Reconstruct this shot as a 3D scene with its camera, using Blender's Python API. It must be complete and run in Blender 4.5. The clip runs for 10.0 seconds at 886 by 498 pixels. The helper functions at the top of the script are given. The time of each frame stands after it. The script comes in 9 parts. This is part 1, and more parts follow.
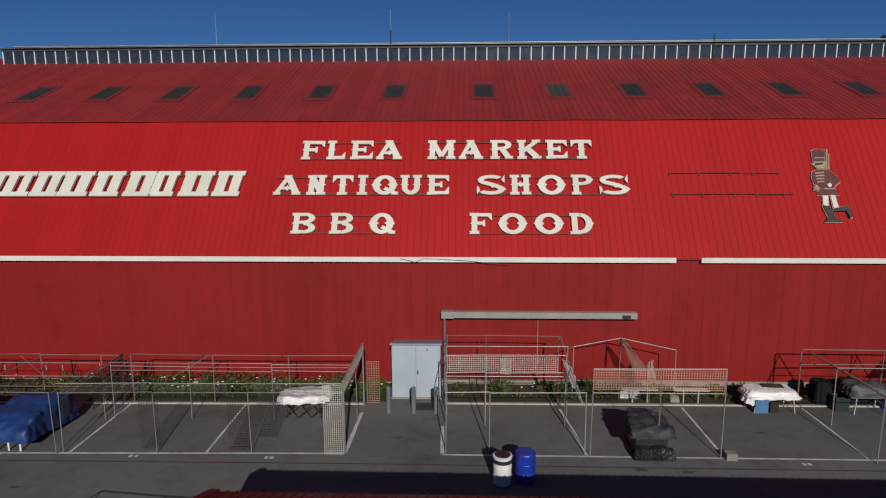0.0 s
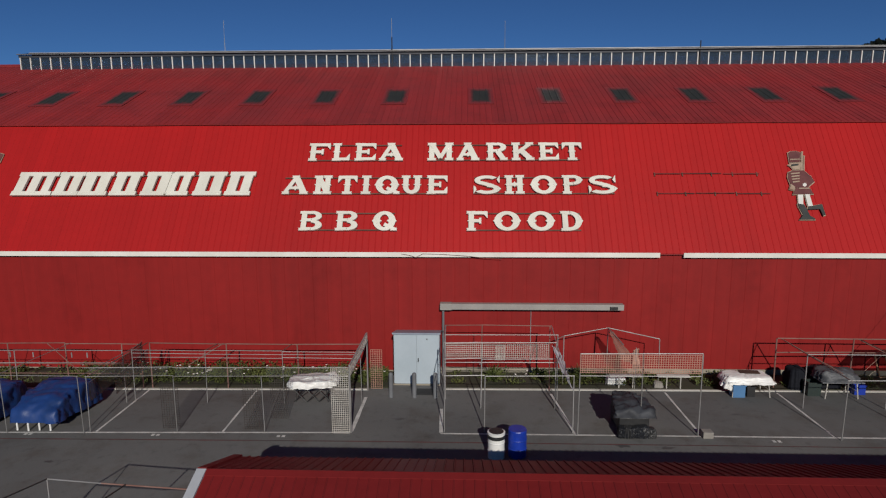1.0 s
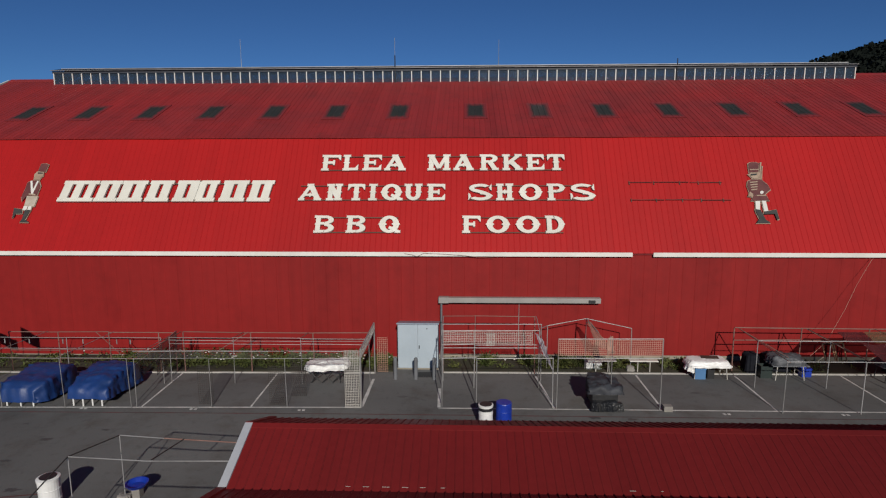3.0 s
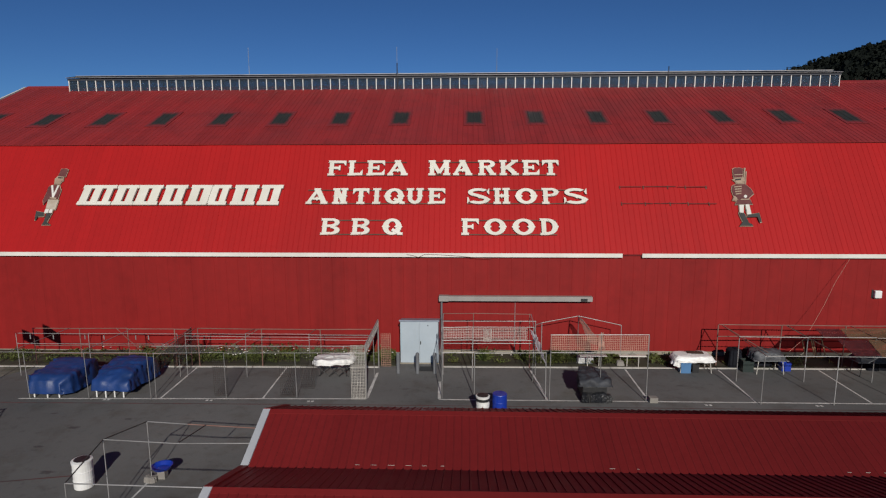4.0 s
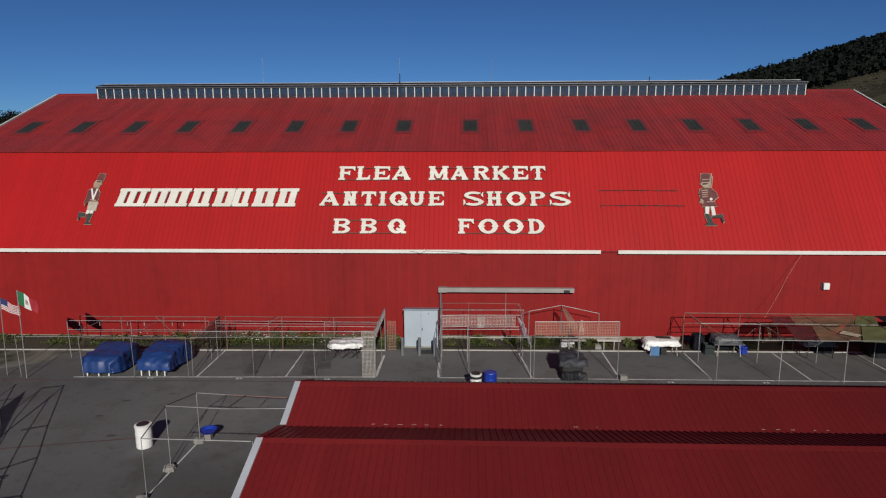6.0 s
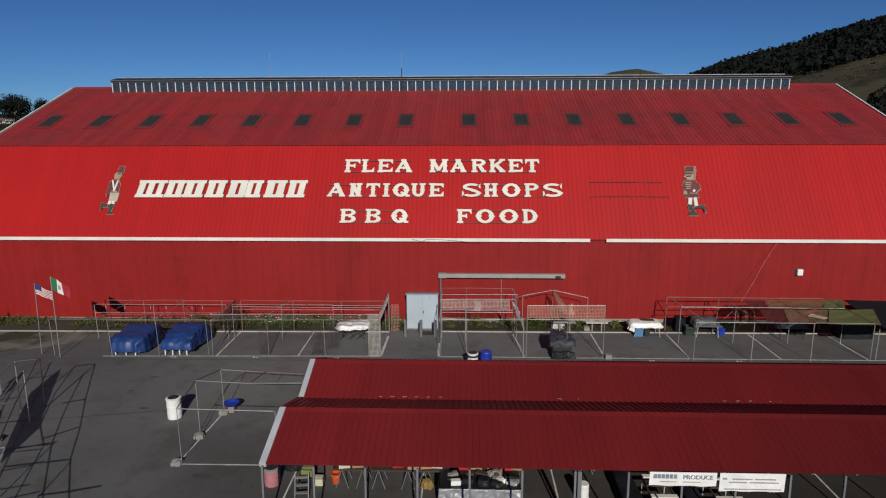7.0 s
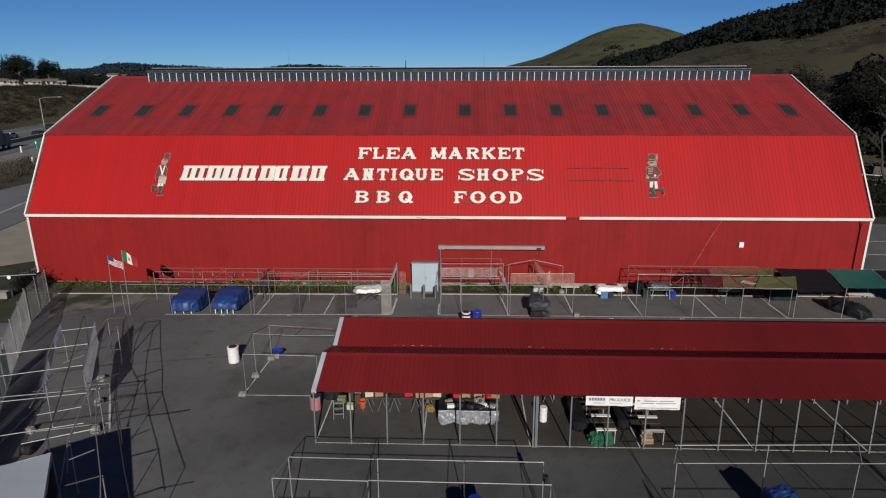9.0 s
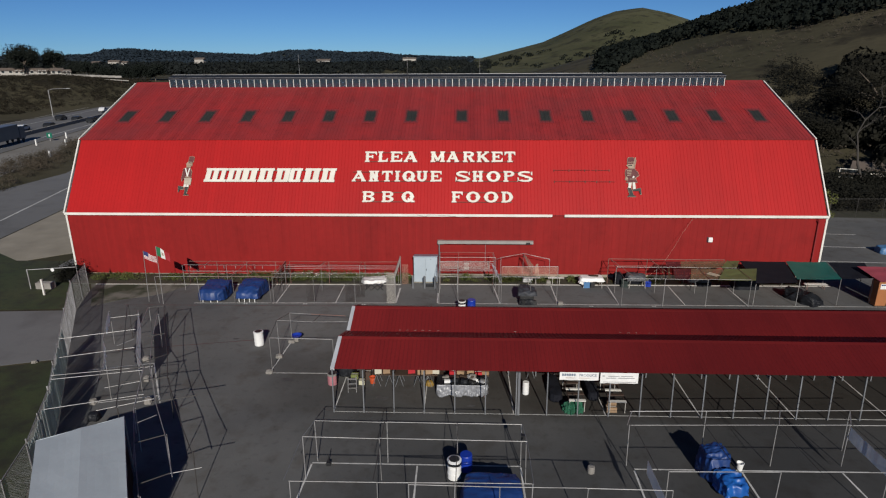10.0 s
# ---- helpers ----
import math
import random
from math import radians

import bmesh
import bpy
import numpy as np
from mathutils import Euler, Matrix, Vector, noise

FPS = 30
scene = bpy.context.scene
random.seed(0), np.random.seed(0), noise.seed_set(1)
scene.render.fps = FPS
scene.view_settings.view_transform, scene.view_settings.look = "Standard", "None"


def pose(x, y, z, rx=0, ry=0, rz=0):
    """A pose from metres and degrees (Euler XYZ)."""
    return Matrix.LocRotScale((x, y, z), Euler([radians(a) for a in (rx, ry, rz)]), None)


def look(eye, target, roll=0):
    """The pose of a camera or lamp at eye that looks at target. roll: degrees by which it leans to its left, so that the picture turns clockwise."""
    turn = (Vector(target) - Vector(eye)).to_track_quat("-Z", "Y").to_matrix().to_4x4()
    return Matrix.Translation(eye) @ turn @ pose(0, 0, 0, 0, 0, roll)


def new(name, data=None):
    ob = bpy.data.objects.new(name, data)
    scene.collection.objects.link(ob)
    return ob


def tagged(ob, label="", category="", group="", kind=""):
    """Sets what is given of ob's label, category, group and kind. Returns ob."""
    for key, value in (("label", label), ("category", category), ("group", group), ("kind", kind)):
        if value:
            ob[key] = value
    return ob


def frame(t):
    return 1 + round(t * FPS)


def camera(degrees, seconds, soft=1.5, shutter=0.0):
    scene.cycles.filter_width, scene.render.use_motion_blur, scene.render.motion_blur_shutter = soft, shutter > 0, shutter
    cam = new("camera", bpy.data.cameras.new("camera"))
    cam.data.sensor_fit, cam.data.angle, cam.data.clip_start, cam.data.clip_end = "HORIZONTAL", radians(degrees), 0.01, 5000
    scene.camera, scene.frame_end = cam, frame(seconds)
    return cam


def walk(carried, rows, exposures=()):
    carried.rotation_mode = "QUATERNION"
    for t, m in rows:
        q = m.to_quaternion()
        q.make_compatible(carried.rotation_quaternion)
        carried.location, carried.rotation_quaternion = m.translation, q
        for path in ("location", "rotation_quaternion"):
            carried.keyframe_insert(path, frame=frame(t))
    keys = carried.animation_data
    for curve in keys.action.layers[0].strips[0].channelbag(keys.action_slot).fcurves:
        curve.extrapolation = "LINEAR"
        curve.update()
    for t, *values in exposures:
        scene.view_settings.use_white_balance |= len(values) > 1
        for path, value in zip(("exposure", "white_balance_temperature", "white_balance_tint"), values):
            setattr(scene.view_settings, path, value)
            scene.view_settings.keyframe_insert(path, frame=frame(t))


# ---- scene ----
cam = camera(72.2, 10.0, soft=1.2)
PATH = [
    (0, (-0.364, -1.15, 9.578), (-0.4358, 0.821, 9.2458), -0.2),
    (0.5, (-0.468, -1.965, 9.518), (-0.5281, 0.007, 9.194), -0.1),
    (1, (-0.288, -2.749, 9.6), (-0.3573, -0.777, 9.273), -0.2),
    (1.5, (-0.231, -3.538, 9.734), (-0.3004, -1.566, 9.4055), -0.2),
    (2, (-0.189, -4.336, 9.843), (-0.2573, -2.364, 9.5168), -0.2),
    (2.5, (-0.146, -5.127, 9.965), (-0.2144, -3.155, 9.6396), -0.2),
    (3.8, (0.022, -7.373, 10.46), (-0.052, -5.402, 10.13), -0.2),
    (4, (0.015, -7.616, 10.515), (-0.0575, -5.644, 10.1853), -0.2),
    (4.5, (0.014, -8.427, 10.749), (-0.0567, -6.456, 10.4181), -0.2),
    (5, (0.107, -9.37, 10.997), (0.0345, -7.4, 10.6633), -0.2),
    (6.5, (0.226, -12.448, 11.969), (0.1557, -10.489, 11.5783), -0.2),
    (7, (0.302, -13.665, 12.407), (0.2306, -11.712, 11.9851), -0.2),
    (7.5, (0.359, -15.058, 12.975), (0.2886, -13.113, 12.5141), -0.2),
    (7.9, (0.451, -16.329, 13.519), (0.38, -14.393, 13.024), -0.2),
    (8, (0.473, -16.643, 13.591), (0.4002, -14.708, 13.0907), -0.2),
    (8.5, (0.519, -18.352, 14.282), (0.447, -16.425, 13.75), -0.2),
    (9, (0.628, -20.161, 15.21), (0.556, -18.242, 14.651), -0.2),
    (9.5, (0.796, -22.247, 16.26), (0.7229, -20.335, 15.6776), -0.2),
    (10, (0.978, -24.54, 17.263), (0.903, -22.635, 16.658), -0.3),
]
walk(cam, [(t, look(eye, target, roll)) for t, eye, target, roll in PATH], [(0.0, -0.27), (5.0, -0.12), (8.0, -0.04), (10.0, 0.06)])

# ---- daylight: low winter sun behind the yard, clear sky ----
SUN_EL, SUN_AZ = 25.0, 8.4          # elevation, and how far the light swings towards -x as it goes along +y
world = bpy.data.worlds.new("sky")
scene.world = world
world.use_nodes = True
wn = world.node_tree
sky = wn.nodes.new("ShaderNodeTexSky")
sky.sky_type = "NISHITA"
sky.sun_disc = False
sky.sun_elevation = radians(SUN_EL)
sky.sun_rotation = radians(180 - SUN_AZ)
sky.altitude = 1500
sky.air_density = 0.68
sky.dust_density = 0.0
sky.ozone_density = 5.0
bg = wn.nodes["Background"]
bg.inputs["Strength"].default_value = 0.0405
deep = wn.nodes.new("ShaderNodeVectorMath")       # a clear, dry winter blue
deep.operation = "MULTIPLY"
deep.inputs[1].default_value = (0.72, 1.06, 1.36)
wn.links.new(sky.outputs[0], deep.inputs[0])
wn.links.new(deep.outputs[0], bg.inputs["Color"])
sun_data = bpy.data.lights.new("sun", "SUN")
sun_data.energy, sun_data.angle, sun_data.color = 4.4, radians(0.53), (1.0, 0.95, 0.88)
sun = new("sun", sun_data)
light_way = Vector((-math.sin(radians(SUN_AZ)) * math.cos(radians(SUN_EL)), math.cos(radians(SUN_AZ)) * math.cos(radians(SUN_EL)), -math.sin(radians(SUN_EL))))
sun.matrix_world = look(-200 * light_way, (0, 0, 0))
scene.view_settings.exposure = 0.0

# ---- materials ----
MATS = {}


def mat(name, color, color2=None, rough=0.6, metal=0.0, big=0.5, fine=12.0, amount=1.0, speck=0.25, rand=0.08, bump=0.15, spec=0.5, stretch=(1, 1, 1), streak=0.0, backlit=0.0):
    """A surface with a large stain pattern between two colours, a fine grain, a shade of its own for each object, and fine relief."""
    m = bpy.data.materials.new(name)
    m.use_nodes = True
    nt = m.node_tree
    n, l = nt.nodes, nt.links
    b = n["Principled BSDF"]
    geo = n.new("ShaderNodeNewGeometry")
    mp = n.new("ShaderNodeMapping")
    mp.inputs["Scale"].default_value = stretch
    l.new(geo.outputs["Position"], mp.inputs["Vector"])
    nb = n.new("ShaderNodeTexNoise")
    nb.inputs["Scale"].default_value, nb.inputs["Detail"].default_value = big, 6
    l.new(mp.outputs[0], nb.inputs["Vector"])
    nf = n.new("ShaderNodeTexNoise")
    nf.inputs["Scale"].default_value, nf.inputs["Detail"].default_value = fine, 4
    l.new(geo.outputs["Position"], nf.inputs["Vector"])
    ramp = n.new("ShaderNodeValToRGB")
    ramp.color_ramp.elements[0].position, ramp.color_ramp.elements[1].position = 0.5 - 0.22 / max(amount, 0.1), 0.5 + 0.22 / max(amount, 0.1)
    c2 = color2 or tuple(0.75 * c for c in color)
    ramp.color_ramp.elements[0].color, ramp.color_ramp.elements[1].color = (*color, 1), (*c2, 1)
    l.new(nb.outputs["Fac"], ramp.inputs["Fac"])
    col = ramp.outputs["Color"]
    info = n.new("ShaderNodeObjectInfo")
    val = n.new("ShaderNodeMath")          # 1 + rand*(random-.5) + speck*(fine-.5)
    val.operation = "MULTIPLY_ADD"
    l.new(info.outputs["Random"], val.inputs[0])
    val.inputs[1].default_value, val.inputs[2].default_value = rand, 1 - rand / 2 - speck / 2
    add = n.new("ShaderNodeMath")
    add.operation = "MULTIPLY_ADD"
    l.new(nf.outputs["Fac"], add.inputs[0])
    add.inputs[1].default_value = speck
    l.new(val.outputs[0], add.inputs[2])
    last = add
    if streak:
        ms = n.new("ShaderNodeMapping")
        ms.inputs["Scale"].default_value = (2.2, 0.05, 0.05)
        l.new(geo.outputs["Position"], ms.inputs["Vector"])
        ns = n.new("ShaderNodeTexNoise")
        ns.inputs["Scale"].default_value, ns.inputs["Detail"].default_value = 1.6, 5
        l.new(ms.outputs[0], ns.inputs["Vector"])
        ad2 = n.new("ShaderNodeMath")
        ad2.operation = "MULTIPLY_ADD"
        l.new(ns.outputs["Fac"], ad2.inputs[0])
        ad2.inputs[1].default_value = streak
        sub = n.new("ShaderNodeMath")
        sub.operation = "SUBTRACT"
        l.new(add.outputs[0], sub.inputs[0])
        sub.inputs[1].default_value = streak / 2
        l.new(sub.outputs[0], ad2.inputs[2])
        last = ad2
    mul = n.new("ShaderNodeVectorMath")
    mul.operation = "SCALE"
    l.new(col, mul.inputs[0])
    l.new(last.outputs[0], mul.inputs["Scale"])
    l.new(mul.outputs[0], b.inputs["Base Color"])
    b.inputs["Roughness"].default_value, b.inputs["Metallic"].default_value = rough, metal
    b.inputs["Specular IOR Level"].default_value = spec
    if bump:
        bp = n.new("ShaderNodeBump")
        bp.inputs["Strength"].default_value, bp.inputs["Distance"].default_value = bump, 0.02
        l.new(nf.outputs["Fac"], bp.inputs["Height"])
        l.new(bp.outputs[0], b.inputs["Normal"])
    if backlit:
        b.inputs["Subsurface Weight"].default_value = 0.0
        b.inputs["Transmission Weight"].default_value = 0.0
    MATS[name] = m
    return m


RED_ROOF = mat("bright_red_painted_sheet", (0.3696, 0.00798, 0.008064), (0.3066, 0.00714, 0.007392), rough=0.55, big=0.12, fine=3, speck=0.14, rand=0.07, bump=0.05, streak=0.12, spec=0.25)
DULL_ROOF = mat("weathered_red_sheet", (0.2770, 0.0224, 0.0224), (0.1993, 0.0262, 0.0272), rough=0.6, big=0.3, fine=7, speck=0.35, rand=0.16, bump=0.08, streak=0.3, spec=0.25)
RED_WALL = mat("barn_red_wall_sheet", (0.2251, 0.01069, 0.009765), (0.1906, 0.009765, 0.008835), rough=0.6, big=0.25, fine=2.5, speck=0.22, rand=0.05, bump=0.06, streak=0.34, spec=0.2)
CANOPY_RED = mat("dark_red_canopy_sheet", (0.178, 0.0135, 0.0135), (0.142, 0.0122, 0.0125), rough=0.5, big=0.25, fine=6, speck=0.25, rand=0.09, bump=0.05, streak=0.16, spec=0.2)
GRIME = mat("grimy_rib_edge", (0.142, 0.0122, 0.0125), (0.108, 0.0112, 0.0118), rough=0.7, big=0.8, fine=6, speck=0.4, rand=0.2, bump=0.05, spec=0.2)
WHITE_PAINT = mat("white_painted_board", (0.665, 0.646, 0.589), (0.551, 0.532, 0.475), rough=0.55, big=0.8, fine=9, speck=0.12, bump=0.06)
LETTER = mat("cream_painted_letter", (0.66, 0.64, 0.56), (0.56, 0.54, 0.46), rough=0.55, big=1.2, fine=14, speck=0.12, bump=0.05)
BARE_RAIL = mat("red_painted_bare_rail", (0.176, 0.016, 0.0128), (0.056, 0.0144, 0.0112), rough=0.8, big=1.6, fine=20, amount=2, bump=0.2)
FAINT_BLUE = mat("faded_blue_print", (0.1, 0.13, 0.18), (0.22, 0.26, 0.31), rough=0.6, big=6, fine=20, bump=0)
RAIL = mat("rusty_sign_rail", (0.08, 0.028, 0.02), (0.128, 0.072, 0.048), rough=0.8, big=2, fine=20, bump=0.3)
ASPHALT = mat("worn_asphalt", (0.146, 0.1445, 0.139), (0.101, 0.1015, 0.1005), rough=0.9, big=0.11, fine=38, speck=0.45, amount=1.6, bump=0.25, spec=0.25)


def wear_falloff_patch(m, tint, x0, x1, y0, y1, y2=-90.0, y3=-80.0):
    """Darkens by tint past x0 to x1, short of y0 to y1 and past y2 to y3, with a ragged change between the two; for
    wear and for painted light falloff.
    """
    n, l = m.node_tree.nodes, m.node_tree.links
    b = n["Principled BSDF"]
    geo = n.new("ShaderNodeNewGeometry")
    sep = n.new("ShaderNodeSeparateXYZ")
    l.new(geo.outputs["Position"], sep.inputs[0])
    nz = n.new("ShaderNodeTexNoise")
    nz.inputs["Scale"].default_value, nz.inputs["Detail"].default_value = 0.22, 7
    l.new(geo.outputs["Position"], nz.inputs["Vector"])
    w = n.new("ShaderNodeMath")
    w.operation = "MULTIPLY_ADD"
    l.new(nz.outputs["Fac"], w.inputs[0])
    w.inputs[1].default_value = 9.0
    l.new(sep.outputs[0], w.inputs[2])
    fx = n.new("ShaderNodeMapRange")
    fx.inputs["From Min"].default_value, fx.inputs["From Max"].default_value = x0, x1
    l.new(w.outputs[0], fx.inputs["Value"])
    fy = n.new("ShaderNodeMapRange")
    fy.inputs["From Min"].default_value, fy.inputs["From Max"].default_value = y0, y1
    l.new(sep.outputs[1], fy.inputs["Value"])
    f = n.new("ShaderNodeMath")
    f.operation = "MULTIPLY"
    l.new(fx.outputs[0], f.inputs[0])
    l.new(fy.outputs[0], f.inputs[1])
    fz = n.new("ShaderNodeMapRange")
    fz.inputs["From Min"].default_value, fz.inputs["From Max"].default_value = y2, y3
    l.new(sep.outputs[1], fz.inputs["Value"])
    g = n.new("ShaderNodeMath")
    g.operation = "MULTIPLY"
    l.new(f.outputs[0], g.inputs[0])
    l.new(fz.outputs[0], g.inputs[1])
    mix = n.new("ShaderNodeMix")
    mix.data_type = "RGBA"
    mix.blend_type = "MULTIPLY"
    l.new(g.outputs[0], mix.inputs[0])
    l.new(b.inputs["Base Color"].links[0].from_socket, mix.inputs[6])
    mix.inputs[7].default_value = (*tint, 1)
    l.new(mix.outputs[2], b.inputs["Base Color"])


def blotches(m, scale, lo, hi, tint):
    """Ragged stains and patches of one tint over a surface."""
    n, l = m.node_tree.nodes, m.node_tree.links
    b = n["Principled BSDF"]
    geo = n.new("ShaderNodeNewGeometry")
    nz = n.new("ShaderNodeTexNoise")
    nz.inputs["Scale"].default_value, nz.inputs["Detail"].default_value, nz.inputs["Roughness"].default_value = scale, 9, 0.62
    l.new(geo.outputs["Position"], nz.inputs["Vector"])
    r = n.new("ShaderNodeMapRange")
    r.inputs["From Min"].default_value, r.inputs["From Max"].default_value = lo, hi
    l.new(nz.outputs["Fac"], r.inputs["Value"])
    mix = n.new("ShaderNodeMix")
    mix.data_type = "RGBA"
    mix.blend_type = "MULTIPLY"
    l.new(r.outputs[0], mix.inputs[0])
    l.new(b.inputs["Base Color"].links[0].from_socket, mix.inputs[6])
    mix.inputs[7].default_value = (*tint, 1)
    l.new(mix.outputs[2], b.inputs["Base Color"])


blotches(ASPHALT, 0.75, 0.50, 0.68, (0.80, 0.76, 0.72))
blotches(ASPHALT, 2.6, 0.56, 0.66, (0.84, 0.84, 0.84))
blotches(RED_WALL, 0.55, 0.52, 0.70, (0.86, 0.80, 0.80))
blotches(DULL_ROOF, 0.8, 0.50, 0.66, (0.84, 0.90, 0.90))
wear_falloff_patch(ASPHALT, (0.74, 0.74, 0.74), 8.5, 19.0, 15.5, 11.0)
# Darker asphalt from the canopy's back edge forwards.
wear_falloff_patch(ASPHALT, (0.60, 0.60, 0.60), -6.5, 2.0, 12.5, 9.5)
# West end dimmed in colour: wear plus the lens's edge falloff.
wear_falloff_patch(ASPHALT, (0.92, 0.92, 0.92), -5.0, -15.0, 60.0, 50.0)
# Further darkening over the canopy's footprint, browner to the east.
wear_falloff_patch(ASPHALT, (0.62, 0.58, 0.53), 3.0, 10.0, 12.0, 10.0, 1.4, 2.8)
wear_falloff_patch(ASPHALT, (0.90, 0.88, 0.85), -9.0, -4.0, 9.0, 7.0, 1.8, 2.8)
# East end dimmed likewise, lens falloff painted in with the wear.
wear_falloff_patch(ASPHALT, (0.88, 0.88, 0.88), 9.0, 24.0, 60.0, 50.0)
KERB = mat("pale_painted_kerb", (0.464, 0.448, 0.408), (0.32, 0.304, 0.272), rough=0.85, big=0.9, fine=18, speck=0.35, bump=0.2)
CONCRETE = mat("pale_concrete", (0.288, 0.256, 0.2), (0.2, 0.176, 0.136), rough=0.85, big=0.4, fine=18, bump=0.2)
LINE = mat("worn_white_road_paint", (0.56, 0.55, 0.52), (0.36, 0.355, 0.335), rough=0.8, big=2.2, fine=25, speck=0.5, amount=1.5, bump=0.1)
RED_LINE = mat("faded_red_road_paint", (0.096, 0.032, 0.0304), (0.056, 0.0416, 0.04), rough=0.85, big=1.6, fine=25, speck=0.4, amount=2, bump=0.1)
STEEL = mat("galvanized_pipe", (0.36, 0.355, 0.35), (0.21, 0.2, 0.19), rough=0.5, metal=0.35, big=1.2, fine=18, speck=0.3, rand=0.35, bump=0.08)
DULL_STEEL = mat("rusted_pipe", (0.16, 0.076, 0.06), (0.216, 0.128, 0.104), rough=0.75, metal=0.2, big=1.5, fine=20, speck=0.4, rand=0.3, bump=0.1)
POST_GREY = mat("grey_painted_post", (0.145, 0.15, 0.158), (0.1, 0.104, 0.11), rough=0.6, big=1.5, fine=15, rand=0.2, bump=0.1)
DOOR_BLUE = mat("pale_blue_grey_door_paint", (0.368, 0.424, 0.464), (0.32, 0.376, 0.416), rough=0.5, big=0.9, fine=10, speck=0.08, rand=0.03, bump=0.04)
BEAM_GREY = mat("grey_painted_beam", (0.288, 0.272, 0.248), (0.232, 0.216, 0.2), rough=0.6, big=1.4, fine=12, bump=0.1)
BLUE_TARP = mat("blue_plastic_tarp", (0.0085, 0.038, 0.16), (0.0065, 0.027, 0.105), rough=0.5, big=1.8, fine=9, speck=0.25, bump=0.4)
BRIGHT_TARP = mat("bright_blue_plastic_tarp", (0.0096, 0.096, 0.336), (0.008, 0.056, 0.24), rough=0.42, big=2.5, fine=9, speck=0.25, bump=0.4)
DARK_PIPE = mat("dark_pipe", (0.056, 0.052, 0.048), (0.04, 0.036, 0.032), rough=0.6, metal=0.3, big=1.5, fine=18)
BLACK_TARP = mat("black_plastic_tarp", (0.0075, 0.008, 0.01), (0.014, 0.0155, 0.019), rough=0.5, big=2, fine=12, bump=0.4, spec=0.28)
WHITE_TARP = mat("white_plastic_tarp", (0.7544, 0.7452, 0.7176), (0.6072, 0.598, 0.5704), rough=0.45, big=2.2, fine=10, bump=0.2)
SHEEN_TARP = mat("grey_black_plastic_sheet", (0.045, 0.048, 0.056), (0.020, 0.021, 0.025), rough=0.6, big=2.5, fine=9, amount=1.6, bump=0.3, spec=0.25)
DIM_SHEET = mat("dim_grey_sheet", (0.075, 0.078, 0.085), (0.045, 0.047, 0.052), rough=0.6, big=3, fine=14, bump=0.2)
GREY_CLOTH = mat("silver_grey_cloth", (0.288, 0.288, 0.296), (0.2, 0.2, 0.216), rough=0.6, big=3, fine=14, bump=0.2)
BLACK = mat("black_plastic", (0.012, 0.012, 0.0128), (0.024, 0.024, 0.024), rough=0.5, big=3, fine=20)
WHITE_PLASTIC = mat("white_plastic", (0.722, 0.722, 0.703), (0.627, 0.6175, 0.589), rough=0.45, big=3, fine=14, speck=0.1, bump=0.04)
BLUE_PLASTIC = mat("blue_plastic", (0.008, 0.036, 0.32), (0.008, 0.028, 0.24), rough=0.4, big=3, fine=14, bump=0.04)
PALE_BLUE = mat("pale_blue_plastic", (0.072, 0.176, 0.336), (0.056, 0.144, 0.288), rough=0.45, big=3, fine=14, bump=0.04)
PINK = mat("faded_pink_plastic", (0.384, 0.16, 0.176), (0.304, 0.112, 0.128), rough=0.55, big=4, fine=16)
CARDBOARD = mat("brown_cardboard", (0.288, 0.192, 0.112), (0.224, 0.144, 0.08), rough=0.85, big=4, fine=20, rand=0.35)
YELLOW_GREEN = mat("yellow_green_plastic", (0.16, 0.18, 0.055), (0.12, 0.14, 0.045), rough=0.5, big=4, fine=20)
ORANGE = mat("orange_plastic", (0.496, 0.072, 0.016), (0.4, 0.056, 0.016), rough=0.5, big=4, fine=20)
BRIGHT_RED = mat("red_plastic", (0.416, 0.016, 0.024), (0.336, 0.016, 0.024), rough=0.5, big=4, fine=20)
WOOD = mat("bare_wood", (0.24, 0.144, 0.072), (0.176, 0.104, 0.056), rough=0.75, big=2, fine=16, stretch=(1, 1, 6), rand=0.25)
ORANGE_WOOD = mat("orange_stained_wood", (0.336, 0.128, 0.04), (0.264, 0.096, 0.032), rough=0.6, big=1.5, fine=14)
DARK_WOOD = mat("dark_wood", (0.06, 0.036, 0.024), (0.04, 0.024, 0.016), rough=0.7, big=2, fine=16)
LATTICE = mat("white_lattice_strip", (0.45, 0.432, 0.387), (0.36, 0.333, 0.297), rough=0.7, big=2.5, fine=16, rand=0.2)
TAN_LATTICE = mat("tan_lattice_strip", (0.414, 0.243, 0.18), (0.342, 0.18, 0.135), rough=0.75, big=2.5, fine=16, rand=0.2)
GREEN_TARP = mat("green_awning_cloth", (0.006, 0.115, 0.085), (0.006, 0.092, 0.068), rough=0.6, big=1.0, fine=10, bump=0.2)
OLIVE_TARP = mat("olive_awning_cloth", (0.128, 0.152, 0.048), (0.096, 0.112, 0.04), rough=0.7, big=1.0, fine=10, bump=0.2)
TAN_TARP = mat("tan_awning_cloth", (0.24, 0.152, 0.08), (0.2, 0.12, 0.064), rough=0.7, big=1.0, fine=10, bump=0.2)
TENT_CLOTH = mat("pale_grey_tent_cloth", (0.4, 0.436, 0.456), (0.352, 0.388, 0.408), rough=0.6, big=0.6, fine=8, speck=0.1, bump=0.15)
DARK_CLOTH = mat("dark_navy_shade_cloth", (0.008, 0.0088, 0.0128), (0.0128, 0.0136, 0.0176), rough=0.85, big=1.5, fine=12, spec=0.1)
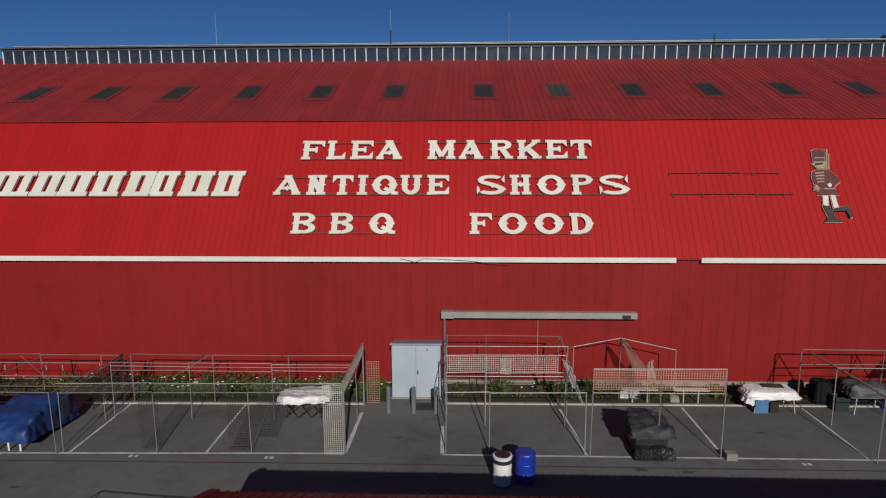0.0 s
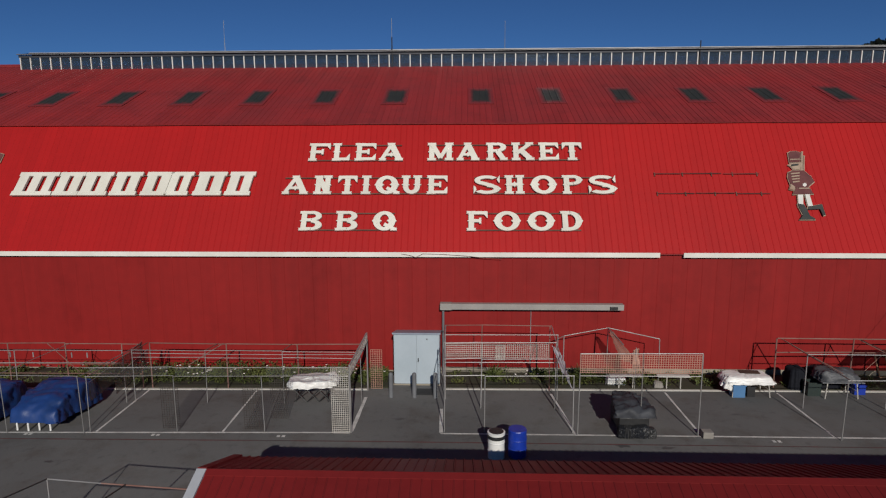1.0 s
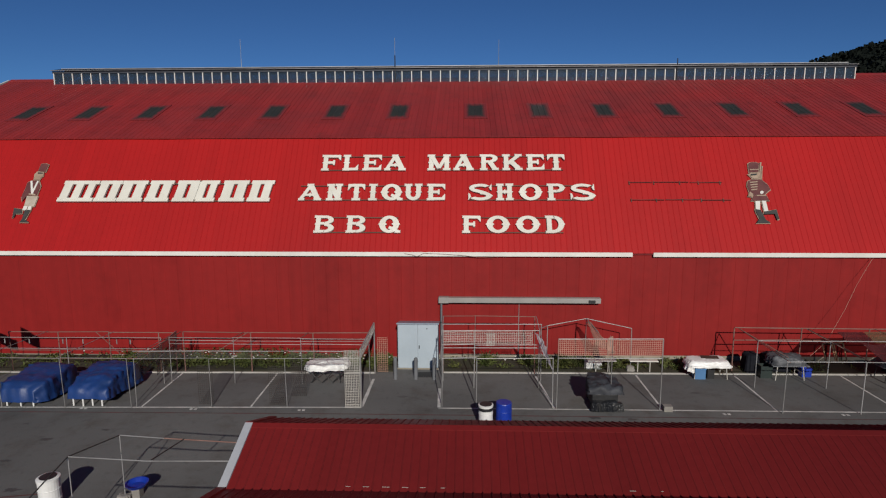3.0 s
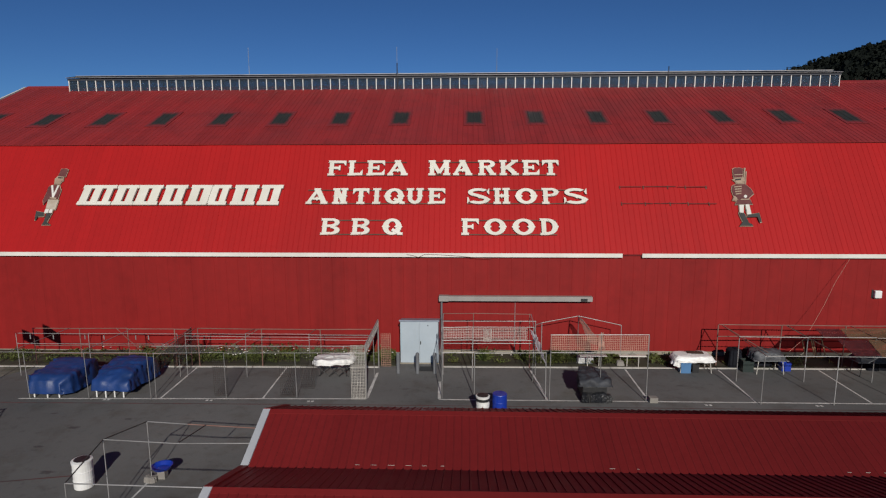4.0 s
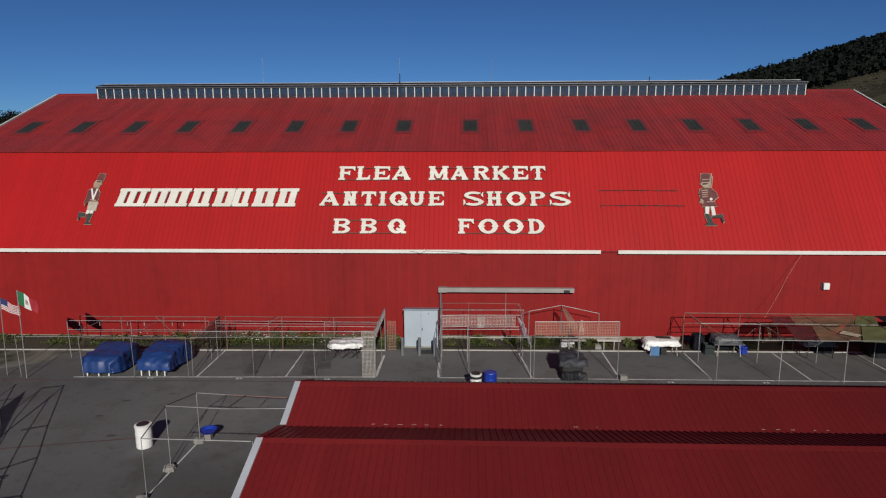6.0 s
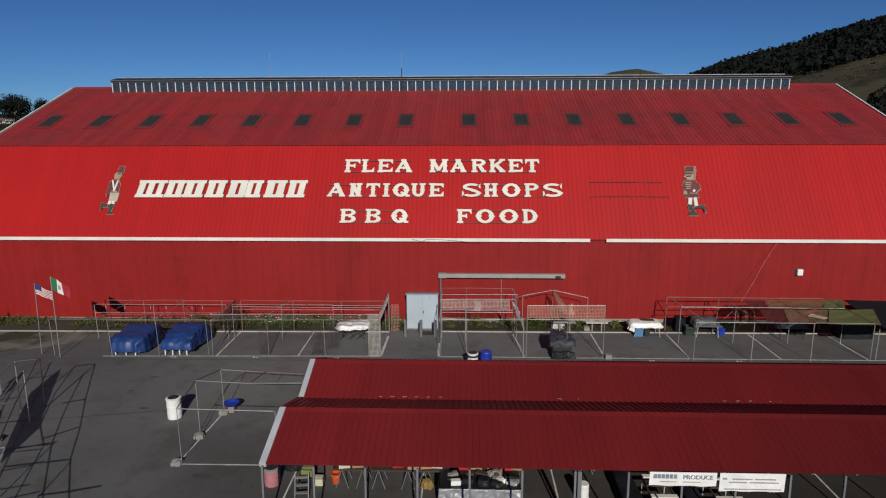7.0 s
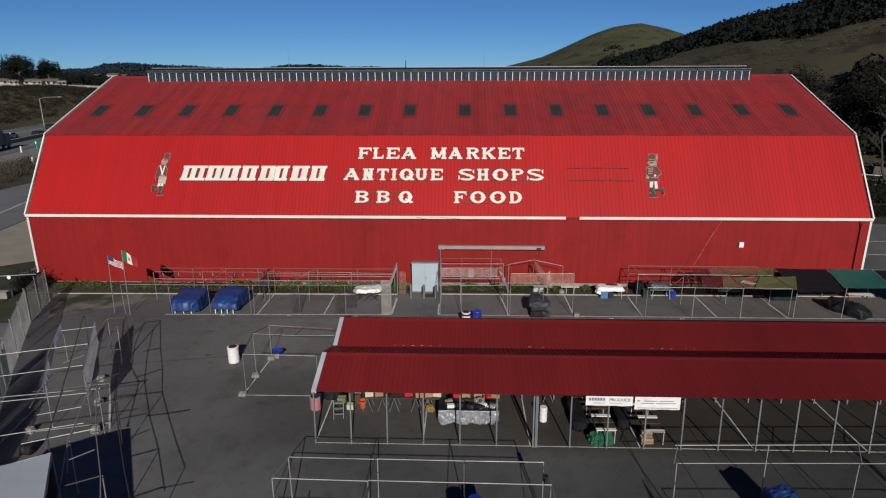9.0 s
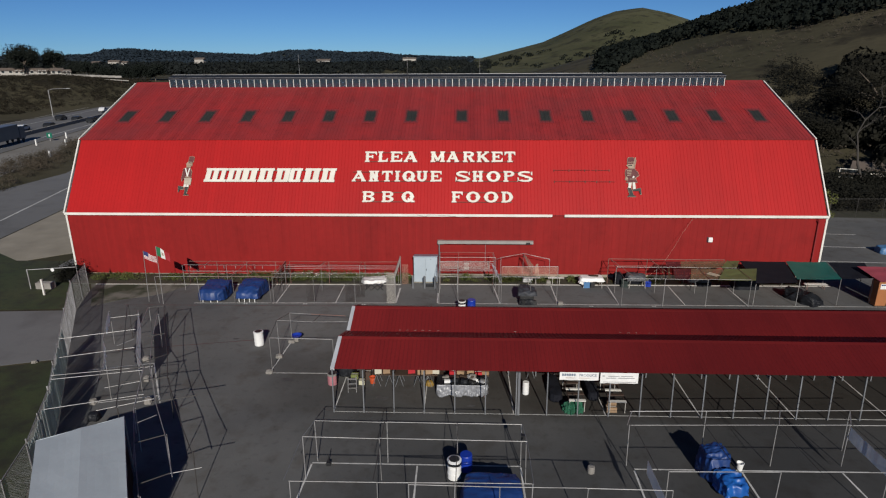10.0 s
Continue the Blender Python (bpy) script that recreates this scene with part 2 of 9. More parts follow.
GREEN_CLOTH = mat("green_cloth", (0.014, 0.105, 0.055), (0.01, 0.07, 0.036), rough=0.7, big=4, fine=14)
RUBBER = mat("black_rubber", (0.016, 0.016, 0.016), (0.024, 0.024, 0.024), rough=0.8, big=4, fine=30)
DARK_GLASS = mat("dark_window_glass", (0.016, 0.02, 0.024), (0.024, 0.028, 0.032), rough=0.08, big=1, fine=4, speck=0.05, bump=0.0)
SOIL = mat("planter_soil", (0.04, 0.034, 0.022), (0.03, 0.033, 0.014), rough=0.95, big=0.8, fine=14, bump=0.5)
LEAF = mat("shrub_leaf", (0.046, 0.072, 0.013), (0.098, 0.108, 0.024), rough=0.7, big=1.5, fine=9, rand=0.2, bump=0.0)
DARK_LEAF = mat("dark_tree_leaf", (0.0105, 0.0108, 0.009), (0.017, 0.016, 0.0115), rough=0.9, big=0.25, fine=2, rand=0.3, bump=0.0, spec=0.05)
OAK_LEAF = mat("oak_wood_leaf", (0.009, 0.0118, 0.0105), (0.014, 0.0165, 0.013), rough=0.8, big=0.02, fine=0.3, rand=0.3, bump=0.0, spec=0.03)
# Distance haze is painted into this blue leaf colour.
HAZY_LEAF = mat("hazy_wood_leaf", (0.015, 0.0225, 0.03), (0.021, 0.03, 0.039), rough=0.9, big=0.01, fine=0.2, rand=0.3, bump=0.0, spec=0.1)
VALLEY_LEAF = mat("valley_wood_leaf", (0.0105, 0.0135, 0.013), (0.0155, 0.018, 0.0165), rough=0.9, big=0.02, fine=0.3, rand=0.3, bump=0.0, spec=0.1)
DARK_SCRUB = mat("dark_bank_scrub", (0.0272, 0.0224, 0.016), (0.0176, 0.016, 0.0104), rough=0.9, big=0.12, fine=2, bump=0.0, spec=0.1)
DRY_BUSH = mat("dry_bush_twig", (0.0496, 0.036, 0.0232), (0.032, 0.0272, 0.016), rough=0.9, big=0.4, fine=3, bump=0.0)
PETAL = mat("white_petal", (0.7125, 0.6935, 0.665), (0.6175, 0.57, 0.5225), rough=0.6, big=4, fine=20, bump=0.0)
BARK = mat("grey_bark", (0.128, 0.104, 0.08), (0.08, 0.064, 0.048), rough=0.9, big=1.5, fine=10, bump=0.4)
VERGE = mat("patchy_verge", (0.135, 0.128, 0.105), (0.02, 0.027, 0.008), rough=0.95, big=0.55, fine=9, speck=0.5, amount=2.5, bump=0.4)
PALE_BARK = mat("pale_bare_bark", (0.0576, 0.0504, 0.0432), (0.0384, 0.0336, 0.0288), rough=0.9, big=1.5, fine=10, bump=0.4)
ROAD_GREY = mat("highway_surface", (0.136, 0.132, 0.128), (0.104, 0.1024, 0.1), rough=0.85, big=0.05, fine=6, speck=0.15, bump=0.1)
FRONTAGE = mat("frontage_road_surface", (0.148, 0.1456, 0.1424), (0.12, 0.1184, 0.116), rough=0.85, big=0.05, fine=6, speck=0.15, bump=0.1)
GRAVEL = mat("gravel_shoulder", (0.192, 0.18, 0.16), (0.136, 0.124, 0.104), rough=0.95, big=0.15, fine=8, speck=0.4, bump=0.3)
GRASS = mat("mown_grass", (0.021, 0.034, 0.006), (0.034, 0.038, 0.01), rough=0.9, big=0.25, fine=9, speck=0.5, bump=0.4)
STONE_GREY = mat("concrete_block", (0.24, 0.224, 0.2), (0.176, 0.16, 0.144), rough=0.9, big=3, fine=22, bump=0.3)
HOUSE_WHITE = mat("off_white_stucco", (0.3758, 0.3499, 0.3110), (0.3240, 0.2981, 0.2657), rough=0.8, big=0.4, fine=6)
HOUSE_ROOF = mat("brown_shingle_roof", (0.128, 0.096, 0.076), (0.088, 0.072, 0.06), rough=0.9, big=0.6, fine=5)
TYRE = RUBBER
FLAG_RED = mat("flag_red_cloth", (0.336, 0.016, 0.024), (0.288, 0.016, 0.024), rough=0.7, big=4, fine=20, bump=0.05)
FLAG_WHITE = mat("flag_white_cloth", (0.648, 0.639, 0.612), (0.594, 0.585, 0.558), rough=0.7, big=4, fine=20, bump=0.05)
FLAG_BLUE = mat("flag_blue_cloth", (0.016, 0.024, 0.112), (0.016, 0.02, 0.088), rough=0.7, big=4, fine=20, bump=0.05)
FLAG_GREEN = mat("flag_green_cloth", (0.008, 0.136, 0.048), (0.008, 0.112, 0.04), rough=0.7, big=4, fine=20, bump=0.05)
MAROON = mat("faded_maroon_paint", (0.08, 0.0176, 0.0192), (0.128, 0.036, 0.032), rough=0.7, big=3, fine=16)
SIGN_TAN = mat("weathered_tan_paint", (0.368, 0.28, 0.2), (0.264, 0.176, 0.12), rough=0.7, big=3, fine=16)
BOOT = mat("dark_green_grey_paint", (0.02, 0.0224, 0.02), (0.04, 0.04, 0.036), rough=0.7, big=3, fine=16)
SIGN_GREEN = mat("green_road_sign", (0.008, 0.128, 0.08), (0.008, 0.104, 0.064), rough=0.4, big=2, fine=10)


def glass_mat(name, tint, rough=0.03, clear=1.0):
    """Glass under a film of dust: clear is the share that is not dust."""
    m = bpy.data.materials.new(name)
    m.use_nodes = True
    b = m.node_tree.nodes["Principled BSDF"]
    b.inputs["Base Color"].default_value = (*tint, 1)
    b.inputs["Roughness"].default_value = rough
    b.inputs["Transmission Weight"].default_value = clear
    b.inputs["IOR"].default_value = 1.45
    nz = m.node_tree.nodes.new("ShaderNodeTexNoise")
    nz.inputs["Scale"].default_value = 1.3
    geo = m.node_tree.nodes.new("ShaderNodeNewGeometry")
    m.node_tree.links.new(geo.outputs["Position"], nz.inputs["Vector"])
    mr = m.node_tree.nodes.new("ShaderNodeMapRange")
    mr.inputs["To Min"].default_value, mr.inputs["To Max"].default_value = rough, rough + 0.2
    m.node_tree.links.new(nz.outputs["Fac"], mr.inputs["Value"])
    m.node_tree.links.new(mr.outputs[0], b.inputs["Roughness"])
    return m


GLASS = glass_mat("dusty_lantern_glass", (0.115, 0.155, 0.20), 0.06, 0.86)
FAR_GLASS = glass_mat("clear_lantern_glass", (0.55, 0.66, 0.72), 0.04, 0.9)


def skylight_mat():
    """Dull translucent sheet with a dirty, uneven border that fades into the red paint round it."""
    m = mat("dirty_skylight_sheet", (0.030, 0.030, 0.024), (0.020, 0.021, 0.017), rough=0.55, big=1.5, fine=10, bump=0.1)
    nt = m.node_tree
    n, l = nt.nodes, nt.links
    b = n["Principled BSDF"]
    tc = n.new("ShaderNodeTexCoord")
    sep = n.new("ShaderNodeSeparateXYZ")
    l.new(tc.outputs["Generated"], sep.inputs[0])

    def edge(sock, width):
        a = n.new("ShaderNodeMath")
        a.operation = "SUBTRACT"
        l.new(sock, a.inputs[0])
        a.inputs[1].default_value = 0.5
        c = n.new("ShaderNodeMath")
        c.operation = "ABSOLUTE"
        l.new(a.outputs[0], c.inputs[0])
        r = n.new("ShaderNodeMapRange")
        r.inputs["From Min"].default_value, r.inputs["From Max"].default_value = 0.5 - width, 0.5
        l.new(c.outputs[0], r.inputs["Value"])
        return r.outputs[0]
    mx = n.new("ShaderNodeMath")
    mx.operation = "MAXIMUM"
    l.new(edge(sep.outputs[0], 0.26), mx.inputs[0])
    l.new(edge(sep.outputs[1], 0.24), mx.inputs[1])
    geo = n.new("ShaderNodeNewGeometry")
    nz = n.new("ShaderNodeTexNoise")
    nz.inputs["Scale"].default_value = 5
    l.new(geo.outputs["Position"], nz.inputs["Vector"])
    ad = n.new("ShaderNodeMath")
    ad.operation = "MULTIPLY_ADD"
    l.new(nz.outputs["Fac"], ad.inputs[0])
    ad.inputs[1].default_value = 0.7
    l.new(mx.outputs[0], ad.inputs[2])
    r2 = n.new("ShaderNodeMapRange")
    r2.inputs["From Min"].default_value, r2.inputs["From Max"].default_value = 0.50, 1.15
    l.new(ad.outputs[0], r2.inputs["Value"])
    mix = n.new("ShaderNodeMix")
    mix.data_type = "RGBA"
    l.new(r2.outputs[0], mix.inputs[0])
    old = b.inputs["Base Color"].links[0].from_socket
    l.new(old, mix.inputs[6])
    mix.inputs[7].default_value = (0.205, 0.021, 0.022, 1)
    l.new(mix.outputs[2], b.inputs["Base Color"])
    return m


SKYLIGHT = skylight_mat()


def ground_mat():
    """Dry winter grass and earth, greener in patches, over hills and flats."""
    m = mat("hill_grass", (0.072, 0.062, 0.038), (0.046, 0.043, 0.025), rough=0.95, big=0.015, fine=0.5, speck=0.6, amount=1.3, bump=0.3, spec=0.1)
    nt = m.node_tree
    n, l = nt.nodes, nt.links
    b = n["Principled BSDF"]
    geo = n.new("ShaderNodeNewGeometry")
    nz = n.new("ShaderNodeTexNoise")
    nz.inputs["Scale"].default_value, nz.inputs["Detail"].default_value, nz.inputs["Roughness"].default_value = 0.05, 8, 0.65
    l.new(geo.outputs["Position"], nz.inputs["Vector"])
    r = n.new("ShaderNodeMapRange")
    r.inputs["From Min"].default_value, r.inputs["From Max"].default_value = 0.52, 0.62
    l.new(nz.outputs["Fac"], r.inputs["Value"])
    mix = n.new("ShaderNodeMix")
    mix.data_type = "RGBA"
    l.new(r.outputs[0], mix.inputs[0])
    old = b.inputs["Base Color"].links[0].from_socket
    l.new(old, mix.inputs[6])
    mix.inputs[7].default_value = (0.030, 0.026, 0.017, 1)
    sep = n.new("ShaderNodeSeparateXYZ")
    l.new(geo.outputs["Position"], sep.inputs[0])
    far = n.new("ShaderNodeMapRange")                 # greener pasture on the far round hill
    far.inputs["From Min"].default_value, far.inputs["From Max"].default_value = 420, 640
    l.new(sep.outputs[1], far.inputs["Value"])
    green = n.new("ShaderNodeMix")
    green.data_type = "RGBA"
    green.blend_type = "MULTIPLY"
    l.new(far.outputs[0], green.inputs[0])
    l.new(mix.outputs[2], green.inputs[6])
    green.inputs[7].default_value = (1.18, 1.32, 1.14, 1)
    l.new(green.outputs[2], b.inputs["Base Color"])
    return m


HILL = ground_mat()


def porous(m, share):
    """Open weave: part of the light passes straight between the threads."""
    n, l = m.node_tree.nodes, m.node_tree.links
    tr = n.new("ShaderNodeBsdfTransparent")
    mx = n.new("ShaderNodeMixShader")
    mx.inputs[0].default_value = share
    l.new(n["Principled BSDF"].outputs[0], mx.inputs[1])
    l.new(tr.outputs[0], mx.inputs[2])
    l.new(mx.outputs[0], n["Material Output"].inputs["Surface"])


def sheer(m, glow_through, share):
    """Thin pale weave: light that falls on one side shows on the other, and some passes between the threads."""
    n, l = m.node_tree.nodes, m.node_tree.links
    b = n["Principled BSDF"]
    tl = n.new("ShaderNodeBsdfTranslucent")
    l.new(b.inputs["Base Color"].links[0].from_socket, tl.inputs["Color"])
    both = n.new("ShaderNodeMixShader")
    both.inputs[0].default_value = glow_through
    l.new(b.outputs[0], both.inputs[1])
    l.new(tl.outputs[0], both.inputs[2])
    tr = n.new("ShaderNodeBsdfTransparent")
    mx = n.new("ShaderNodeMixShader")
    mx.inputs[0].default_value = share
    l.new(both.outputs[0], mx.inputs[1])
    l.new(tr.outputs[0], mx.inputs[2])
    l.new(mx.outputs[0], n["Material Output"].inputs["Surface"])


porous(TAN_TARP, 0.45)
porous(OLIVE_TARP, 0.12)
# Grass blotches: brown patches, with tree shadow painted in as well.
blotches(GRASS, 0.35, 0.45, 0.62, (0.62, 0.50, 0.60))
blotches(GRASS, 1.6, 0.50, 0.62, (0.70, 0.66, 0.66))
blotches(FRONTAGE, 0.30, 0.48, 0.64, (0.80, 0.79, 0.78))
# Falloff of light painted into the canopy red, darker eastwards.
wear_falloff_patch(CANOPY_RED, (0.60, 0.60, 0.60), 2.0, 19.0, 40.0, 39.0)
CLEAR_SHEET = mat("milky_plastic_sheet", (0.62, 0.62, 0.66), (0.50, 0.50, 0.55), rough=0.5, big=1.5, fine=10, speck=0.2, bump=0.1)
sheer(CLEAR_SHEET, 0.5, 0.40)

# ---- building helpers ----


def thing(name, at, label, category, group="", kind="", turn=0.0):
    ob = new(name)
    ob.empty_display_size = 0.2
    ob.matrix_basis = pose(*at, 0, 0, turn)
    return tagged(ob, label, category, group, kind)


def part(name, bm, material, parent=None, label="", smooth=False):
    """Links a bmesh as one mesh object under a thing or a part."""
    me = bpy.data.meshes.new(name)
    bmesh.ops.recalc_face_normals(bm, faces=bm.faces)
    bm.to_mesh(me)
    bm.free()
    for m in material if isinstance(material, (list, tuple)) else [material]:
        me.materials.append(m)
    if smooth:
        me.polygons.foreach_set("use_smooth", [True] * len(me.polygons))
    ob = new(name, me)
    if parent:
        ob.parent = parent
    return tagged(ob, label)


def piece(name, me, parent, m, label=""):
    ob = new(name, me)
    ob.parent = parent
    ob.matrix_basis = m
    return tagged(ob, label)


def add_box(bm, x0, y0, z0, x1, y1, z1, mi=0):
    v = [bm.verts.new(p) for p in ((x0, y0, z0), (x1, y0, z0), (x1, y1, z0), (x0, y1, z0), (x0, y0, z1), (x1, y0, z1), (x1, y1, z1), (x0, y1, z1))]
    for f in ((3, 2, 1, 0), (4, 5, 6, 7), (0, 1, 5, 4), (1, 2, 6, 5), (2, 3, 7, 6), (3, 0, 4, 7)):
        bm.faces.new([v[i] for i in f]).material_index = mi
    return v


def box(x0, y0, z0, x1, y1, z1, bevel=0.0):
    bm = bmesh.new()
    add_box(bm, x0, y0, z0, x1, y1, z1)
    if bevel:
        bmesh.ops.bevel(bm, geom=bm.edges[:], offset=bevel, segments=2, affect="EDGES", profile=0.6)
    return bm


def add_prism(bm, pts, z0, z1, mi=0):
    """A flat outline, in the xy plane, raised from z0 to z1."""
    a = [bm.verts.new((x, y, z0)) for x, y in pts]
    b = [bm.verts.new((x, y, z1)) for x, y in pts]
    k = len(pts)
    bm.faces.new(a[::-1]).material_index = mi
    bm.faces.new(b).material_index = mi
    for i in range(k):
        bm.faces.new((a[i], a[(i + 1) % k], b[(i + 1) % k], b[i])).material_index = mi


def lathe(profile, seg=20):
    """A turned shape from (radius, height) pairs, closed at both ends."""
    bm = bmesh.new()
    rings = []
    for r, z in profile:
        rings.append([bm.verts.new((r * math.cos(2 * math.pi * i / seg), r * math.sin(2 * math.pi * i / seg), z)) for i in range(seg)])
    for a, b in zip(rings, rings[1:]):
        for i in range(seg):
            bm.faces.new((a[i], a[(i + 1) % seg], b[(i + 1) % seg], b[i]))
    bm.faces.new(rings[0][::-1])
    bm.faces.new(rings[-1])
    return bm


def unit_mesh(name, bm, material):
    me = bpy.data.meshes.new(name)
    bmesh.ops.recalc_face_normals(bm, faces=bm.faces)
    bm.to_mesh(me)
    bm.free()
    me.materials.append(material)
    return me


TUBES = {}


def tube(name, a, b, r, material, parent, label=""):
    """A straight pipe from a to b, in the parent's own space."""
    key = material.name
    if key not in TUBES:
        TUBES[key] = unit_mesh("pipe", lathe([(0.92, 0), (1, 0.004), (1, 0.996), (0.92, 1)], 8), material)
    a, b = Vector(a), Vector(b)
    d = b - a
    m = Matrix.Translation(a) @ d.to_track_quat("Z", "Y").to_matrix().to_4x4() @ Matrix.Diagonal((r, r, d.length, 1))
    return piece(name, TUBES[key], parent, m, label)


BOXES = {}


def bar(name, lo, hi, material, parent, label=""):
    """A box part between two corners, in the parent's own space."""
    key = material.name
    if key not in BOXES:
        BOXES[key] = unit_mesh("bar", box(-0.5, -0.5, -0.5, 0.5, 0.5, 0.5), material)
    lo, hi = Vector(lo), Vector(hi)
    return piece(name, BOXES[key], parent, Matrix.Translation((lo + hi) / 2) @ Matrix.Diagonal((*(hi - lo), 1)), label)


def beam(name, a, b, w, material, parent, label=""):
    """A square bar w thick from a to b, in the parent's own space."""
    key = material.name
    if key not in BOXES:
        BOXES[key] = unit_mesh("bar", box(-0.5, -0.5, -0.5, 0.5, 0.5, 0.5), material)
    a, b = Vector(a), Vector(b)
    d = b - a
    m = Matrix.Translation((a + b) / 2) @ Vector((0, 0, 1)).rotation_difference(d).to_matrix().to_4x4() @ Matrix.Diagonal((w, w, d.length, 1))
    return piece(name, BOXES[key], parent, m, label)


def curve_tube(name, pts, r, material, parent=None, label=""):
    """A bent cable or pipe through points."""
    bm = bmesh.new()
    pts = [Vector(p) for p in pts]
    rings = []
    for i, p in enumerate(pts):
        d = (pts[min(i + 1, len(pts) - 1)] - pts[max(i - 1, 0)]).normalized()
        q = d.to_track_quat("Z", "Y")
        rings.append([bm.verts.new(p + q @ Vector((r * math.cos(k * math.pi / 3), r * math.sin(k * math.pi / 3), 0))) for k in range(6)])
    for a, b in zip(rings, rings[1:]):
        for k in range(6):
            bm.faces.new((a[k], a[(k + 1) % 6], b[(k + 1) % 6], b[k]))
    bm.faces.new(rings[0][::-1])
    bm.faces.new(rings[-1])
    return part(name, bm, material, parent, label)


def sheet(name, outline, z, thick, material, label, category, parent=None):
    """A flat slab over a polygon of the plan."""
    bm = bmesh.new()
    add_prism(bm, outline, z - thick, z)
    ob = part(name, bm, material, parent)
    return tagged(ob, label, category, kind="structure")


def draped(w, d, h, seed, top=0.8, folds=0.04, lift=0.12, sag=0.06, bumps=0.5, crinkle=0.018):
    """A cloth thrown over something about w x d x h: rounded shoulders, folds down the sides, an uneven hem."""
    rng = random.Random(seed)
    bm = bmesh.new()
    nu, nv = 60, 20
    off = Vector((rng.uniform(0, 50), rng.uniform(0, 50), rng.uniform(0, 50)))
    rings = []
    for j in range(nv + 1):
        t = j / nv
        z = h * (1 - (1 - t) ** 1.0) if t < 0.7 else None
        ring = []
        for i in range(nu):
            a = 2 * math.pi * i / nu
            ca, sa = math.cos(a), math.sin(a)
            k = 1 / (abs(ca) ** 5 + abs(sa) ** 5) ** 0.2
            if t < 0.62:
                u = t / 0.62
                r, zz = 1 - (1 - top) * u ** 2 * 0.6, h * 0.86 * u
            else:
                u = (t - 0.62) / 0.38
                r, zz = (1 - (1 - top) * 0.6) * math.cos(u * math.pi / 2 * 0.985), h * (0.86 + 0.14 * math.sin(u * math.pi / 2))
            p = Vector((0.5 * w * k * ca * r, 0.5 * d * k * sa * r, zz))
            fold = noise.noise(Vector((6 * ca, 6 * sa, 0.6 * zz)) + off) + 0.5 * noise.noise(Vector((15 * ca, 15 * sa, zz)) + off)
            f = folds * fold * (1.2 - 0.6 * t)
            p.x += f * ca
            p.y += f * sa
            p.z += sag * bumps * 2 * noise.noise(2.2 * p + off) * min(1, 2 * t)
            q = 5.5 * p + off
            c = (1 - 2.4 * abs(noise.noise(q))) + 0.6 * (1 - 2.4 * abs(noise.noise(2.3 * q)))
            p += Vector((ca, sa, 0.8)) * crinkle * c
            if j == 0:
                p.z = lift * (0.6 + 0.8 * abs(noise.noise(Vector((3 * ca, 3 * sa, 9)) + off)))
            ring.append(bm.verts.new(p))
        rings.append(ring)
    for a, b in zip(rings, rings[1:]):
        for i in range(nu):
            bm.faces.new((a[i], a[(i + 1) % nu], b[(i + 1) % nu], b[i]))
    bm.faces.new(rings[-1])
    return bm


def hang(w, h, seed, waves=5, depth=0.04, nx=28, nz=10):
    """A hanging cloth in the xz plane, top edge at z 0, with folds; it has two skins 8 mm apart."""
    rng = random.Random(seed)
    o = rng.uniform(0, 30)
    bm = bmesh.new()
    skins = []
    for s in (0, 0.008):
        g = []
        for j in range(nz + 1):
            row = []
            for i in range(nx + 1):
                u, v = i / nx, j / nz
                y = depth * v ** 0.6 * (math.sin(waves * 2 * math.pi * u + o) + 0.6 * noise.noise(Vector((9 * u, 2 * v, o))))
                row.append(bm.verts.new((w * (u - 0.5), y + s, -h * v + 0.02 * h * noise.noise(Vector((7 * u, o, v))) * v)))
            g.append(row)
        skins.append(g)
    for k, g in enumerate(skins):
        for j in range(nz):
            for i in range(nx):
                f = (g[j][i], g[j][i + 1], g[j + 1][i + 1], g[j + 1][i])
                bm.faces.new(f if k == 0 else f[::-1])
    a, b = skins
    for i in range(nx):
        bm.faces.new((a[0][i], a[0][i + 1], b[0][i + 1], b[0][i]))
        bm.faces.new((a[nz][i], a[nz][i + 1], b[nz][i + 1], b[nz][i]))
    for j in range(nz):
        bm.faces.new((a[j][0], a[j + 1][0], b[j + 1][0], b[j][0]))
        bm.faces.new((a[j][nx], a[j + 1][nx], b[j + 1][nx], b[j][nx]))
    return bm


def step(a, b, x):
    t = min(1, max(0, (x - a) / (b - a)))
    return t * t * (3 - 2 * t)


def interp(table, x):
    return float(np.interp(x, [p[0] for p in table], [p[1] for p in table]))

# ---- ground: one sheet to the horizon, with the hills round the valley ----
NEAR_HILL = [(4, 0), (6.4, 8.2), (11, 16.4), (13.7, 20.1), (16.9, 24.5), (18.8, 27.9), (21.5, 33.6), (23.8, 36.7), (26.2, 39.5), (29, 43.9), (35, 51.4), (45, 61.4), (70, 56.4), (100, 18.9), (120, 0)]
ROUND_HILL = [(-3, 0), (-1.3, 3), (1.2, 13), (3.8, 26), (6.7, 40), (8.7, 56.5), (11, 77), (12.8, 88.5), (14.9, 93.5), (17, 84.5), (18.8, 72.5), (20.6, 58), (22.4, 41), (28, 15), (35, 0)]
FAR_RIDGE = [(-75, 10), (-60, 14), (-37, 16), (-34, 17), (-31.0, 19), (-30.2, 27), (-28.6, 29), (-26.5, 25), (-24, 23), (-21.5, 19), (-18.5, 16), (-16, 24), (-13.4, 25), (-10.5, 20), (-8.0, 22), (-6.4, 16), (-3, 12), (1.2, 6), (10, 4), (75, 0)]


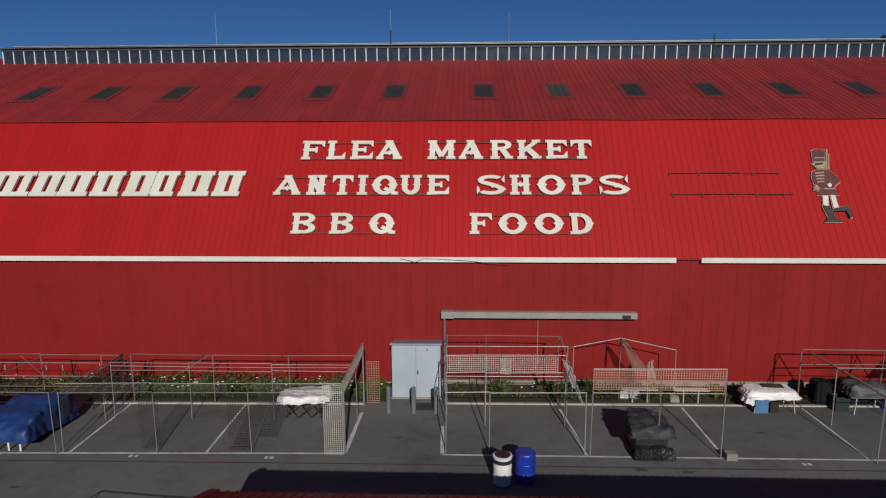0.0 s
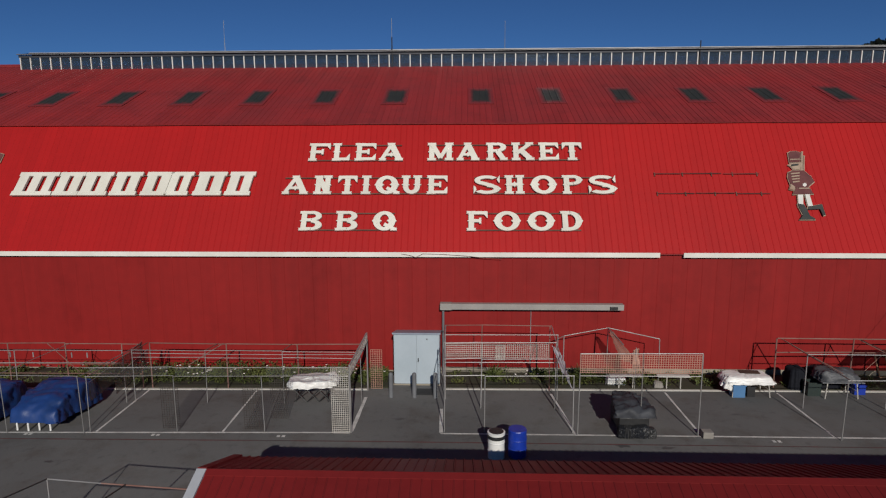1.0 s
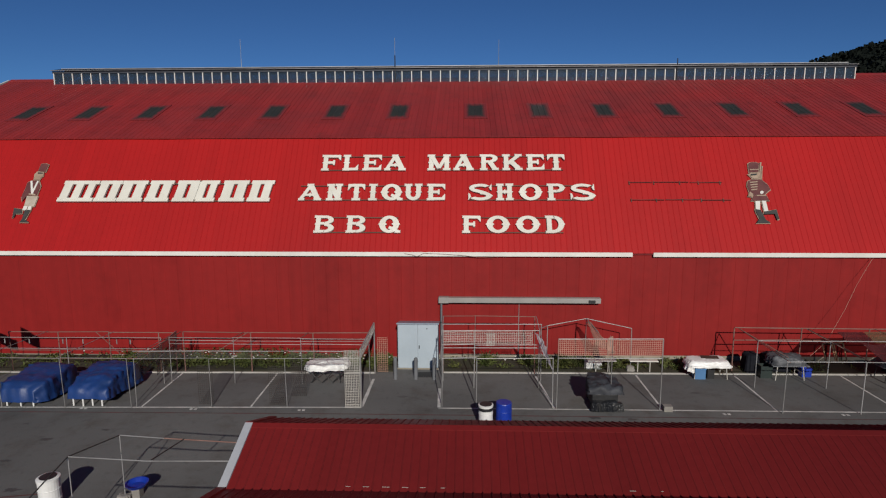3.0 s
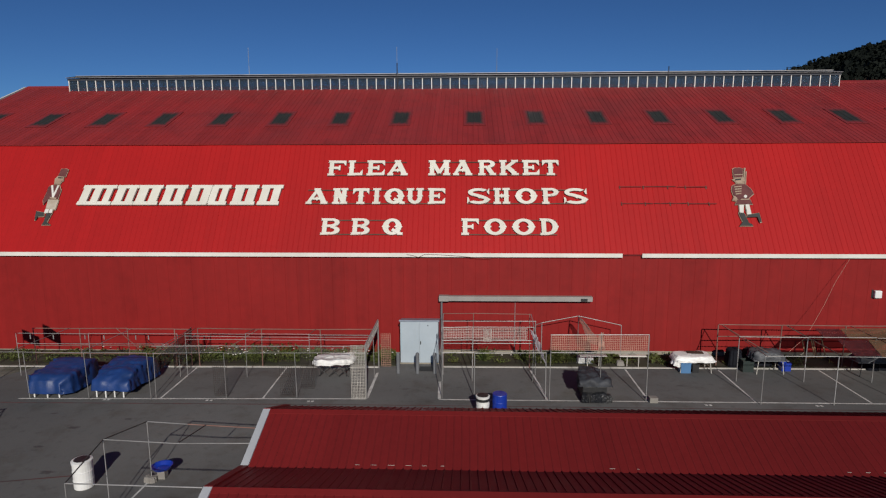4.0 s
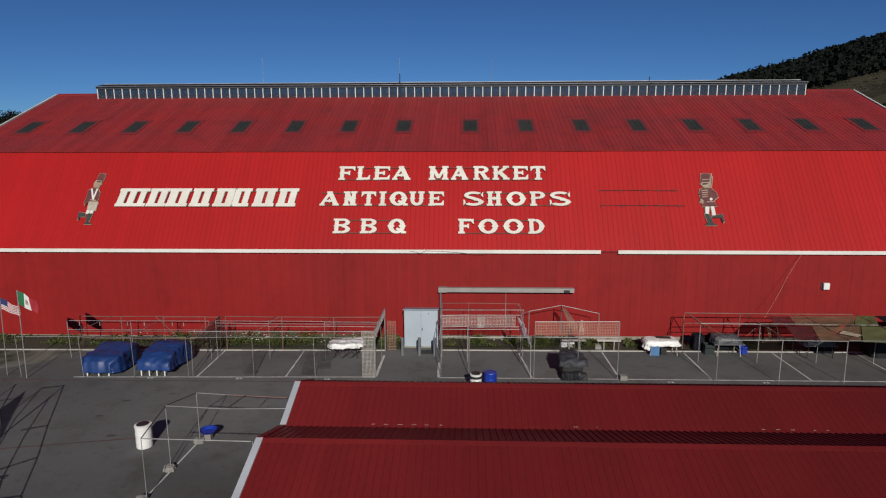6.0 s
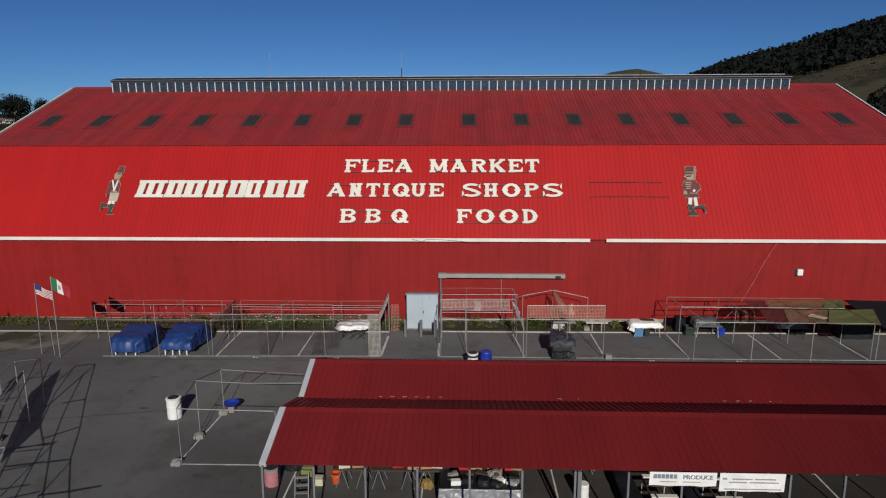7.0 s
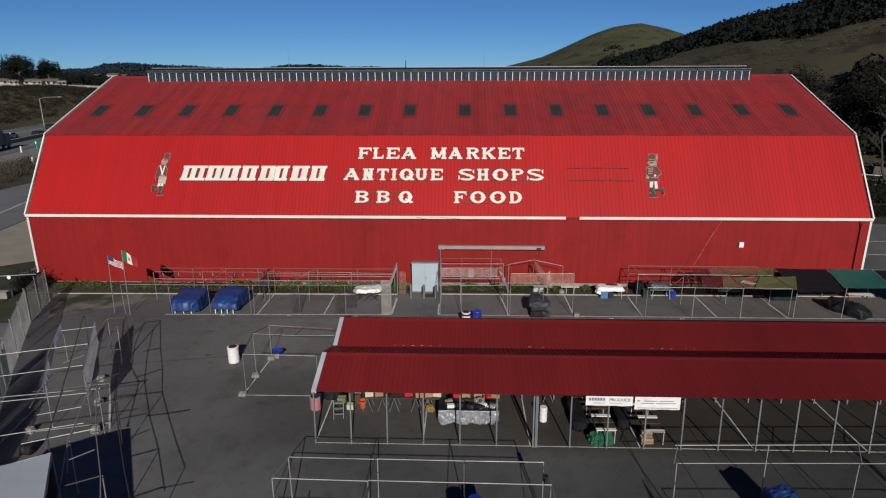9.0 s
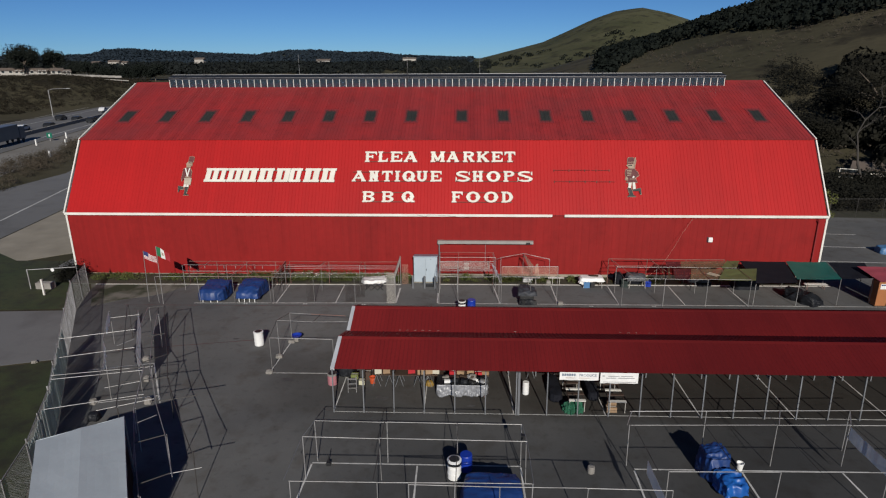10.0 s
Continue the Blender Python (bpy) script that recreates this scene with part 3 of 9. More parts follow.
def ground_z(x, y):
    dx, dy = x, y + 20
    d, az = math.hypot(dx, dy), math.degrees(math.atan2(dx, dy))
    z = 0.0
    if d > 80:
        z += interp(NEAR_HILL, az) * step(82, 325, d) * (1 - 0.5 * step(350, 620, d)) * (1 + 0.10 * noise.noise(Vector((x, y, 0)) * 0.018))
        z = max(z, interp(ROUND_HILL, az) * step(620, 1150, d) * (1 - step(1200, 1900, d)))
        far = interp(FAR_RIDGE, az) + 2.5 * noise.noise(Vector((x * 0.004, y * 0.004, 3.1)))
        if abs(az) < 75:
            z = max(z, far * step(900, 1500, d))
        if az < 0:
            edge = -134 - 0.13 * (y - 130) + 0.5 * max(0, y - 190)
            z = max(z, (7.4 + 2.5 * step(-29, -34.5, az)) * step(edge, edge - 34, x) * step(20, 70, y))
    return z


def build_ground():
    azs = sorted(set([-180 + 10 * i for i in range(37)] + [-60 + 0.75 * i for i in range(161)]))[:-1]
    rads = [0.0]
    r = 6.0
    while r < 3600:
        rads.append(r)
        r *= 1.075
    verts, faces = [(0, -20, 0)], []
    for r in rads[1:]:
        for a in azs:
            x, y = r * math.sin(radians(a)), -20 + r * math.cos(radians(a))
            verts.append((x, y, ground_z(x, y)))
    k = len(azs)
    for i in range(k):
        faces.append((0, 1 + (i + 1) % k, 1 + i))
    for j in range(len(rads) - 2):
        for i in range(k):
            a, b = 1 + j * k + i, 1 + j * k + (i + 1) % k
            faces.append((a, b, b + k, a + k))
    me = bpy.data.meshes.new("ground")
    me.from_pydata(verts, [], faces)
    me.materials.append(HILL)
    me.polygons.foreach_set("use_smooth", [True] * len(me.polygons))
    tagged(new("ground", me), "dry winter grassland rising to rounded hills", "ground", kind="structure")


build_ground()

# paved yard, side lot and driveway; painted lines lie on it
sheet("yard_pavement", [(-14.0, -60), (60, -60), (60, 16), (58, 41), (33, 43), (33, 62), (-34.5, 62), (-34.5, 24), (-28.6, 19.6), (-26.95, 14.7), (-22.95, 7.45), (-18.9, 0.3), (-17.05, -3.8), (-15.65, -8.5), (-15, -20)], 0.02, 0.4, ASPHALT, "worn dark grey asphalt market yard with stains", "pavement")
sheet("driveway", [(-26.6, 14.7), (-22.9, 7.6), (-27, 6.3), (-46, 1.5), (-49, 30), (-32.4, 14.3)], 0.012, 0.4, FRONTAGE, "smooth grey asphalt driveway beside the fence", "driveway")
sheet("lawn", [(-22.9, 7.3), (-15.6, -7.5), (-14.4, -30), (-46, -30), (-46, 1.2), (-27, 6.1)], 0.016, 0.4, GRASS, "short dark green grass outside the fence", "lawn")
sheet("lawn", [(-26.9, 15.0), (-29.2, 20.2), (-33, 25.5), (-39.2, 25.5), (-46, 30), (-32.6, 14.6)], 0.018, 0.4, GRASS, "patchy grass strip beside the barn corner", "lawn")
sheet("grass_verge", [(-26.3, 15.4), (-24.6, 16.8), (-23.3, 17.3), (-21.9, 18.2), (-20.9, 20.0), (-20.9, 20.22), (-29.2, 20.16), (-27.9, 18.2)], 0.030, 0.3, VERGE, "patchy grass and bare dirt beside the stalls", "verge")
sheet("concrete_apron", [(-39.0, 25.0), (-34.6, 28.5), (-35, 62), (-58, 110), (-63, 110), (-47, 44), (-45.6, 32), (-43, 27)], 0.014, 0.3, CONCRETE, "pale concrete strip beside the frontage road", "pavement")
sheet("frontage_road", [(-43, 20), (-45.8, 32), (-47.2, 44), (-64, 112), (-92, 230), (-100, 230), (-76, 112), (-62, 68), (-63, 54), (-60, 20)], 0.010, 0.3, FRONTAGE, "smooth grey frontage road", "road")
sheet("highway", [(-70, 30), (-88, 88), (-98, 137), (-112, 215), (-140, 380), (-175, 380), (-134, 199), (-126, 138), (-110, 30)], 0.02, 0.3, ROAD_GREY, "grey concrete highway with several lanes", "road")
sheet("gravel_shoulder", [(-62, 30), (-76, 88), (-88, 137), (-100, 215), (-111.6, 215), (-97.6, 137), (-87.6, 88), (-69.6, 30)], 0.012, 0.3, GRAVEL, "pale gravel and dirt road shoulder", "shoulder")
sheet("side_lot_gravel", [(33.5, 42.5), (58, 41.5), (75, 41), (80, 60), (70, 75), (33.5, 62)], 0.010, 0.3, SOIL, "dirt and gravel behind the side lot", "ground")


def road_paint():
    y_at = lambda x: 16.62 + 0.004 * x if x > -4.2 else 16.60 + 0.026 * (x + 4.2)
    strips = []

    def strip(x0, y0, x1, y1, w, m, label, z=0.024):
        d = Vector((x1 - x0, y1 - y0))
        n = Vector((-d.y, d.x)).normalized() * w / 2
        bm = bmesh.new()
        k = max(2, int(d.length / 0.5))
        rng = random.Random(int(100 * x0 + 7 * y0))
        a, b = [], []
        for i in range(k + 1):
            p = Vector((x0, y0)) + d * i / k
            e = rng.uniform(0.85, 1.1)
            a.append((p.x + n.x * e, p.y + n.y * e))
            b.append((p.x - n.x * e, p.y - n.y * e))
        va, vb = [bm.verts.new((*q, z)) for q in a], [bm.verts.new((*q, z)) for q in b]
        ca, cb = [bm.verts.new((*q, z - 0.003)) for q in a], [bm.verts.new((*q, z - 0.003)) for q in b]
        for i in range(k):
            bm.faces.new((va[i], va[i + 1], vb[i + 1], vb[i]))
            bm.faces.new((ca[i], ca[i + 1], va[i + 1], va[i]))
            bm.faces.new((cb[i], cb[i + 1], vb[i + 1], vb[i]))
        ob = part("painted_line", bm, m)
        tagged(ob, label, "road marking", "painted yard lines", "structure")
        strips.append(ob)
    white, red = "worn white painted stall line on asphalt", "faded red painted line on asphalt"
    strip(-19.0, y_at(-19), -4.2, y_at(-4), 0.08, LINE, white)
    strip(-1.08, y_at(-1), 31, y_at(31), 0.08, LINE, white)
    for x in (-12.93, -8.56, 7.72, 12.12, 16.85, 21.3):
        strip(x, y_at(x) + 0.06, x - 0.04, 20.25 + 0.015 * x, 0.075, LINE, white)
    strip(-4.14, y_at(-4) + 0.06, -4.1, 19.6, 0.13, LINE, white)
    strip(-1.06, y_at(-1) + 0.06, -1.12, 18.6, 0.13, LINE, white)
    strip(3.5, y_at(3.5) + 0.06, 3.15, 20.1, 0.10, LINE, white)
    strip(-24, 15.75, -4, 15.98, 0.06, RED_LINE, red)
    strip(-4, 15.98, 31, 16.05, 0.06, RED_LINE, red)
    strip(-23.6, 8.0, -12.3, 10.3, 0.06, RED_LINE, red)
    strip(-17.4, 7.0, -15.0, 2.8, 0.08, LINE, white)
    strip(-17.42, 7.02, -20.85, 6.1, 0.07, LINE, white)
    strip(-15.4, 3.5, -18.4, 2.65, 0.06, LINE, white)
    strip(-5.7, 2.26, 27, 2.34, 0.045, LINE, white)
    for x in (-5.7, -1.1, 3.45, 8.05, 12.75, 17.4, 22):
        strip(x, 2.34, x - 0.03, 10.4, 0.055, LINE, white)
    strip(-10.2, 6.1, -5.9, 6.14, 0.06, LINE, white)
    strip(-10.2, 6.2, -10.05, 10.2, 0.06, LINE, white)
    strip(-5.8, -1.85, 3.45, -1.82, 0.07, LINE, white)
    strip(-5.8, -1.93, -5.95, -7.0, 0.08, LINE, white)
    strip(-1.1, -1.93, -1.05, -7.0, 0.08, LINE, white)
    strip(3.45, -1.9, 3.5, -7.0, 0.08, LINE, white)
    strip(8.4, -1.85, 18.5, -1.75, 0.07, LINE, white)
    strip(8.38, -1.95, 8.28, -7.0, 0.08, LINE, white)
    strip(13.0, -1.9, 13.0, -7.0, 0.08, LINE, white)
    strip(17.3, -1.85, 17.6, -7.0, 0.08, LINE, white)
    for x, y in ((-10.9, 16.25), (-6.6, 16.27), (-15.3, 16.2), (9.9, 16.35), (14.4, 16.4)):
        for k in (0, 0.17):
            strip(x + k, y, x + k + 0.11, y + 0.01, 0.14, LINE, "short illegible painted stall mark")
    # highway lanes and frontage road edge
    for off in (4.0, 12.0, 22.0, 29.0):
        strip(-88 - off, 88 + 4, -112 - off, 215, 0.3, LINE, "white painted highway lane line", 0.027)
    strip(-50.9, 39, -61, 88, 0.25, LINE, "white painted road edge line", 0.016)


road_paint()

# oil and water stains in the yard: thin dark films with ragged edges
STAIN = mat("dark_oil_stain", (0.0496, 0.048, 0.0472), (0.068, 0.0664, 0.0656), rough=0.7, big=2, fine=20)


def stain(x, y, r, seed):
    bm = bmesh.new()
    rng = random.Random(seed)
    pts = []
    for i in range(22):
        a = 2 * math.pi * i / 22
        q = 0.6 * r * (1 + 0.9 * noise.noise(Vector((2 * math.cos(a), 2 * math.sin(a), seed))) + rng.uniform(-0.08, 0.08))
        pts.append((x + 1.9 * q * math.cos(a), y + 0.8 * q * math.sin(a)))
    add_prism(bm, pts, 0.0215, 0.0232)
    tagged(part("oil_stain", bm, STAIN), "dark irregular oil stain on asphalt", "stain", "yard stains", "structure")


for i, (x, y, r) in enumerate(((-15.2, 12.1, .16), (-14.9, 13.6, .2), (-13.7, 10.4, .2), (-13.2, 14.4, .13), (-9.0, 5.4, .35), (5.2, 18.0, .12), (-2.6, 17.7, .2), (-12.5, -0.6, .12), (-3.4, 3.6, .35), (-4.5, 4.4, .4), (4.9, 15.9, .2), (6.3, 15.8, .18), (9.6, 18.4, .15), (-16.5, 14.8, .12), (1.3, 3.0, .2), (-6.7, 9.0, .3))):
    stain(x, y, r, i)

# ---- the barn ----
BX0, BX1 = -31.66, 29.14
WALL_Y, EAVE, KNEE, RIDGE = 22.35, (22.19, 5.28), (25.94, 10.78), (36.34, 14.86)
BACK = 2 * RIDGE[0]
barn = thing("barn", (0, 0, 0), "large red gambrel-roofed metal barn with white trim", "barn")


def slope_basis(a, b):
    u = Vector((0, b[0] - a[0], b[1] - a[1]))
    length = u.length
    u.normalize()
    n = Vector((0, -u.z, u.y))
    m = Matrix(((1, 0, 0, 0), (0, u.y, n.y, a[0]), (0, u.z, n.z, a[1]), (0, 0, 0, 1)))
    return m, length


LOW_M, LOW_L = slope_basis(EAVE, KNEE)
UP_M, UP_L = slope_basis(KNEE, RIDGE)


def panel_mesh(name, w, length, material, rib=0.03, ribw=0.055, ribs=1, thick=0.012, dirt=None):
    """A metal sheet w wide and length long: flat pans between raised ribs, as one closed strip."""
    prof = []
    for k in range(ribs):
        x0, x1 = w * k / ribs, w * (k + 1) / ribs
        prof += [(x0, thick), (x1 - ribw, thick), (x1 - 0.72 * ribw, thick + rib), (x1 - 0.28 * ribw, thick + rib)]
    prof += [(w, thick), (w, 0), (0, 0)]
    bm = bmesh.new()
    a = [bm.verts.new((x, 0, z)) for x, z in prof]
    b = [bm.verts.new((x, length, z)) for x, z in prof]
    k = len(prof)
    for i in range(k):
        f = bm.faces.new((a[i], a[(i + 1) % k], b[(i + 1) % k], b[i]))
        if dirt and i < 4 * ribs and i % 4 in (1, 3):
            f.material_index = 1          # grime along the foot of each rib
    bm.faces.new(a)
    bm.faces.new(b[::-1])
    me = unit_mesh(name, bm, material)
    if dirt:
        me.materials.append(dirt)
    return me


def build_barn():
    # solid core under the sheets: front wall, ends, back and the four slopes
    prof = [(WALL_Y, 0), (WALL_Y, EAVE[1] + 0.1), (EAVE[0] + 0.12, EAVE[1] + 0.02), (KNEE[0] + 0.02, KNEE[1] - 0.06), (RIDGE[0], RIDGE[1] - 0.06), (BACK - KNEE[0], KNEE[1] - 0.06), (BACK - EAVE[0], EAVE[1]), (BACK - WALL_Y, EAVE[1]), (BACK - WALL_Y, 0)]
    bm = bmesh.new()
    a = [bm.verts.new((BX0 + 0.12, y, z)) for y, z in prof]
    b = [bm.verts.new((BX1 - 0.12, y, z)) for y, z in prof]
    bm.faces.new(a)
    bm.faces.new(b[::-1])
    for i in range(len(prof)):
        bm.faces.new((a[i], a[(i + 1) % len(prof)], b[(i + 1) % len(prof)], b[i]))
    part("shell", bm, RED_WALL, barn)
    # concrete footing along the front wall
    for x0, x1, z in ((BX0 + 0.1, -3.3, 0.11), (-3.296, BX1 - 0.1, 0.28)):
        part("footing", box(x0, WALL_Y - 0.05, 0, x1, WALL_Y + 0.02, z), CONCRETE, barn, "pale concrete footing")
    # white eave board in two lengths, the gap between them bare; rakes and corner boards
    for x0, x1 in ((BX0, 7.78), (8.74, BX1)):
        part("eave_board", box(x0, EAVE[0] - 0.03, EAVE[1] - 0.155, x1, EAVE[0] + 0.03, EAVE[1] + 0.045, 0.006), WHITE_PAINT, barn, "white painted eave board")
    part("soffit", box(BX0 + 0.05, EAVE[0] + 0.03, EAVE[1] - 0.05, BX1 - 0.05, WALL_Y + 0.01, EAVE[1] + 0.02), DULL_ROOF, barn)
    for x0, x1 in ((BX0 - 0.02, BX0 + 0.13), (BX1 - 0.13, BX1 + 0.02)):
        part("corner_board", box(x0, WALL_Y - 0.04, 0, x1, WALL_Y + 0.14, EAVE[1] - 0.06, 0.006), WHITE_PAINT, barn, "white painted corner board")
        for m, length in ((LOW_M, LOW_L), (UP_M, UP_L)):
            ob = part("rake_board", box(x0 - 0.03 if x0 < 0 else x0 + 0.05, -0.02, -0.06, x1 - 0.07 if x0 < 0 else x1 + 0.01, length, 0.06, 0.006), WHITE_PAINT, barn, "white painted rake board")
            ob.matrix_basis = m
    # downpipe at one corner
    dp = curve_tube("downpipe", [(28.35, 22.10, 5.1), (28.35, 22.12, 4.95), (28.42, 22.22, 4.7), (28.42, 22.22, 3.0), (28.42, 22.22, 0.1)], 0.055, DULL_ROOF, barn, "dark red downpipe")
    # ridge cap, beside the lantern
    for x0, x1 in ((BX0 + 0.2, -28.0), (25.5, BX1 - 0.2)):
        bm = bmesh.new()
        add_prism(bm, [(-0.35, -0.12), (0, 0.03), (0.35, -0.12), (0.35, -0.09), (0, 0.07), (-0.35, -0.09)], 0, x1 - x0)
        ob = part("ridge_cap", bm, DULL_ROOF, barn)
        ob.matrix_basis = Matrix(((0, 0, 1, x0), (1, 0, 0, RIDGE[0]), (0, 1, 0, RIDGE[1] + 0.03), (0, 0, 0, 1)))
    # lap flashing at the knee
    bm = bmesh.new()
    rng = random.Random(5)
    k = 120
    lo, hi, lo2, hi2 = [], [], [], []
    for i in range(k + 1):
        x = BX0 + (BX1 - BX0) * i / k
        w = 0.025 * noise.noise(Vector((x * 0.35, 2, 0)))
        lo.append(bm.verts.new((x, KNEE[0] - 0.17 + w, KNEE[1] - 0.06 + w)))
        lo2.append(bm.verts.new((x, KNEE[0] - 0.17 + w, KNEE[1] - 0.075 + w)))
        hi.append(bm.verts.new((x, KNEE[0] + 0.15, KNEE[1] + 0.085)))
        hi2.append(bm.verts.new((x, KNEE[0] + 0.15, KNEE[1] + 0.07)))
    for i in range(k):
        bm.faces.new((lo[i], lo[i + 1], hi[i + 1], hi[i]))
        bm.faces.new((lo2[i], lo[i], lo[i + 1], lo2[i + 1]))
        bm.faces.new((lo2[i], lo2[i + 1], hi2[i + 1], hi2[i]))
    part("knee_flashing", bm, DULL_ROOF, barn)


build_barn()


def build_skylights():
    bm = bmesh.new()
    w, length = 1.30, 2.75
    n = 4
    for k in range(n):
        x0, x1 = w * k / n, w * (k + 1) / n
        add_prism(bm, [(x0, 0.0), (x1, 0.0), (x1, 0.008), (x1 - 0.02, 0.026), (x1 - 0.05, 0.026), (x1 - 0.07, 0.008), (x0, 0.008)], 0, length)
    bm.transform(Matrix(((1, 0, 0, 0), (0, 0, 1, 0), (0, 1, 0, 0), (0, 0, 0, 1))))
    me = unit_mesh("skylight", bm, SKYLIGHT)
    for k in range(16):
        x = -29.23 + 3.625 * k if k < 8 else 0.56 + 3.62 * (k - 8)
        piece("skylight", me, barn, UP_M @ Matrix.Translation((x - w / 2, 2.60, 0.052)), "dark dirty translucent skylight sheet" if k == 0 else "")


build_skylights()

# ---- glazed ridge lantern on the barn ----
LX0, LX1, LY0, LY1 = -27.75, 25.05, 35.35, 37.33


def build_lantern():
    z0, z1 = 14.36, 15.34
    LANTERN_DARK = mat("lantern_fascia", (0.030, 0.036, 0.048), (0.022, 0.026, 0.034), rough=0.6, big=1, fine=8)
    lan = thing("ridge_lantern", (0, 0, 0), "long glazed ridge lantern with white mullions on the barn roof", "roof lantern")
    part("curb", box(LX0, LY0 - 0.05, z0 - 0.05, LX1, LY0 + 0.05, z0 + 0.09), LANTERN_DARK, lan)
    part("curb", box(LX0, LY1 - 0.05, z0 - 0.05, LX1, LY1 + 0.03, z0 + 0.09), DULL_STEEL, lan)
    bm = bmesh.new()
    add_prism(bm, [(LY0 - 0.18, z1 + 0.02), (36.4, z1 + 0.26), (LY1 + 0.18, z1 + 0.02), (LY1 + 0.18, z1 + 0.07), (36.4, z1 + 0.30), (LY0 - 0.18, z1 + 0.07)], LX0 - 0.1, LX1 + 0.1)
    bm.transform(Matrix(((0, 0, 1, 0), (1, 0, 0, 0), (0, 1, 0, 0), (0, 0, 0, 1))))
    part("roof", bm, mat("lantern_roof_sheet", (0.017, 0.020, 0.026), (0.012, 0.0145, 0.019), rough=0.7, spec=0.15, big=0.5, fine=8), lan, "dull blue-grey sheet roof")
    part("fascia", box(LX0 - 0.08, LY0 - 0.06, z1 - 0.13, LX1 + 0.08, LY0 + 0.04, z1 + 0.02), LANTERN_DARK, lan, "dark grey fascia")
    part("drip_edge", box(LX0 - 0.1, LY0 - 0.20, z1 + 0.045, LX1 + 0.1, LY0 - 0.182, z1 + 0.066), STEEL, lan, "thin pale metal drip edge")
    part("ridge_strip", box(LX0 - 0.1, 36.30, z1 + 0.285, LX1 + 0.1, 36.50, z1 + 0.325, 0.006), STEEL, lan, "thin pale metal ridge strip")
    part("fascia", box(LX0 - 0.08, LY1 - 0.04, z1 - 0.09, LX1 + 0.08, LY1 + 0.06, z1 + 0.02), DULL_STEEL, lan)
    for x in (LX0, LX1 - 0.04):
        bm = bmesh.new()
        add_prism(bm, [(LY0 + 0.06, 14.42), (36.34, 14.85), (LY1 - 0.06, 14.42), (LY1 - 0.06, z1), (LY0 + 0.06, z1)], x, x + 0.04)
        bm.transform(Matrix(((0, 0, 1, 0), (1, 0, 0, 0), (0, 1, 0, 0), (0, 0, 0, 1))))
        part("end_panel", bm, MATS["lantern_fascia"], lan, "dark end panel")
    n = 83
    w = (LX1 - LX0) / n
    mull = unit_mesh("mullion", box(-0.026, -0.05, 0, 0.026, 0.02, z1 - 0.10 - z0 - 0.09), WHITE_PAINT)
    pane = unit_mesh("pane", box(-w / 2 + 0.036, -0.006, 0, w / 2 - 0.036, 0.006, z1 - 0.10 - z0 - 0.09), GLASS)
    rng = random.Random(3)
    for i in range(n + 1):
        piece("mullion", mull, lan, Matrix.Translation((LX0 + i * w, LY0 + 0.0, z0 + 0.09)), "white mullion" if i == 0 else "")
    for i in range(n):
        ob = piece("pane", pane, lan, Matrix.Translation((LX0 + (i + 0.5) * w, LY0 + 0.01, z0 + 0.09)), "dusty glass pane" if i == 0 else "")
        ob.visible_shadow = False
    # the far side: mullions and panes in one part each
    bm, bg2 = bmesh.new(), bmesh.new()
    for i in range(n + 1):
        add_box(bm, LX0 + i * w - 0.035, LY1 - 0.02, z0 + 0.09, LX0 + i * w + 0.035, LY1 + 0.05, z1 - 0.09)
    part("far_mullions", bm, MATS["lantern_fascia"], lan)
    for i in range(n):
        add_box(bg2, LX0 + i * w + 0.036, LY1 - 0.016, z0 + 0.09, LX0 + (i + 1) * w - 0.036, LY1 - 0.004, z1 - 0.10)
    ob = part("far_glazing", bg2, FAR_GLASS, lan)
    ob.visible_shadow = False
    # inner struts, seen through the glass
    for i in range(0, n, 6):
        x = LX0 + (i + 0.5) * w
        tube("strut", (x, LY0 + 0.12, z0 + 0.1), (x + 0.5, 36.3, z1), 0.04, LANTERN_DARK, lan)
        tube("strut", (x + 2.5 * w, LY0 + 0.10, z1 - 0.15), (x + 1.6 * w, LY0 + 0.14, z0 + 0.1), 0.035, LANTERN_DARK, lan)
    # a few thin masts
    for x, y, top in ((-4.66, LY0 - 0.1, 17.3), (13.7, LY0 - 0.1, 15.85), (-15.3, 36.4, 17.5), (2.2, 36.4, 17.3)):
        mast = thing("mast", (x, y, 14.4 if y < 36 else 15.5), "thin metal mast on the roof ridge", "mast", "roof masts")
        base = mast.location.z
        tube("pole", (0, 0, 0), (0, 0, min(top, 16.2) - base), 0.035 if y < 36 else 0.018, BLACK if y < 36 else STEEL, mast)
        if top > 16.3:
            tube("whip", (0, 0, min(top, 16.2) - base), (0, 0, top - base), 0.012, STEEL, mast)


build_lantern()

# ---- lettered roof sign ----
STEM, SER = 0.23, 0.12


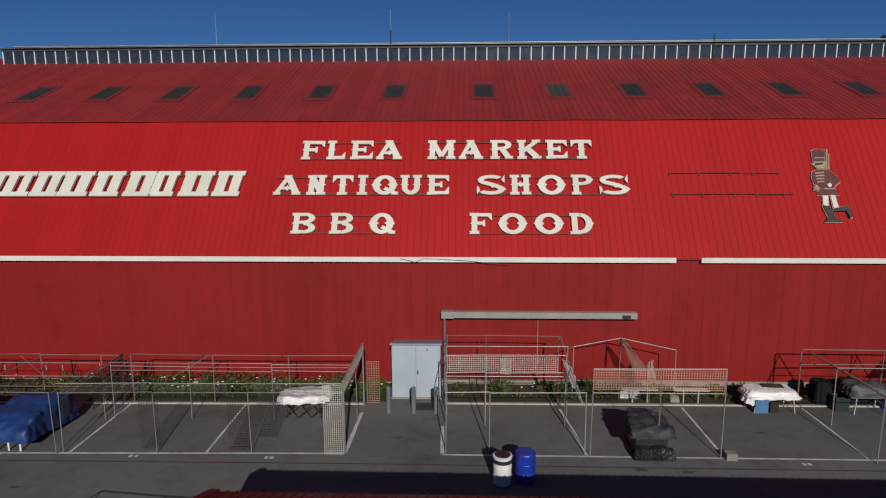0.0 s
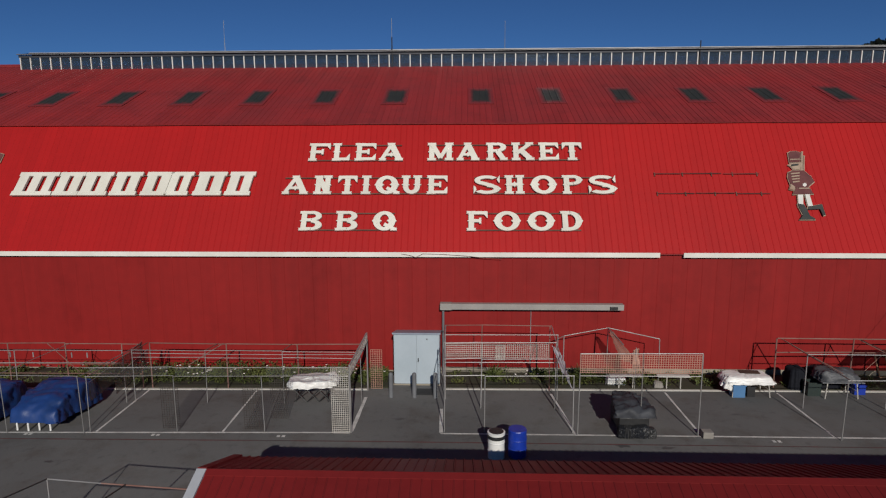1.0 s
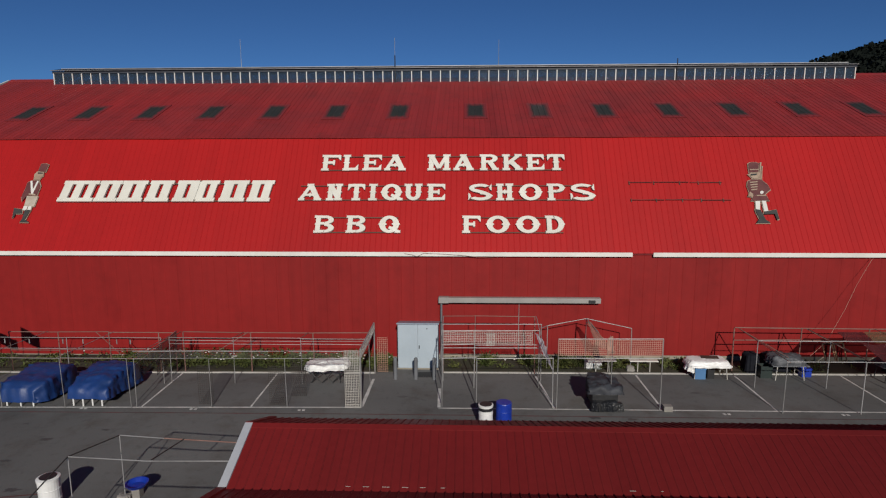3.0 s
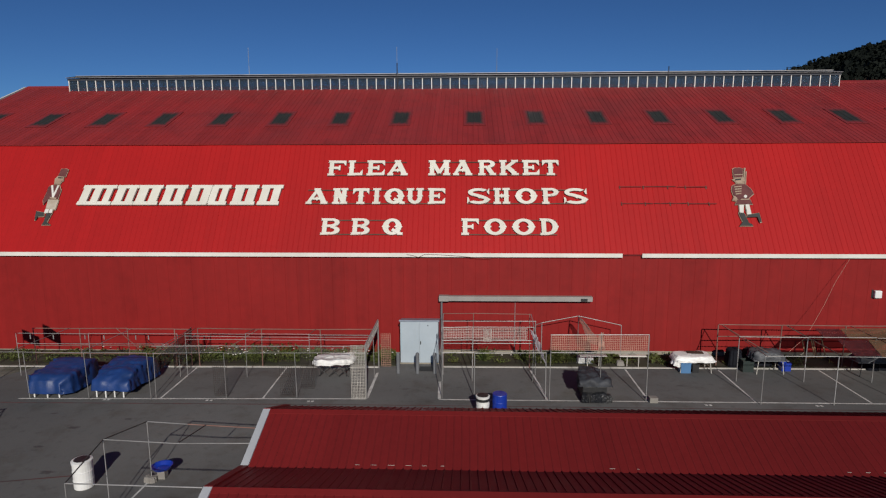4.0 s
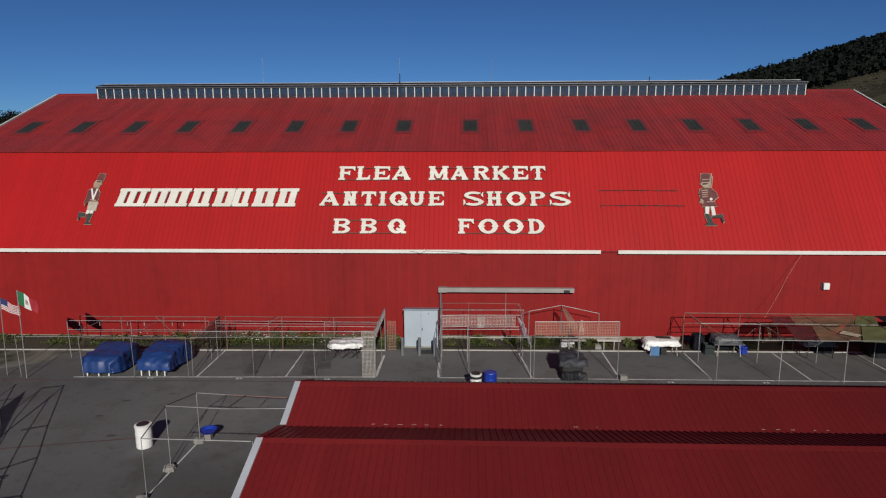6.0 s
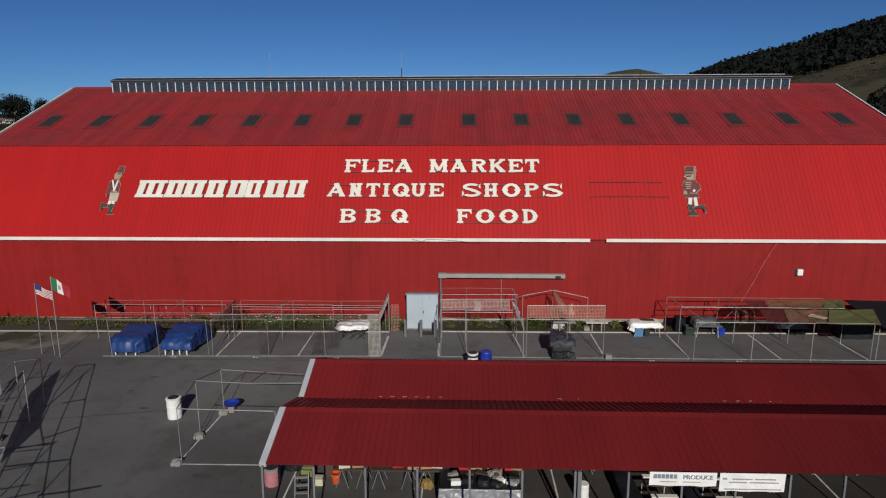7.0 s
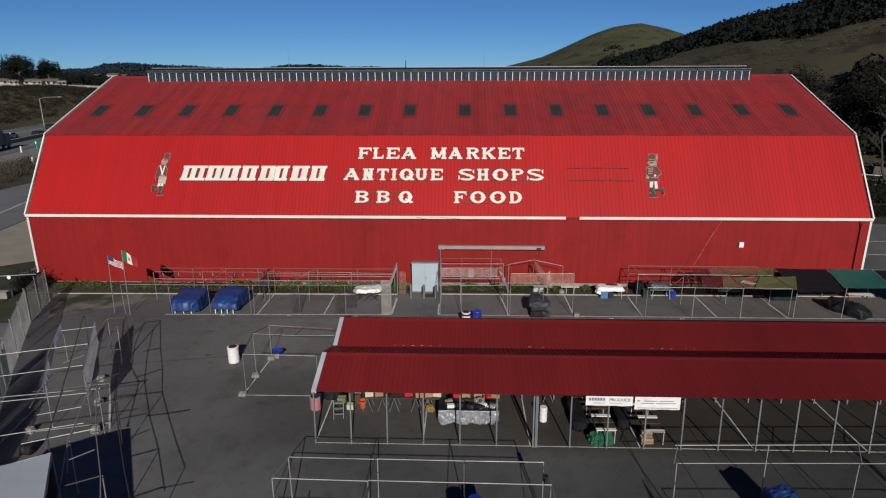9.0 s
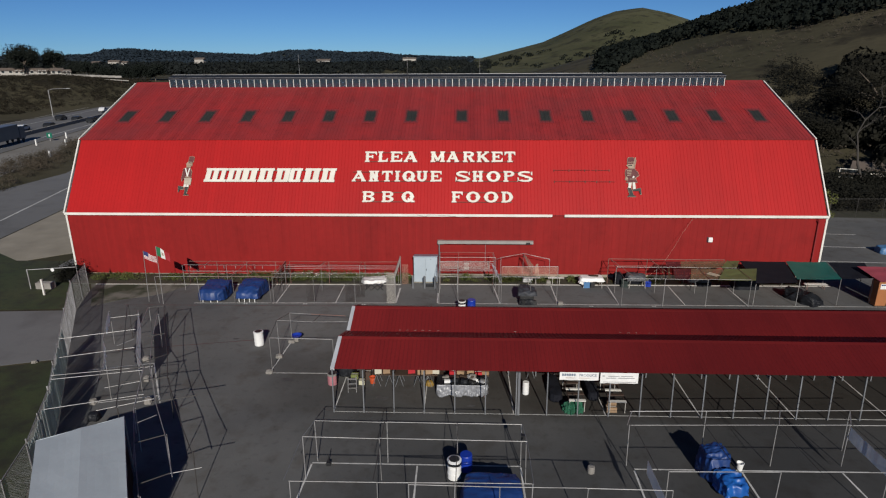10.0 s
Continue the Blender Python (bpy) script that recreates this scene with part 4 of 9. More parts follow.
class Glyph:
    """A letter cut from slab-shaped strokes; each stroke stands a little prouder than the last."""

    def __init__(self, w, h):
        self.bm, self.w, self.h, self.k = bmesh.new(), w, h, 0

    def add(self, pts):
        self.k += 1
        area = sum(a[0] * b[1] - b[0] * a[1] for a, b in zip(pts, pts[1:] + pts[:1]))
        add_prism(self.bm, pts if area > 0 else pts[::-1], 0, 0.06 + 0.003 * self.k)

    def rect(self, x0, y0, x1, y1):
        self.add([(x0, y0), (x1, y0), (x1, y1), (x0, y1)])

    def slab(self, x0, x1, y):
        """A serif with slightly notched ends, at the foot (y = 0) or the head."""
        y0, y1 = (0, SER) if y == 0 else (self.h - SER, self.h)
        self.add([(x0, y0), (x1, y0), (x1 - 0.03, (y0 + y1) / 2), (x1, y1), (x0, y1), (x0 + 0.03, (y0 + y1) / 2)])

    def stem(self, x, foot=0.09, head=0.09, spur=True):
        s = STEM / 2
        self.rect(x - s, 0.02, x + s, self.h - 0.02)
        if foot:
            self.slab(x - s - foot, x + s + foot, 0)
        if head:
            self.slab(x - s - head, x + s + head, 1)
        if spur:
            m = self.h / 2
            self.add([(x - s - 0.06, m), (x, m - 0.10), (x + s + 0.06, m), (x, m + 0.10)])

    def stroke(self, a, b, w):
        a, b = Vector(a), Vector(b)
        n = (b - a).normalized()
        n = Vector((-n.y, n.x)) * w / 2
        self.add([tuple(a + n), tuple(a - n), tuple(b - n), tuple(b + n)])

    def arc(self, cx, cy, rx, ry, a0, a1, wx, wy, n=20):
        """A bent stroke, wx thick at the sides and wy at the top and foot, in short lengths."""
        for i in range(n):
            q = []
            for t in (a0 + (a1 - a0) * i / n, a0 + (a1 - a0) * (i + 1.02) / n):
                c, s = math.cos(radians(t)), math.sin(radians(t))
                q.append(((cx + rx * c, cy + ry * s), (cx + (rx - wx) * c, cy + (ry - wy) * s)))
            self.k -= 1
            self.add([q[0][0], q[1][0], q[1][1], q[0][1]])
        self.k += 1


def letter(ch, w, h):
    g = Glyph(w, h)
    s, e = STEM / 2, 0.09
    L, R = s + e, w - s - e
    if ch in "FEL":
        g.stem(L)
        if ch != "L":
            g.rect(L, h - 0.16, w - 0.02, h - 0.012)
            g.add([(w - 0.16, h - 0.16), (w, h - 0.02), (w, h - 0.34), (w - 0.05, h - 0.30)])
            g.rect(L, h / 2 - 0.07, 0.68 * w, h / 2 + 0.07)
            g.rect(0.60 * w, h / 2 - 0.14, 0.70 * w, h / 2 + 0.14)
        if ch != "F":
            g.rect(L, 0.012, w - 0.02, 0.15)
            g.add([(w - 0.16, 0.15), (w, 0.02), (w, 0.36), (w - 0.05, 0.30)])
    elif ch in "IT":
        g.stem(w / 2, foot=0.11, head=0.11)
        if ch == "T":
            g.rect(0.03, h - 0.16, w - 0.03, h - 0.01)
            for x, d in ((0, 1), (w, -1)):
                g.add([(x + d * 0.16, h - 0.16), (x, h - 0.02), (x, h - 0.36), (x + d * 0.06, h - 0.30)])
    elif ch in "HNM":
        g.stem(L)
        g.stem(R)
        if ch == "H":
            g.rect(L, h / 2 - 0.07, R, h / 2 + 0.07)
            g.add([(w / 2 - 0.1, h / 2), (w / 2, h / 2 - 0.14), (w / 2 + 0.1, h / 2), (w / 2, h / 2 + 0.14)])
        elif ch == "N":
            g.stroke((L - 0.02, h - 0.05), (R + 0.02, 0.06), 0.24)
        else:
            g.stroke((L, h - 0.05), (w / 2, 0.12), 0.21)
            g.stroke((w / 2, 0.12), (R, h - 0.05), 0.17)
    elif ch == "A":
        g.stroke((0.13, 0.06), (w / 2 + 0.01, h - 0.04), 0.17)
        g.stroke((w / 2 - 0.02, h - 0.04), (w - 0.19, 0.06), 0.27)
        g.rect(0.30 * w, 0.25, 0.72 * w, 0.37)
        g.slab(0, 0.34, 0)
        g.slab(w - 0.40, w, 0)
        g.slab(w / 2 - 0.20, w / 2 + 0.16, 1)
        g.add([(w / 2 - 0.1, 0.30), (w / 2, 0.18), (w / 2 + 0.1, 0.30), (w / 2, 0.44)])
    elif ch == "U":
        for x in (L, R):
            g.rect(x - s, 0.32, x + s, h - 0.02)
            g.slab(x - s - e, x + s + e, 1)
            g.add([(x - s - 0.06, h / 2), (x, h / 2 - 0.1), (x + s + 0.06, h / 2), (x, h / 2 + 0.1)])
        g.arc(w / 2, 0.36, w / 2 - e, 0.36, 180, 360, STEM, 0.17)
    elif ch in "OQ":
        g.arc(w / 2, h / 2, w / 2 - 0.05, h / 2, 0, 360, 0.28, 0.16, 32)
        for x, d in ((0, 1), (w, -1)):
            g.add([(x, h / 2), (x + d * 0.14, h / 2 - 0.16), (x + d * 0.14, h / 2 + 0.16)])
            g.add([(x + d * 0.42, h / 2), (x + d * 0.30, h / 2 - 0.10), (x + d * 0.30, h / 2 + 0.10)])
        if ch == "Q":
            g.stroke((w / 2, 0.30), (w - 0.06, 0.05), 0.15)
            g.slab(w - 0.26, w + 0.04, 0)
    elif ch == "D":
        g.stem(L, spur=False)
        g.rect(L, 0.012, 0.5 * w, 0.16)
        g.rect(L, h - 0.16, 0.5 * w, h - 0.012)
        g.arc(0.42 * w, h / 2, 0.58 * w - 0.05, h / 2 - 0.01, -90, 90, 0.27, 0.15, 20)
        g.add([(w, h / 2), (w - 0.14, h / 2 - 0.16), (w - 0.14, h / 2 + 0.16)])
    elif ch in "BPR":
        g.stem(L)
        c = 0.74 * h
        g.rect(L, h - 0.14, 0.55 * w, h - 0.01)
        g.rect(L, 0.48 * h - 0.01, 0.55 * w, 0.48 * h + 0.12)
        g.arc(0.52 * w, c, 0.44 * w, 0.26 * h, -90, 90, 0.25, 0.13, 14)
        if ch == "P":
            g.add([(w, c), (w - 0.14, c - 0.12), (w - 0.14, c + 0.12)])
        if ch == "B":
            g.rect(L, 0.01, 0.55 * w, 0.14)
            g.arc(0.52 * w, 0.27 * h, 0.48 * w, 0.27 * h, -90, 90, 0.27, 0.13, 14)
        if ch == "R":
            g.stroke((0.55 * w, 0.50 * h), (w - 0.2, 0.08), 0.24)
            g.slab(w - 0.34, w + 0.02, 0)
    elif ch == "K":
        g.stem(L)
        g.stroke((L + 0.05, 0.40 * h), (R + 0.02, h - 0.08), 0.17)
        g.stroke((0.42 * w, 0.56 * h), (R + 0.02, 0.08), 0.25)
        g.slab(R - 0.18, w, 1)
        g.slab(R - 0.18, w + 0.02, 0)
    elif ch == "S":
        g.arc(0.50 * w, 0.735 * h, 0.46 * w, 0.265 * h, 35, 270, 0.25, 0.15, 18)
        g.arc(0.50 * w, 0.265 * h, 0.48 * w, 0.265 * h, -150, 90, 0.27, 0.15, 18)
        g.stroke((0.28 * w, 0.60 * h), (0.74 * w, 0.42 * h), 0.17)
        g.add([(w - 0.16, h - 0.22), (w - 0.03, h), (w - 0.03, h - 0.38), (w - 0.10, h - 0.34)])
        g.add([(0.14, 0.20), (0.01, 0.0), (0.01, 0.40), (0.09, 0.36)])
        g.add([(w + 0.03, 0.27 * h), (w - 0.12, 0.27 * h - 0.13), (w - 0.12, 0.27 * h + 0.13)])
    return g.bm


def sign_row(name, words, s0, h, label):
    """One line of letters, held off the roof by two thin rails. words: lists of letter, x from, x to."""
    row = thing(name, (0, 0, 0), label, "roof sign", "roof sign lines")
    for ch, x0, x1 in words:
        ob = part("letter", letter(ch, x1 - x0, h), LETTER, row)
        ob.matrix_basis = LOW_M @ Matrix.Translation((x0, s0 - 0.07, 0.09))
    xs = sorted((x0, x1) for _, x0, x1 in words)
    runs, run = [], [xs[0]]
    for w in xs[1:]:
        if w[0] - run[-1][1] > 0.95:
            runs.append(run)
            run = []
        run.append(w)
    runs.append(run)
    for r in runs:
        for ds in (0.03, h - 0.10):
            ob = part("rail", box(r[0][0] + 0.05, s0 - 0.07 + ds, 0.045, r[-1][1] - 0.1, s0 - 0.02 + ds, 0.085), RAIL, row, "rusty brown mounting rail")
            ob.matrix_basis = LOW_M
    return row


sign_row("roof_sign", [("F", -7.32, -6.34), ("L", -6.24, -5.43), ("E", -5.23, -4.26), ("A", -4.12, -3.01), ("M", -1.95, -0.76), ("A", -0.64, 0.40), ("R", 0.68, 1.63), ("K", 1.81, 2.82), ("E", 3.01, 3.91), ("T", 4.07, 4.94)], 4.56, 0.93, "cream western slab letters reading FLEA MARKET")
sign_row("roof_sign", [("A", -8.29, -7.12), ("N", -6.91, -6.09), ("T", -5.84, -4.99), ("I", -4.85, -4.33), ("Q", -4.22, -3.13), ("U", -3.05, -2.13), ("E", -1.93, -1.02), ("S", 0.11, 1.29), ("H", 1.46, 2.34), ("O", 2.57, 3.75), ("P", 3.95, 4.87), ("S", 5.08, 6.30)], 2.84, 0.93, "cream western slab letters reading ANTIQUE SHOPS")
sign_row("roof_sign", [("B", -7.35, -6.35), ("B", -5.79, -4.82), ("Q", -4.22, -3.16), ("F", -0.19, 0.71), ("O", 0.94, 2.12), ("O", 2.36, 3.56), ("D", 3.77, 4.73)], 1.06, 0.93, "cream western slab letters reading BBQ FOOD")


def plain_name_sign():
    """Nine slanted cream shapes on rails, plain, in place of a trade name."""
    row = thing("roof_sign", (0, 0, 0), "row of nine slanted plain cream shapes on rails", "roof sign", "roof sign lines")
    cells = [(-20.36, -19.12), (-19.22, -18.45), (-18.50, -17.25), (-17.33, -15.95), (-15.92, -14.62), (-14.52, -13.22), (-13.44, -12.30), (-12.18, -10.80), (-10.76, -9.52)]
    h, lean = 1.19, 0.16
    for k, (x0, x1) in enumerate(cells):
        bm = bmesh.new()
        w = x1 - x0 - 0.10
        sl = lambda x, y: (x + lean * (y / h - 0.5), y)
        bits = [[(0, 0), (w, 0), (w, 0.20), (0, 0.20)], [(0, h - 0.20), (w, h - 0.20), (w, h), (0, h)]]
        if w > 0.9:
            bits += [[(0.06, 0.1), (0.5 * w - 0.10, 0.1), (0.5 * w - 0.10, h - 0.1), (0.06, h - 0.1)], [(0.5 * w + 0.10, 0.1), (w - 0.08, 0.1), (w - 0.08, h - 0.1), (0.5 * w + 0.10, h - 0.1)]]
        else:
            bits += [[(0.16, 0.1), (w - 0.16, 0.1), (w - 0.16, h - 0.1), (0.16, h - 0.1)]]
        for i, b in enumerate(bits):
            add_prism(bm, [sl(*p) for p in b], 0, 0.09 + 0.004 * i)
        ob = part("plaque", bm, LETTER, row)
        ob.matrix_basis = LOW_M @ Matrix.Translation((x0, 2.70, 0.10))
    for ds in (0.04, h - 0.16):
        ob = part("rail", box(-20.2, 2.70 + ds, 0.045, -9.7, 2.70 + ds + 0.06, 0.095), RAIL, row, "rusty brown mounting rail")
        ob.matrix_basis = LOW_M


plain_name_sign()


def empty_rails():
    row = thing("empty_sign_rails", (0, 0, 0), "two bare rusty sign rails without letters", "sign rail")
    for x0, x1, s in ((7.99, 9.15, 3.80), (9.22, 10.9, 3.81), (10.98, 12.5, 3.79), (7.99, 9.6, 2.81), (9.66, 11.3, 2.82), (11.4, 12.8, 2.80)):
        ob = part("rail", box(x0, s, 0.05, x1, s + 0.035, 0.085), BARE_RAIL, row)
        ob.matrix_basis = LOW_M
    for x in (8.0, 9.2, 10.45, 11.35, 12.4):
        for s in (2.72, 3.70):
            ob = part("clip", box(x, s, 0.03, x + 0.05, s + 0.19, 0.06), RAIL, row, "rusty clip")
            ob.matrix_basis = LOW_M


empty_rails()


DRUM_CREAM = mat("weathered_cream_paint", (0.448, 0.4, 0.32), (0.336, 0.272, 0.208), rough=0.7, big=3, fine=16)


def soldier_cutout(x, flip):
    """A flat painted cut-out in plain blocks of colour: hat, coat, breeches and boots, over a paler backing."""
    bm = bmesh.new()
    sh = lambda pts: [(((-1) ** flip) * px, py) for px, py in pts][:: -1 if flip else 1]

    def lay(pts, z0, z1, mi):
        add_prism(bm, sh(pts), z0, z1, mi)

    def grow(pts, d):
        cx, cy = sum(p[0] for p in pts) / len(pts), sum(p[1] for p in pts) / len(pts)
        return [(px + d * (1 if px > cx else -1), py + d * (1 if py > cy else -1)) for px, py in pts]
    if flip:
        shapes = [
            (0, [(0.06, 3.0), (0.47, 2.96), (0.56, 3.40), (0.38, 3.47), (0.17, 3.44)]),
            (1, [(-0.06, 2.52), (0.24, 2.50), (0.30, 2.66), (0.40, 2.72), (0.36, 2.92), (0.44, 2.95), (0.05, 2.98), (-0.08, 2.80)]),
            (0, [(-0.22, 1.56), (-0.42, 1.24), (-0.50, 1.50), (-0.40, 1.90), (-0.35, 2.30), (-0.16, 2.44), (0.22, 2.43), (0.37, 2.10), (0.28, 1.56)]),
            (4, [(-0.25, 0.96), (0.26, 0.94), (0.35, 1.50), (-0.22, 1.54)]),
            (2, [(-0.30, 0.74), (-0.10, 0.72), (-0.06, 0.95), (-0.26, 0.96)]),
            (2, [(-0.04, 0.74), (0.12, 0.74), (0.14, 0.94), (-0.02, 0.95)]),
            (3, [(-0.30, 0.04), (0.14, 0.04), (0.12, 0.10), (-0.06, 0.18), (0.12, 0.72), (-0.16, 0.74), (-0.22, 0.22)]),
            (3, [(-0.72, 0.30), (-0.64, 0.34), (-0.60, 0.52), (-0.28, 0.54), (-0.32, 0.76), (-0.74, 0.84)]),
            (2, [(-0.20, 2.40), (-0.10, 2.42), (0.08, 1.66), (-0.02, 1.64)]),
            (2, [(0.16, 2.42), (0.24, 2.38), (0.06, 1.64), (-0.04, 1.66)]),
            (3, [(0.10, 2.84), (0.34, 2.84), (0.36, 2.90), (0.10, 2.92)]),
            (1, [(-0.14, 1.60), (0.22, 1.56), (0.22, 1.64), (-0.14, 1.68)]),
        ]
        shapes = [(mi, [(-px, py) for px, py in pts][::-1]) for mi, pts in shapes]
    else:
        shapes = [
            (0, [(-0.38, 2.84), (0.06, 2.86), (0.08, 3.36), (-0.10, 3.43), (-0.34, 3.42), (-0.45, 3.34)]),
            (1, [(-0.22, 2.50), (0.08, 2.48), (0.14, 2.84), (-0.36, 2.82), (-0.34, 2.74), (-0.45, 2.70), (-0.30, 2.62)]),
            (1, [(0.11, 2.42), (0.18, 2.42), (0.19, 3.40), (0.12, 3.42)]),
            (1, [(0.21, 2.40), (0.26, 2.40), (0.26, 3.18), (0.21, 3.20)]),
            (0, [(-0.19, 1.56), (0.40, 1.56), (0.48, 1.68), (0.67, 1.87), (0.54, 2.12), (0.22, 2.43), (-0.25, 2.42), (-0.42, 2.33), (-0.44, 2.05), (-0.34, 1.77)]),
            (0, [(-0.22, 1.24), (0.64, 1.26), (0.48, 1.54), (-0.11, 1.54)]),
            (2, [(0.01, 0.76), (0.20, 0.72), (0.20, 1.22), (-0.02, 1.22)]),
            (2, [(0.40, 0.66), (0.60, 0.68), (0.46, 1.24), (0.28, 1.24)]),
            (3, [(0.07, 0.03), (0.70, 0.03), (0.68, 0.09), (0.50, 0.20), (0.24, 0.74), (-0.02, 0.78), (0.03, 0.60), (0.20, 0.26)]),
            (3, [(0.40, 0.50), (0.90, 0.52), (1.02, 0.21), (1.12, 0.25), (0.98, 0.76), (0.42, 0.64)]),
            (1, [(-0.38, 1.50), (-0.20, 1.44), (-0.14, 1.60), (-0.30, 1.74)]),
            (2, [(0.18, 1.66), (0.26, 1.60), (0.34, 1.66), (0.34, 1.74), (0.26, 1.80), (0.18, 1.74)]),
            (3, [(-0.32, 2.64), (-0.02, 2.68), (0.0, 2.76), (-0.30, 2.74)]),
            (1, [(-0.36, 2.96), (0.06, 2.98), (0.06, 3.02), (-0.37, 3.01)]),
            (1, [(0.02, 1.50), (0.46, 1.50), (0.46, 1.55), (0.02, 1.55)]),
        ]
        shapes += [(1, [(-0.34 + 0.03 * k, 2.22 - 0.14 * k), (0.04, 2.26 - 0.14 * k), (0.04, 2.32 - 0.14 * k), (-0.34 + 0.03 * k, 2.28 - 0.14 * k)]) for k in range(4)]
    for i, (mi, pts) in enumerate(shapes):
        pts = [(px + (0.115 if flip else 0.23) * (py - 1.75), py) for px, py in pts]
        lay(grow(pts, 0.026), 0.0, 0.030 + 0.0005 * i, 1)
        lay(pts, 0.041, 0.052 + 0.002 * i, mi)
    ob = part("soldier_cutout", bm, [MAROON, SIGN_TAN, WHITE_PAINT, BOOT, DRUM_CREAM])
    ob.matrix_basis = LOW_M @ Matrix.Translation((x, 1.52, 0.045))
    tagged(ob, "weathered flat painted soldier-shaped sign cut-out on the roof", "sign", "roof cut-outs")


soldier_cutout(14.05, 0)
soldier_cutout(-21.9, 1)

# ---- along the barn's front wall ----


CAP_BLUE = mat("blue_grey_cap_sheet", (0.27, 0.31, 0.37), (0.21, 0.24, 0.29), rough=0.5, big=1.5, fine=10, bump=0.05)


def build_entrance():
    shed = thing("entrance_box", (-2.21, 20.90, 0.02), "pale blue-grey boxed double-door entrance against the barn", "door")
    bm = bmesh.new()
    add_prism(bm, [(0.03, 0), (1.43, 0), (1.43, 1.85), (0.03, 2.15)], -0.93, 0.93)
    bm.transform(Matrix(((0, 0, 1, 0), (1, 0, 0, 0), (0, 1, 0, 0), (0, 0, 0, 1))))
    part("body", bm, DOOR_BLUE, shed)
    bm = bmesh.new()
    add_prism(bm, [(-0.06, 2.16), (1.43, 1.855), (1.43, 1.90), (0.0, 2.22), (-0.06, 2.22)], -0.98, 0.98)
    bm.transform(Matrix(((0, 0, 1, 0), (1, 0, 0, 0), (0, 1, 0, 0), (0, 0, 0, 1))))
    part("roof", bm, CAP_BLUE, shed, "thin blue-grey sheet roof")
    for x0, x1, s in ((-0.90, -0.008, 1), (0.008, 0.90, -1)):
        door = part("door", box(x0, -0.02, 0.06, x1, 0.028, 2.13, 0.006), DOOR_BLUE, shed)
        if s == -1:
            part("handle", box(x0 + 0.04, -0.06, 1.0, x0 + 0.08, -0.022, 1.16, 0.008), BLACK, door, "dark door handle")
            part("latch_plate", box(0.40, -0.03, 1.93, 0.45, -0.021, 1.98, 0.004), BLACK, door)
    part("sill", box(-0.96, -0.05, 0, 0.96, 0.02, 0.055), CONCRETE, shed)
    bm = box(-0.34, 0, 0, 0.34, 0.62, 0.018, 0.004)
    ob = part("doormat", bm, RUBBER)
    ob.matrix_basis = pose(-1.83, 19.86, 0.021)
    tagged(ob, "black rubber doormat on asphalt at the door", "doormat")
    for i, x in enumerate((-3.12, -2.21, -1.39)):
        b = part("bollard", lathe([(0.085, 0), (0.085, 0.93), (0.075, 0.98), (0.045, 1.01), (0.01, 1.02)], 16), POST_GREY, smooth=False)
        b.matrix_basis = pose(x, 19.62, 0.02)
        tagged(b, "grey painted steel bollard before the entrance", "bollard", "entrance bollards")


build_entrance()


def build_beam():
    beam = thing("wall_beam", (0, 0, 0), "long grey box beam high on the red barn wall", "beam")
    part("body", box(-1.25, 21.98, 2.92, 6.36, 22.28, 3.16, 0.012), BEAM_GREY, beam)
    part("end_cap", box(-1.29, 21.96, 2.90, -0.80, 22.29, 3.18, 0.012), BEAM_GREY, beam)
    part("junction_box", box(5.78, 21.93, 2.95, 6.10, 21.98, 3.08, 0.008), BLACK, beam, "small dark junction box")
    tube("post", (-1.16, 22.12, 0.02), (-1.16, 22.12, 2.92), 0.05, POST_GREY, beam)
    tube("conduit", (2.55, 22.31, 0.2), (2.55, 22.31, 2.92), 0.015, STEEL, beam)


build_beam()


def build_wall_lamp():
    lamp = thing("wall_lamp", (20.3, 22.31, 3.32), "small white round-cornered wall lamp on the barn", "wall lamp")
    part("housing", box(-0.17, -0.16, -0.19, 0.17, 0.03, 0.19, 0.05), WHITE_PLASTIC, lamp)
    part("back_plate", box(-0.24, 0.0, -0.22, -0.175, 0.03, 0.22, 0.01), BLACK, lamp)


build_wall_lamp()

curve = [(18.72, 22.14, 5.10), (18.55, 22.05, 4.9), (17.9, 21.75, 4.0), (17.2, 21.3, 2.95), (16.58, 20.95, 2.12), (16.1, 20.6, 1.6), (15.2, 20.2, 1.05)]
tagged(curve_tube("cable", curve, 0.007, TAN_LATTICE), "thin pale cable hanging from the eave to a stall", "cable")
tagged(curve_tube("cable", [(-2.9, 22.14, 5.26), (-2.55, 22.13, 5.20), (-2.3, 22.12, 5.12), (-2.0, 22.13, 5.27), (-1.2, 22.13, 5.25), (-0.2, 22.13, 5.18), (0.6, 22.13, 5.10), (1.3, 22.14, 5.06)], 0.009, RAIL), "loose cable sagging along the white eave board", "cable")


def kerb_line():
    for i in range(19):
        x0 = -28.55 + 3.05 * i
        if -3.3 < x0 + 1.5 < -1.1:
            continue
        x1 = x0 + 3.04
        y = 20.36 + 0.020 * x0 if x0 < -4 else 20.42 + 0.010 * x0
        ob = part("kerb", box(0, 0, -0.05, x1 - x0, 0.11, 0.045, 0.012), KERB)
        ob.matrix_basis = pose(x0, y, 0.02, 0, 0, 1.15 if x0 < -4 else 0.57)
        tagged(ob, "pale concrete kerb stone edging the planting strip", "kerb", "planting strip kerbs", "structure")


kerb_line()
for x0, x1 in ((-30.5, -3.3), (-1.1, 28.8)):
    sheet("planting_bed", [(x0, (20.50 + 0.02 * x0) if x0 < -4 else 20.57 + 0.01 * x0), (x1, 20.55 + 0.01 * x1), (x1, 22.3), (x0, 22.3)], 0.07, 0.2, SOIL, "bare soil planting strip along the wall", "bed")


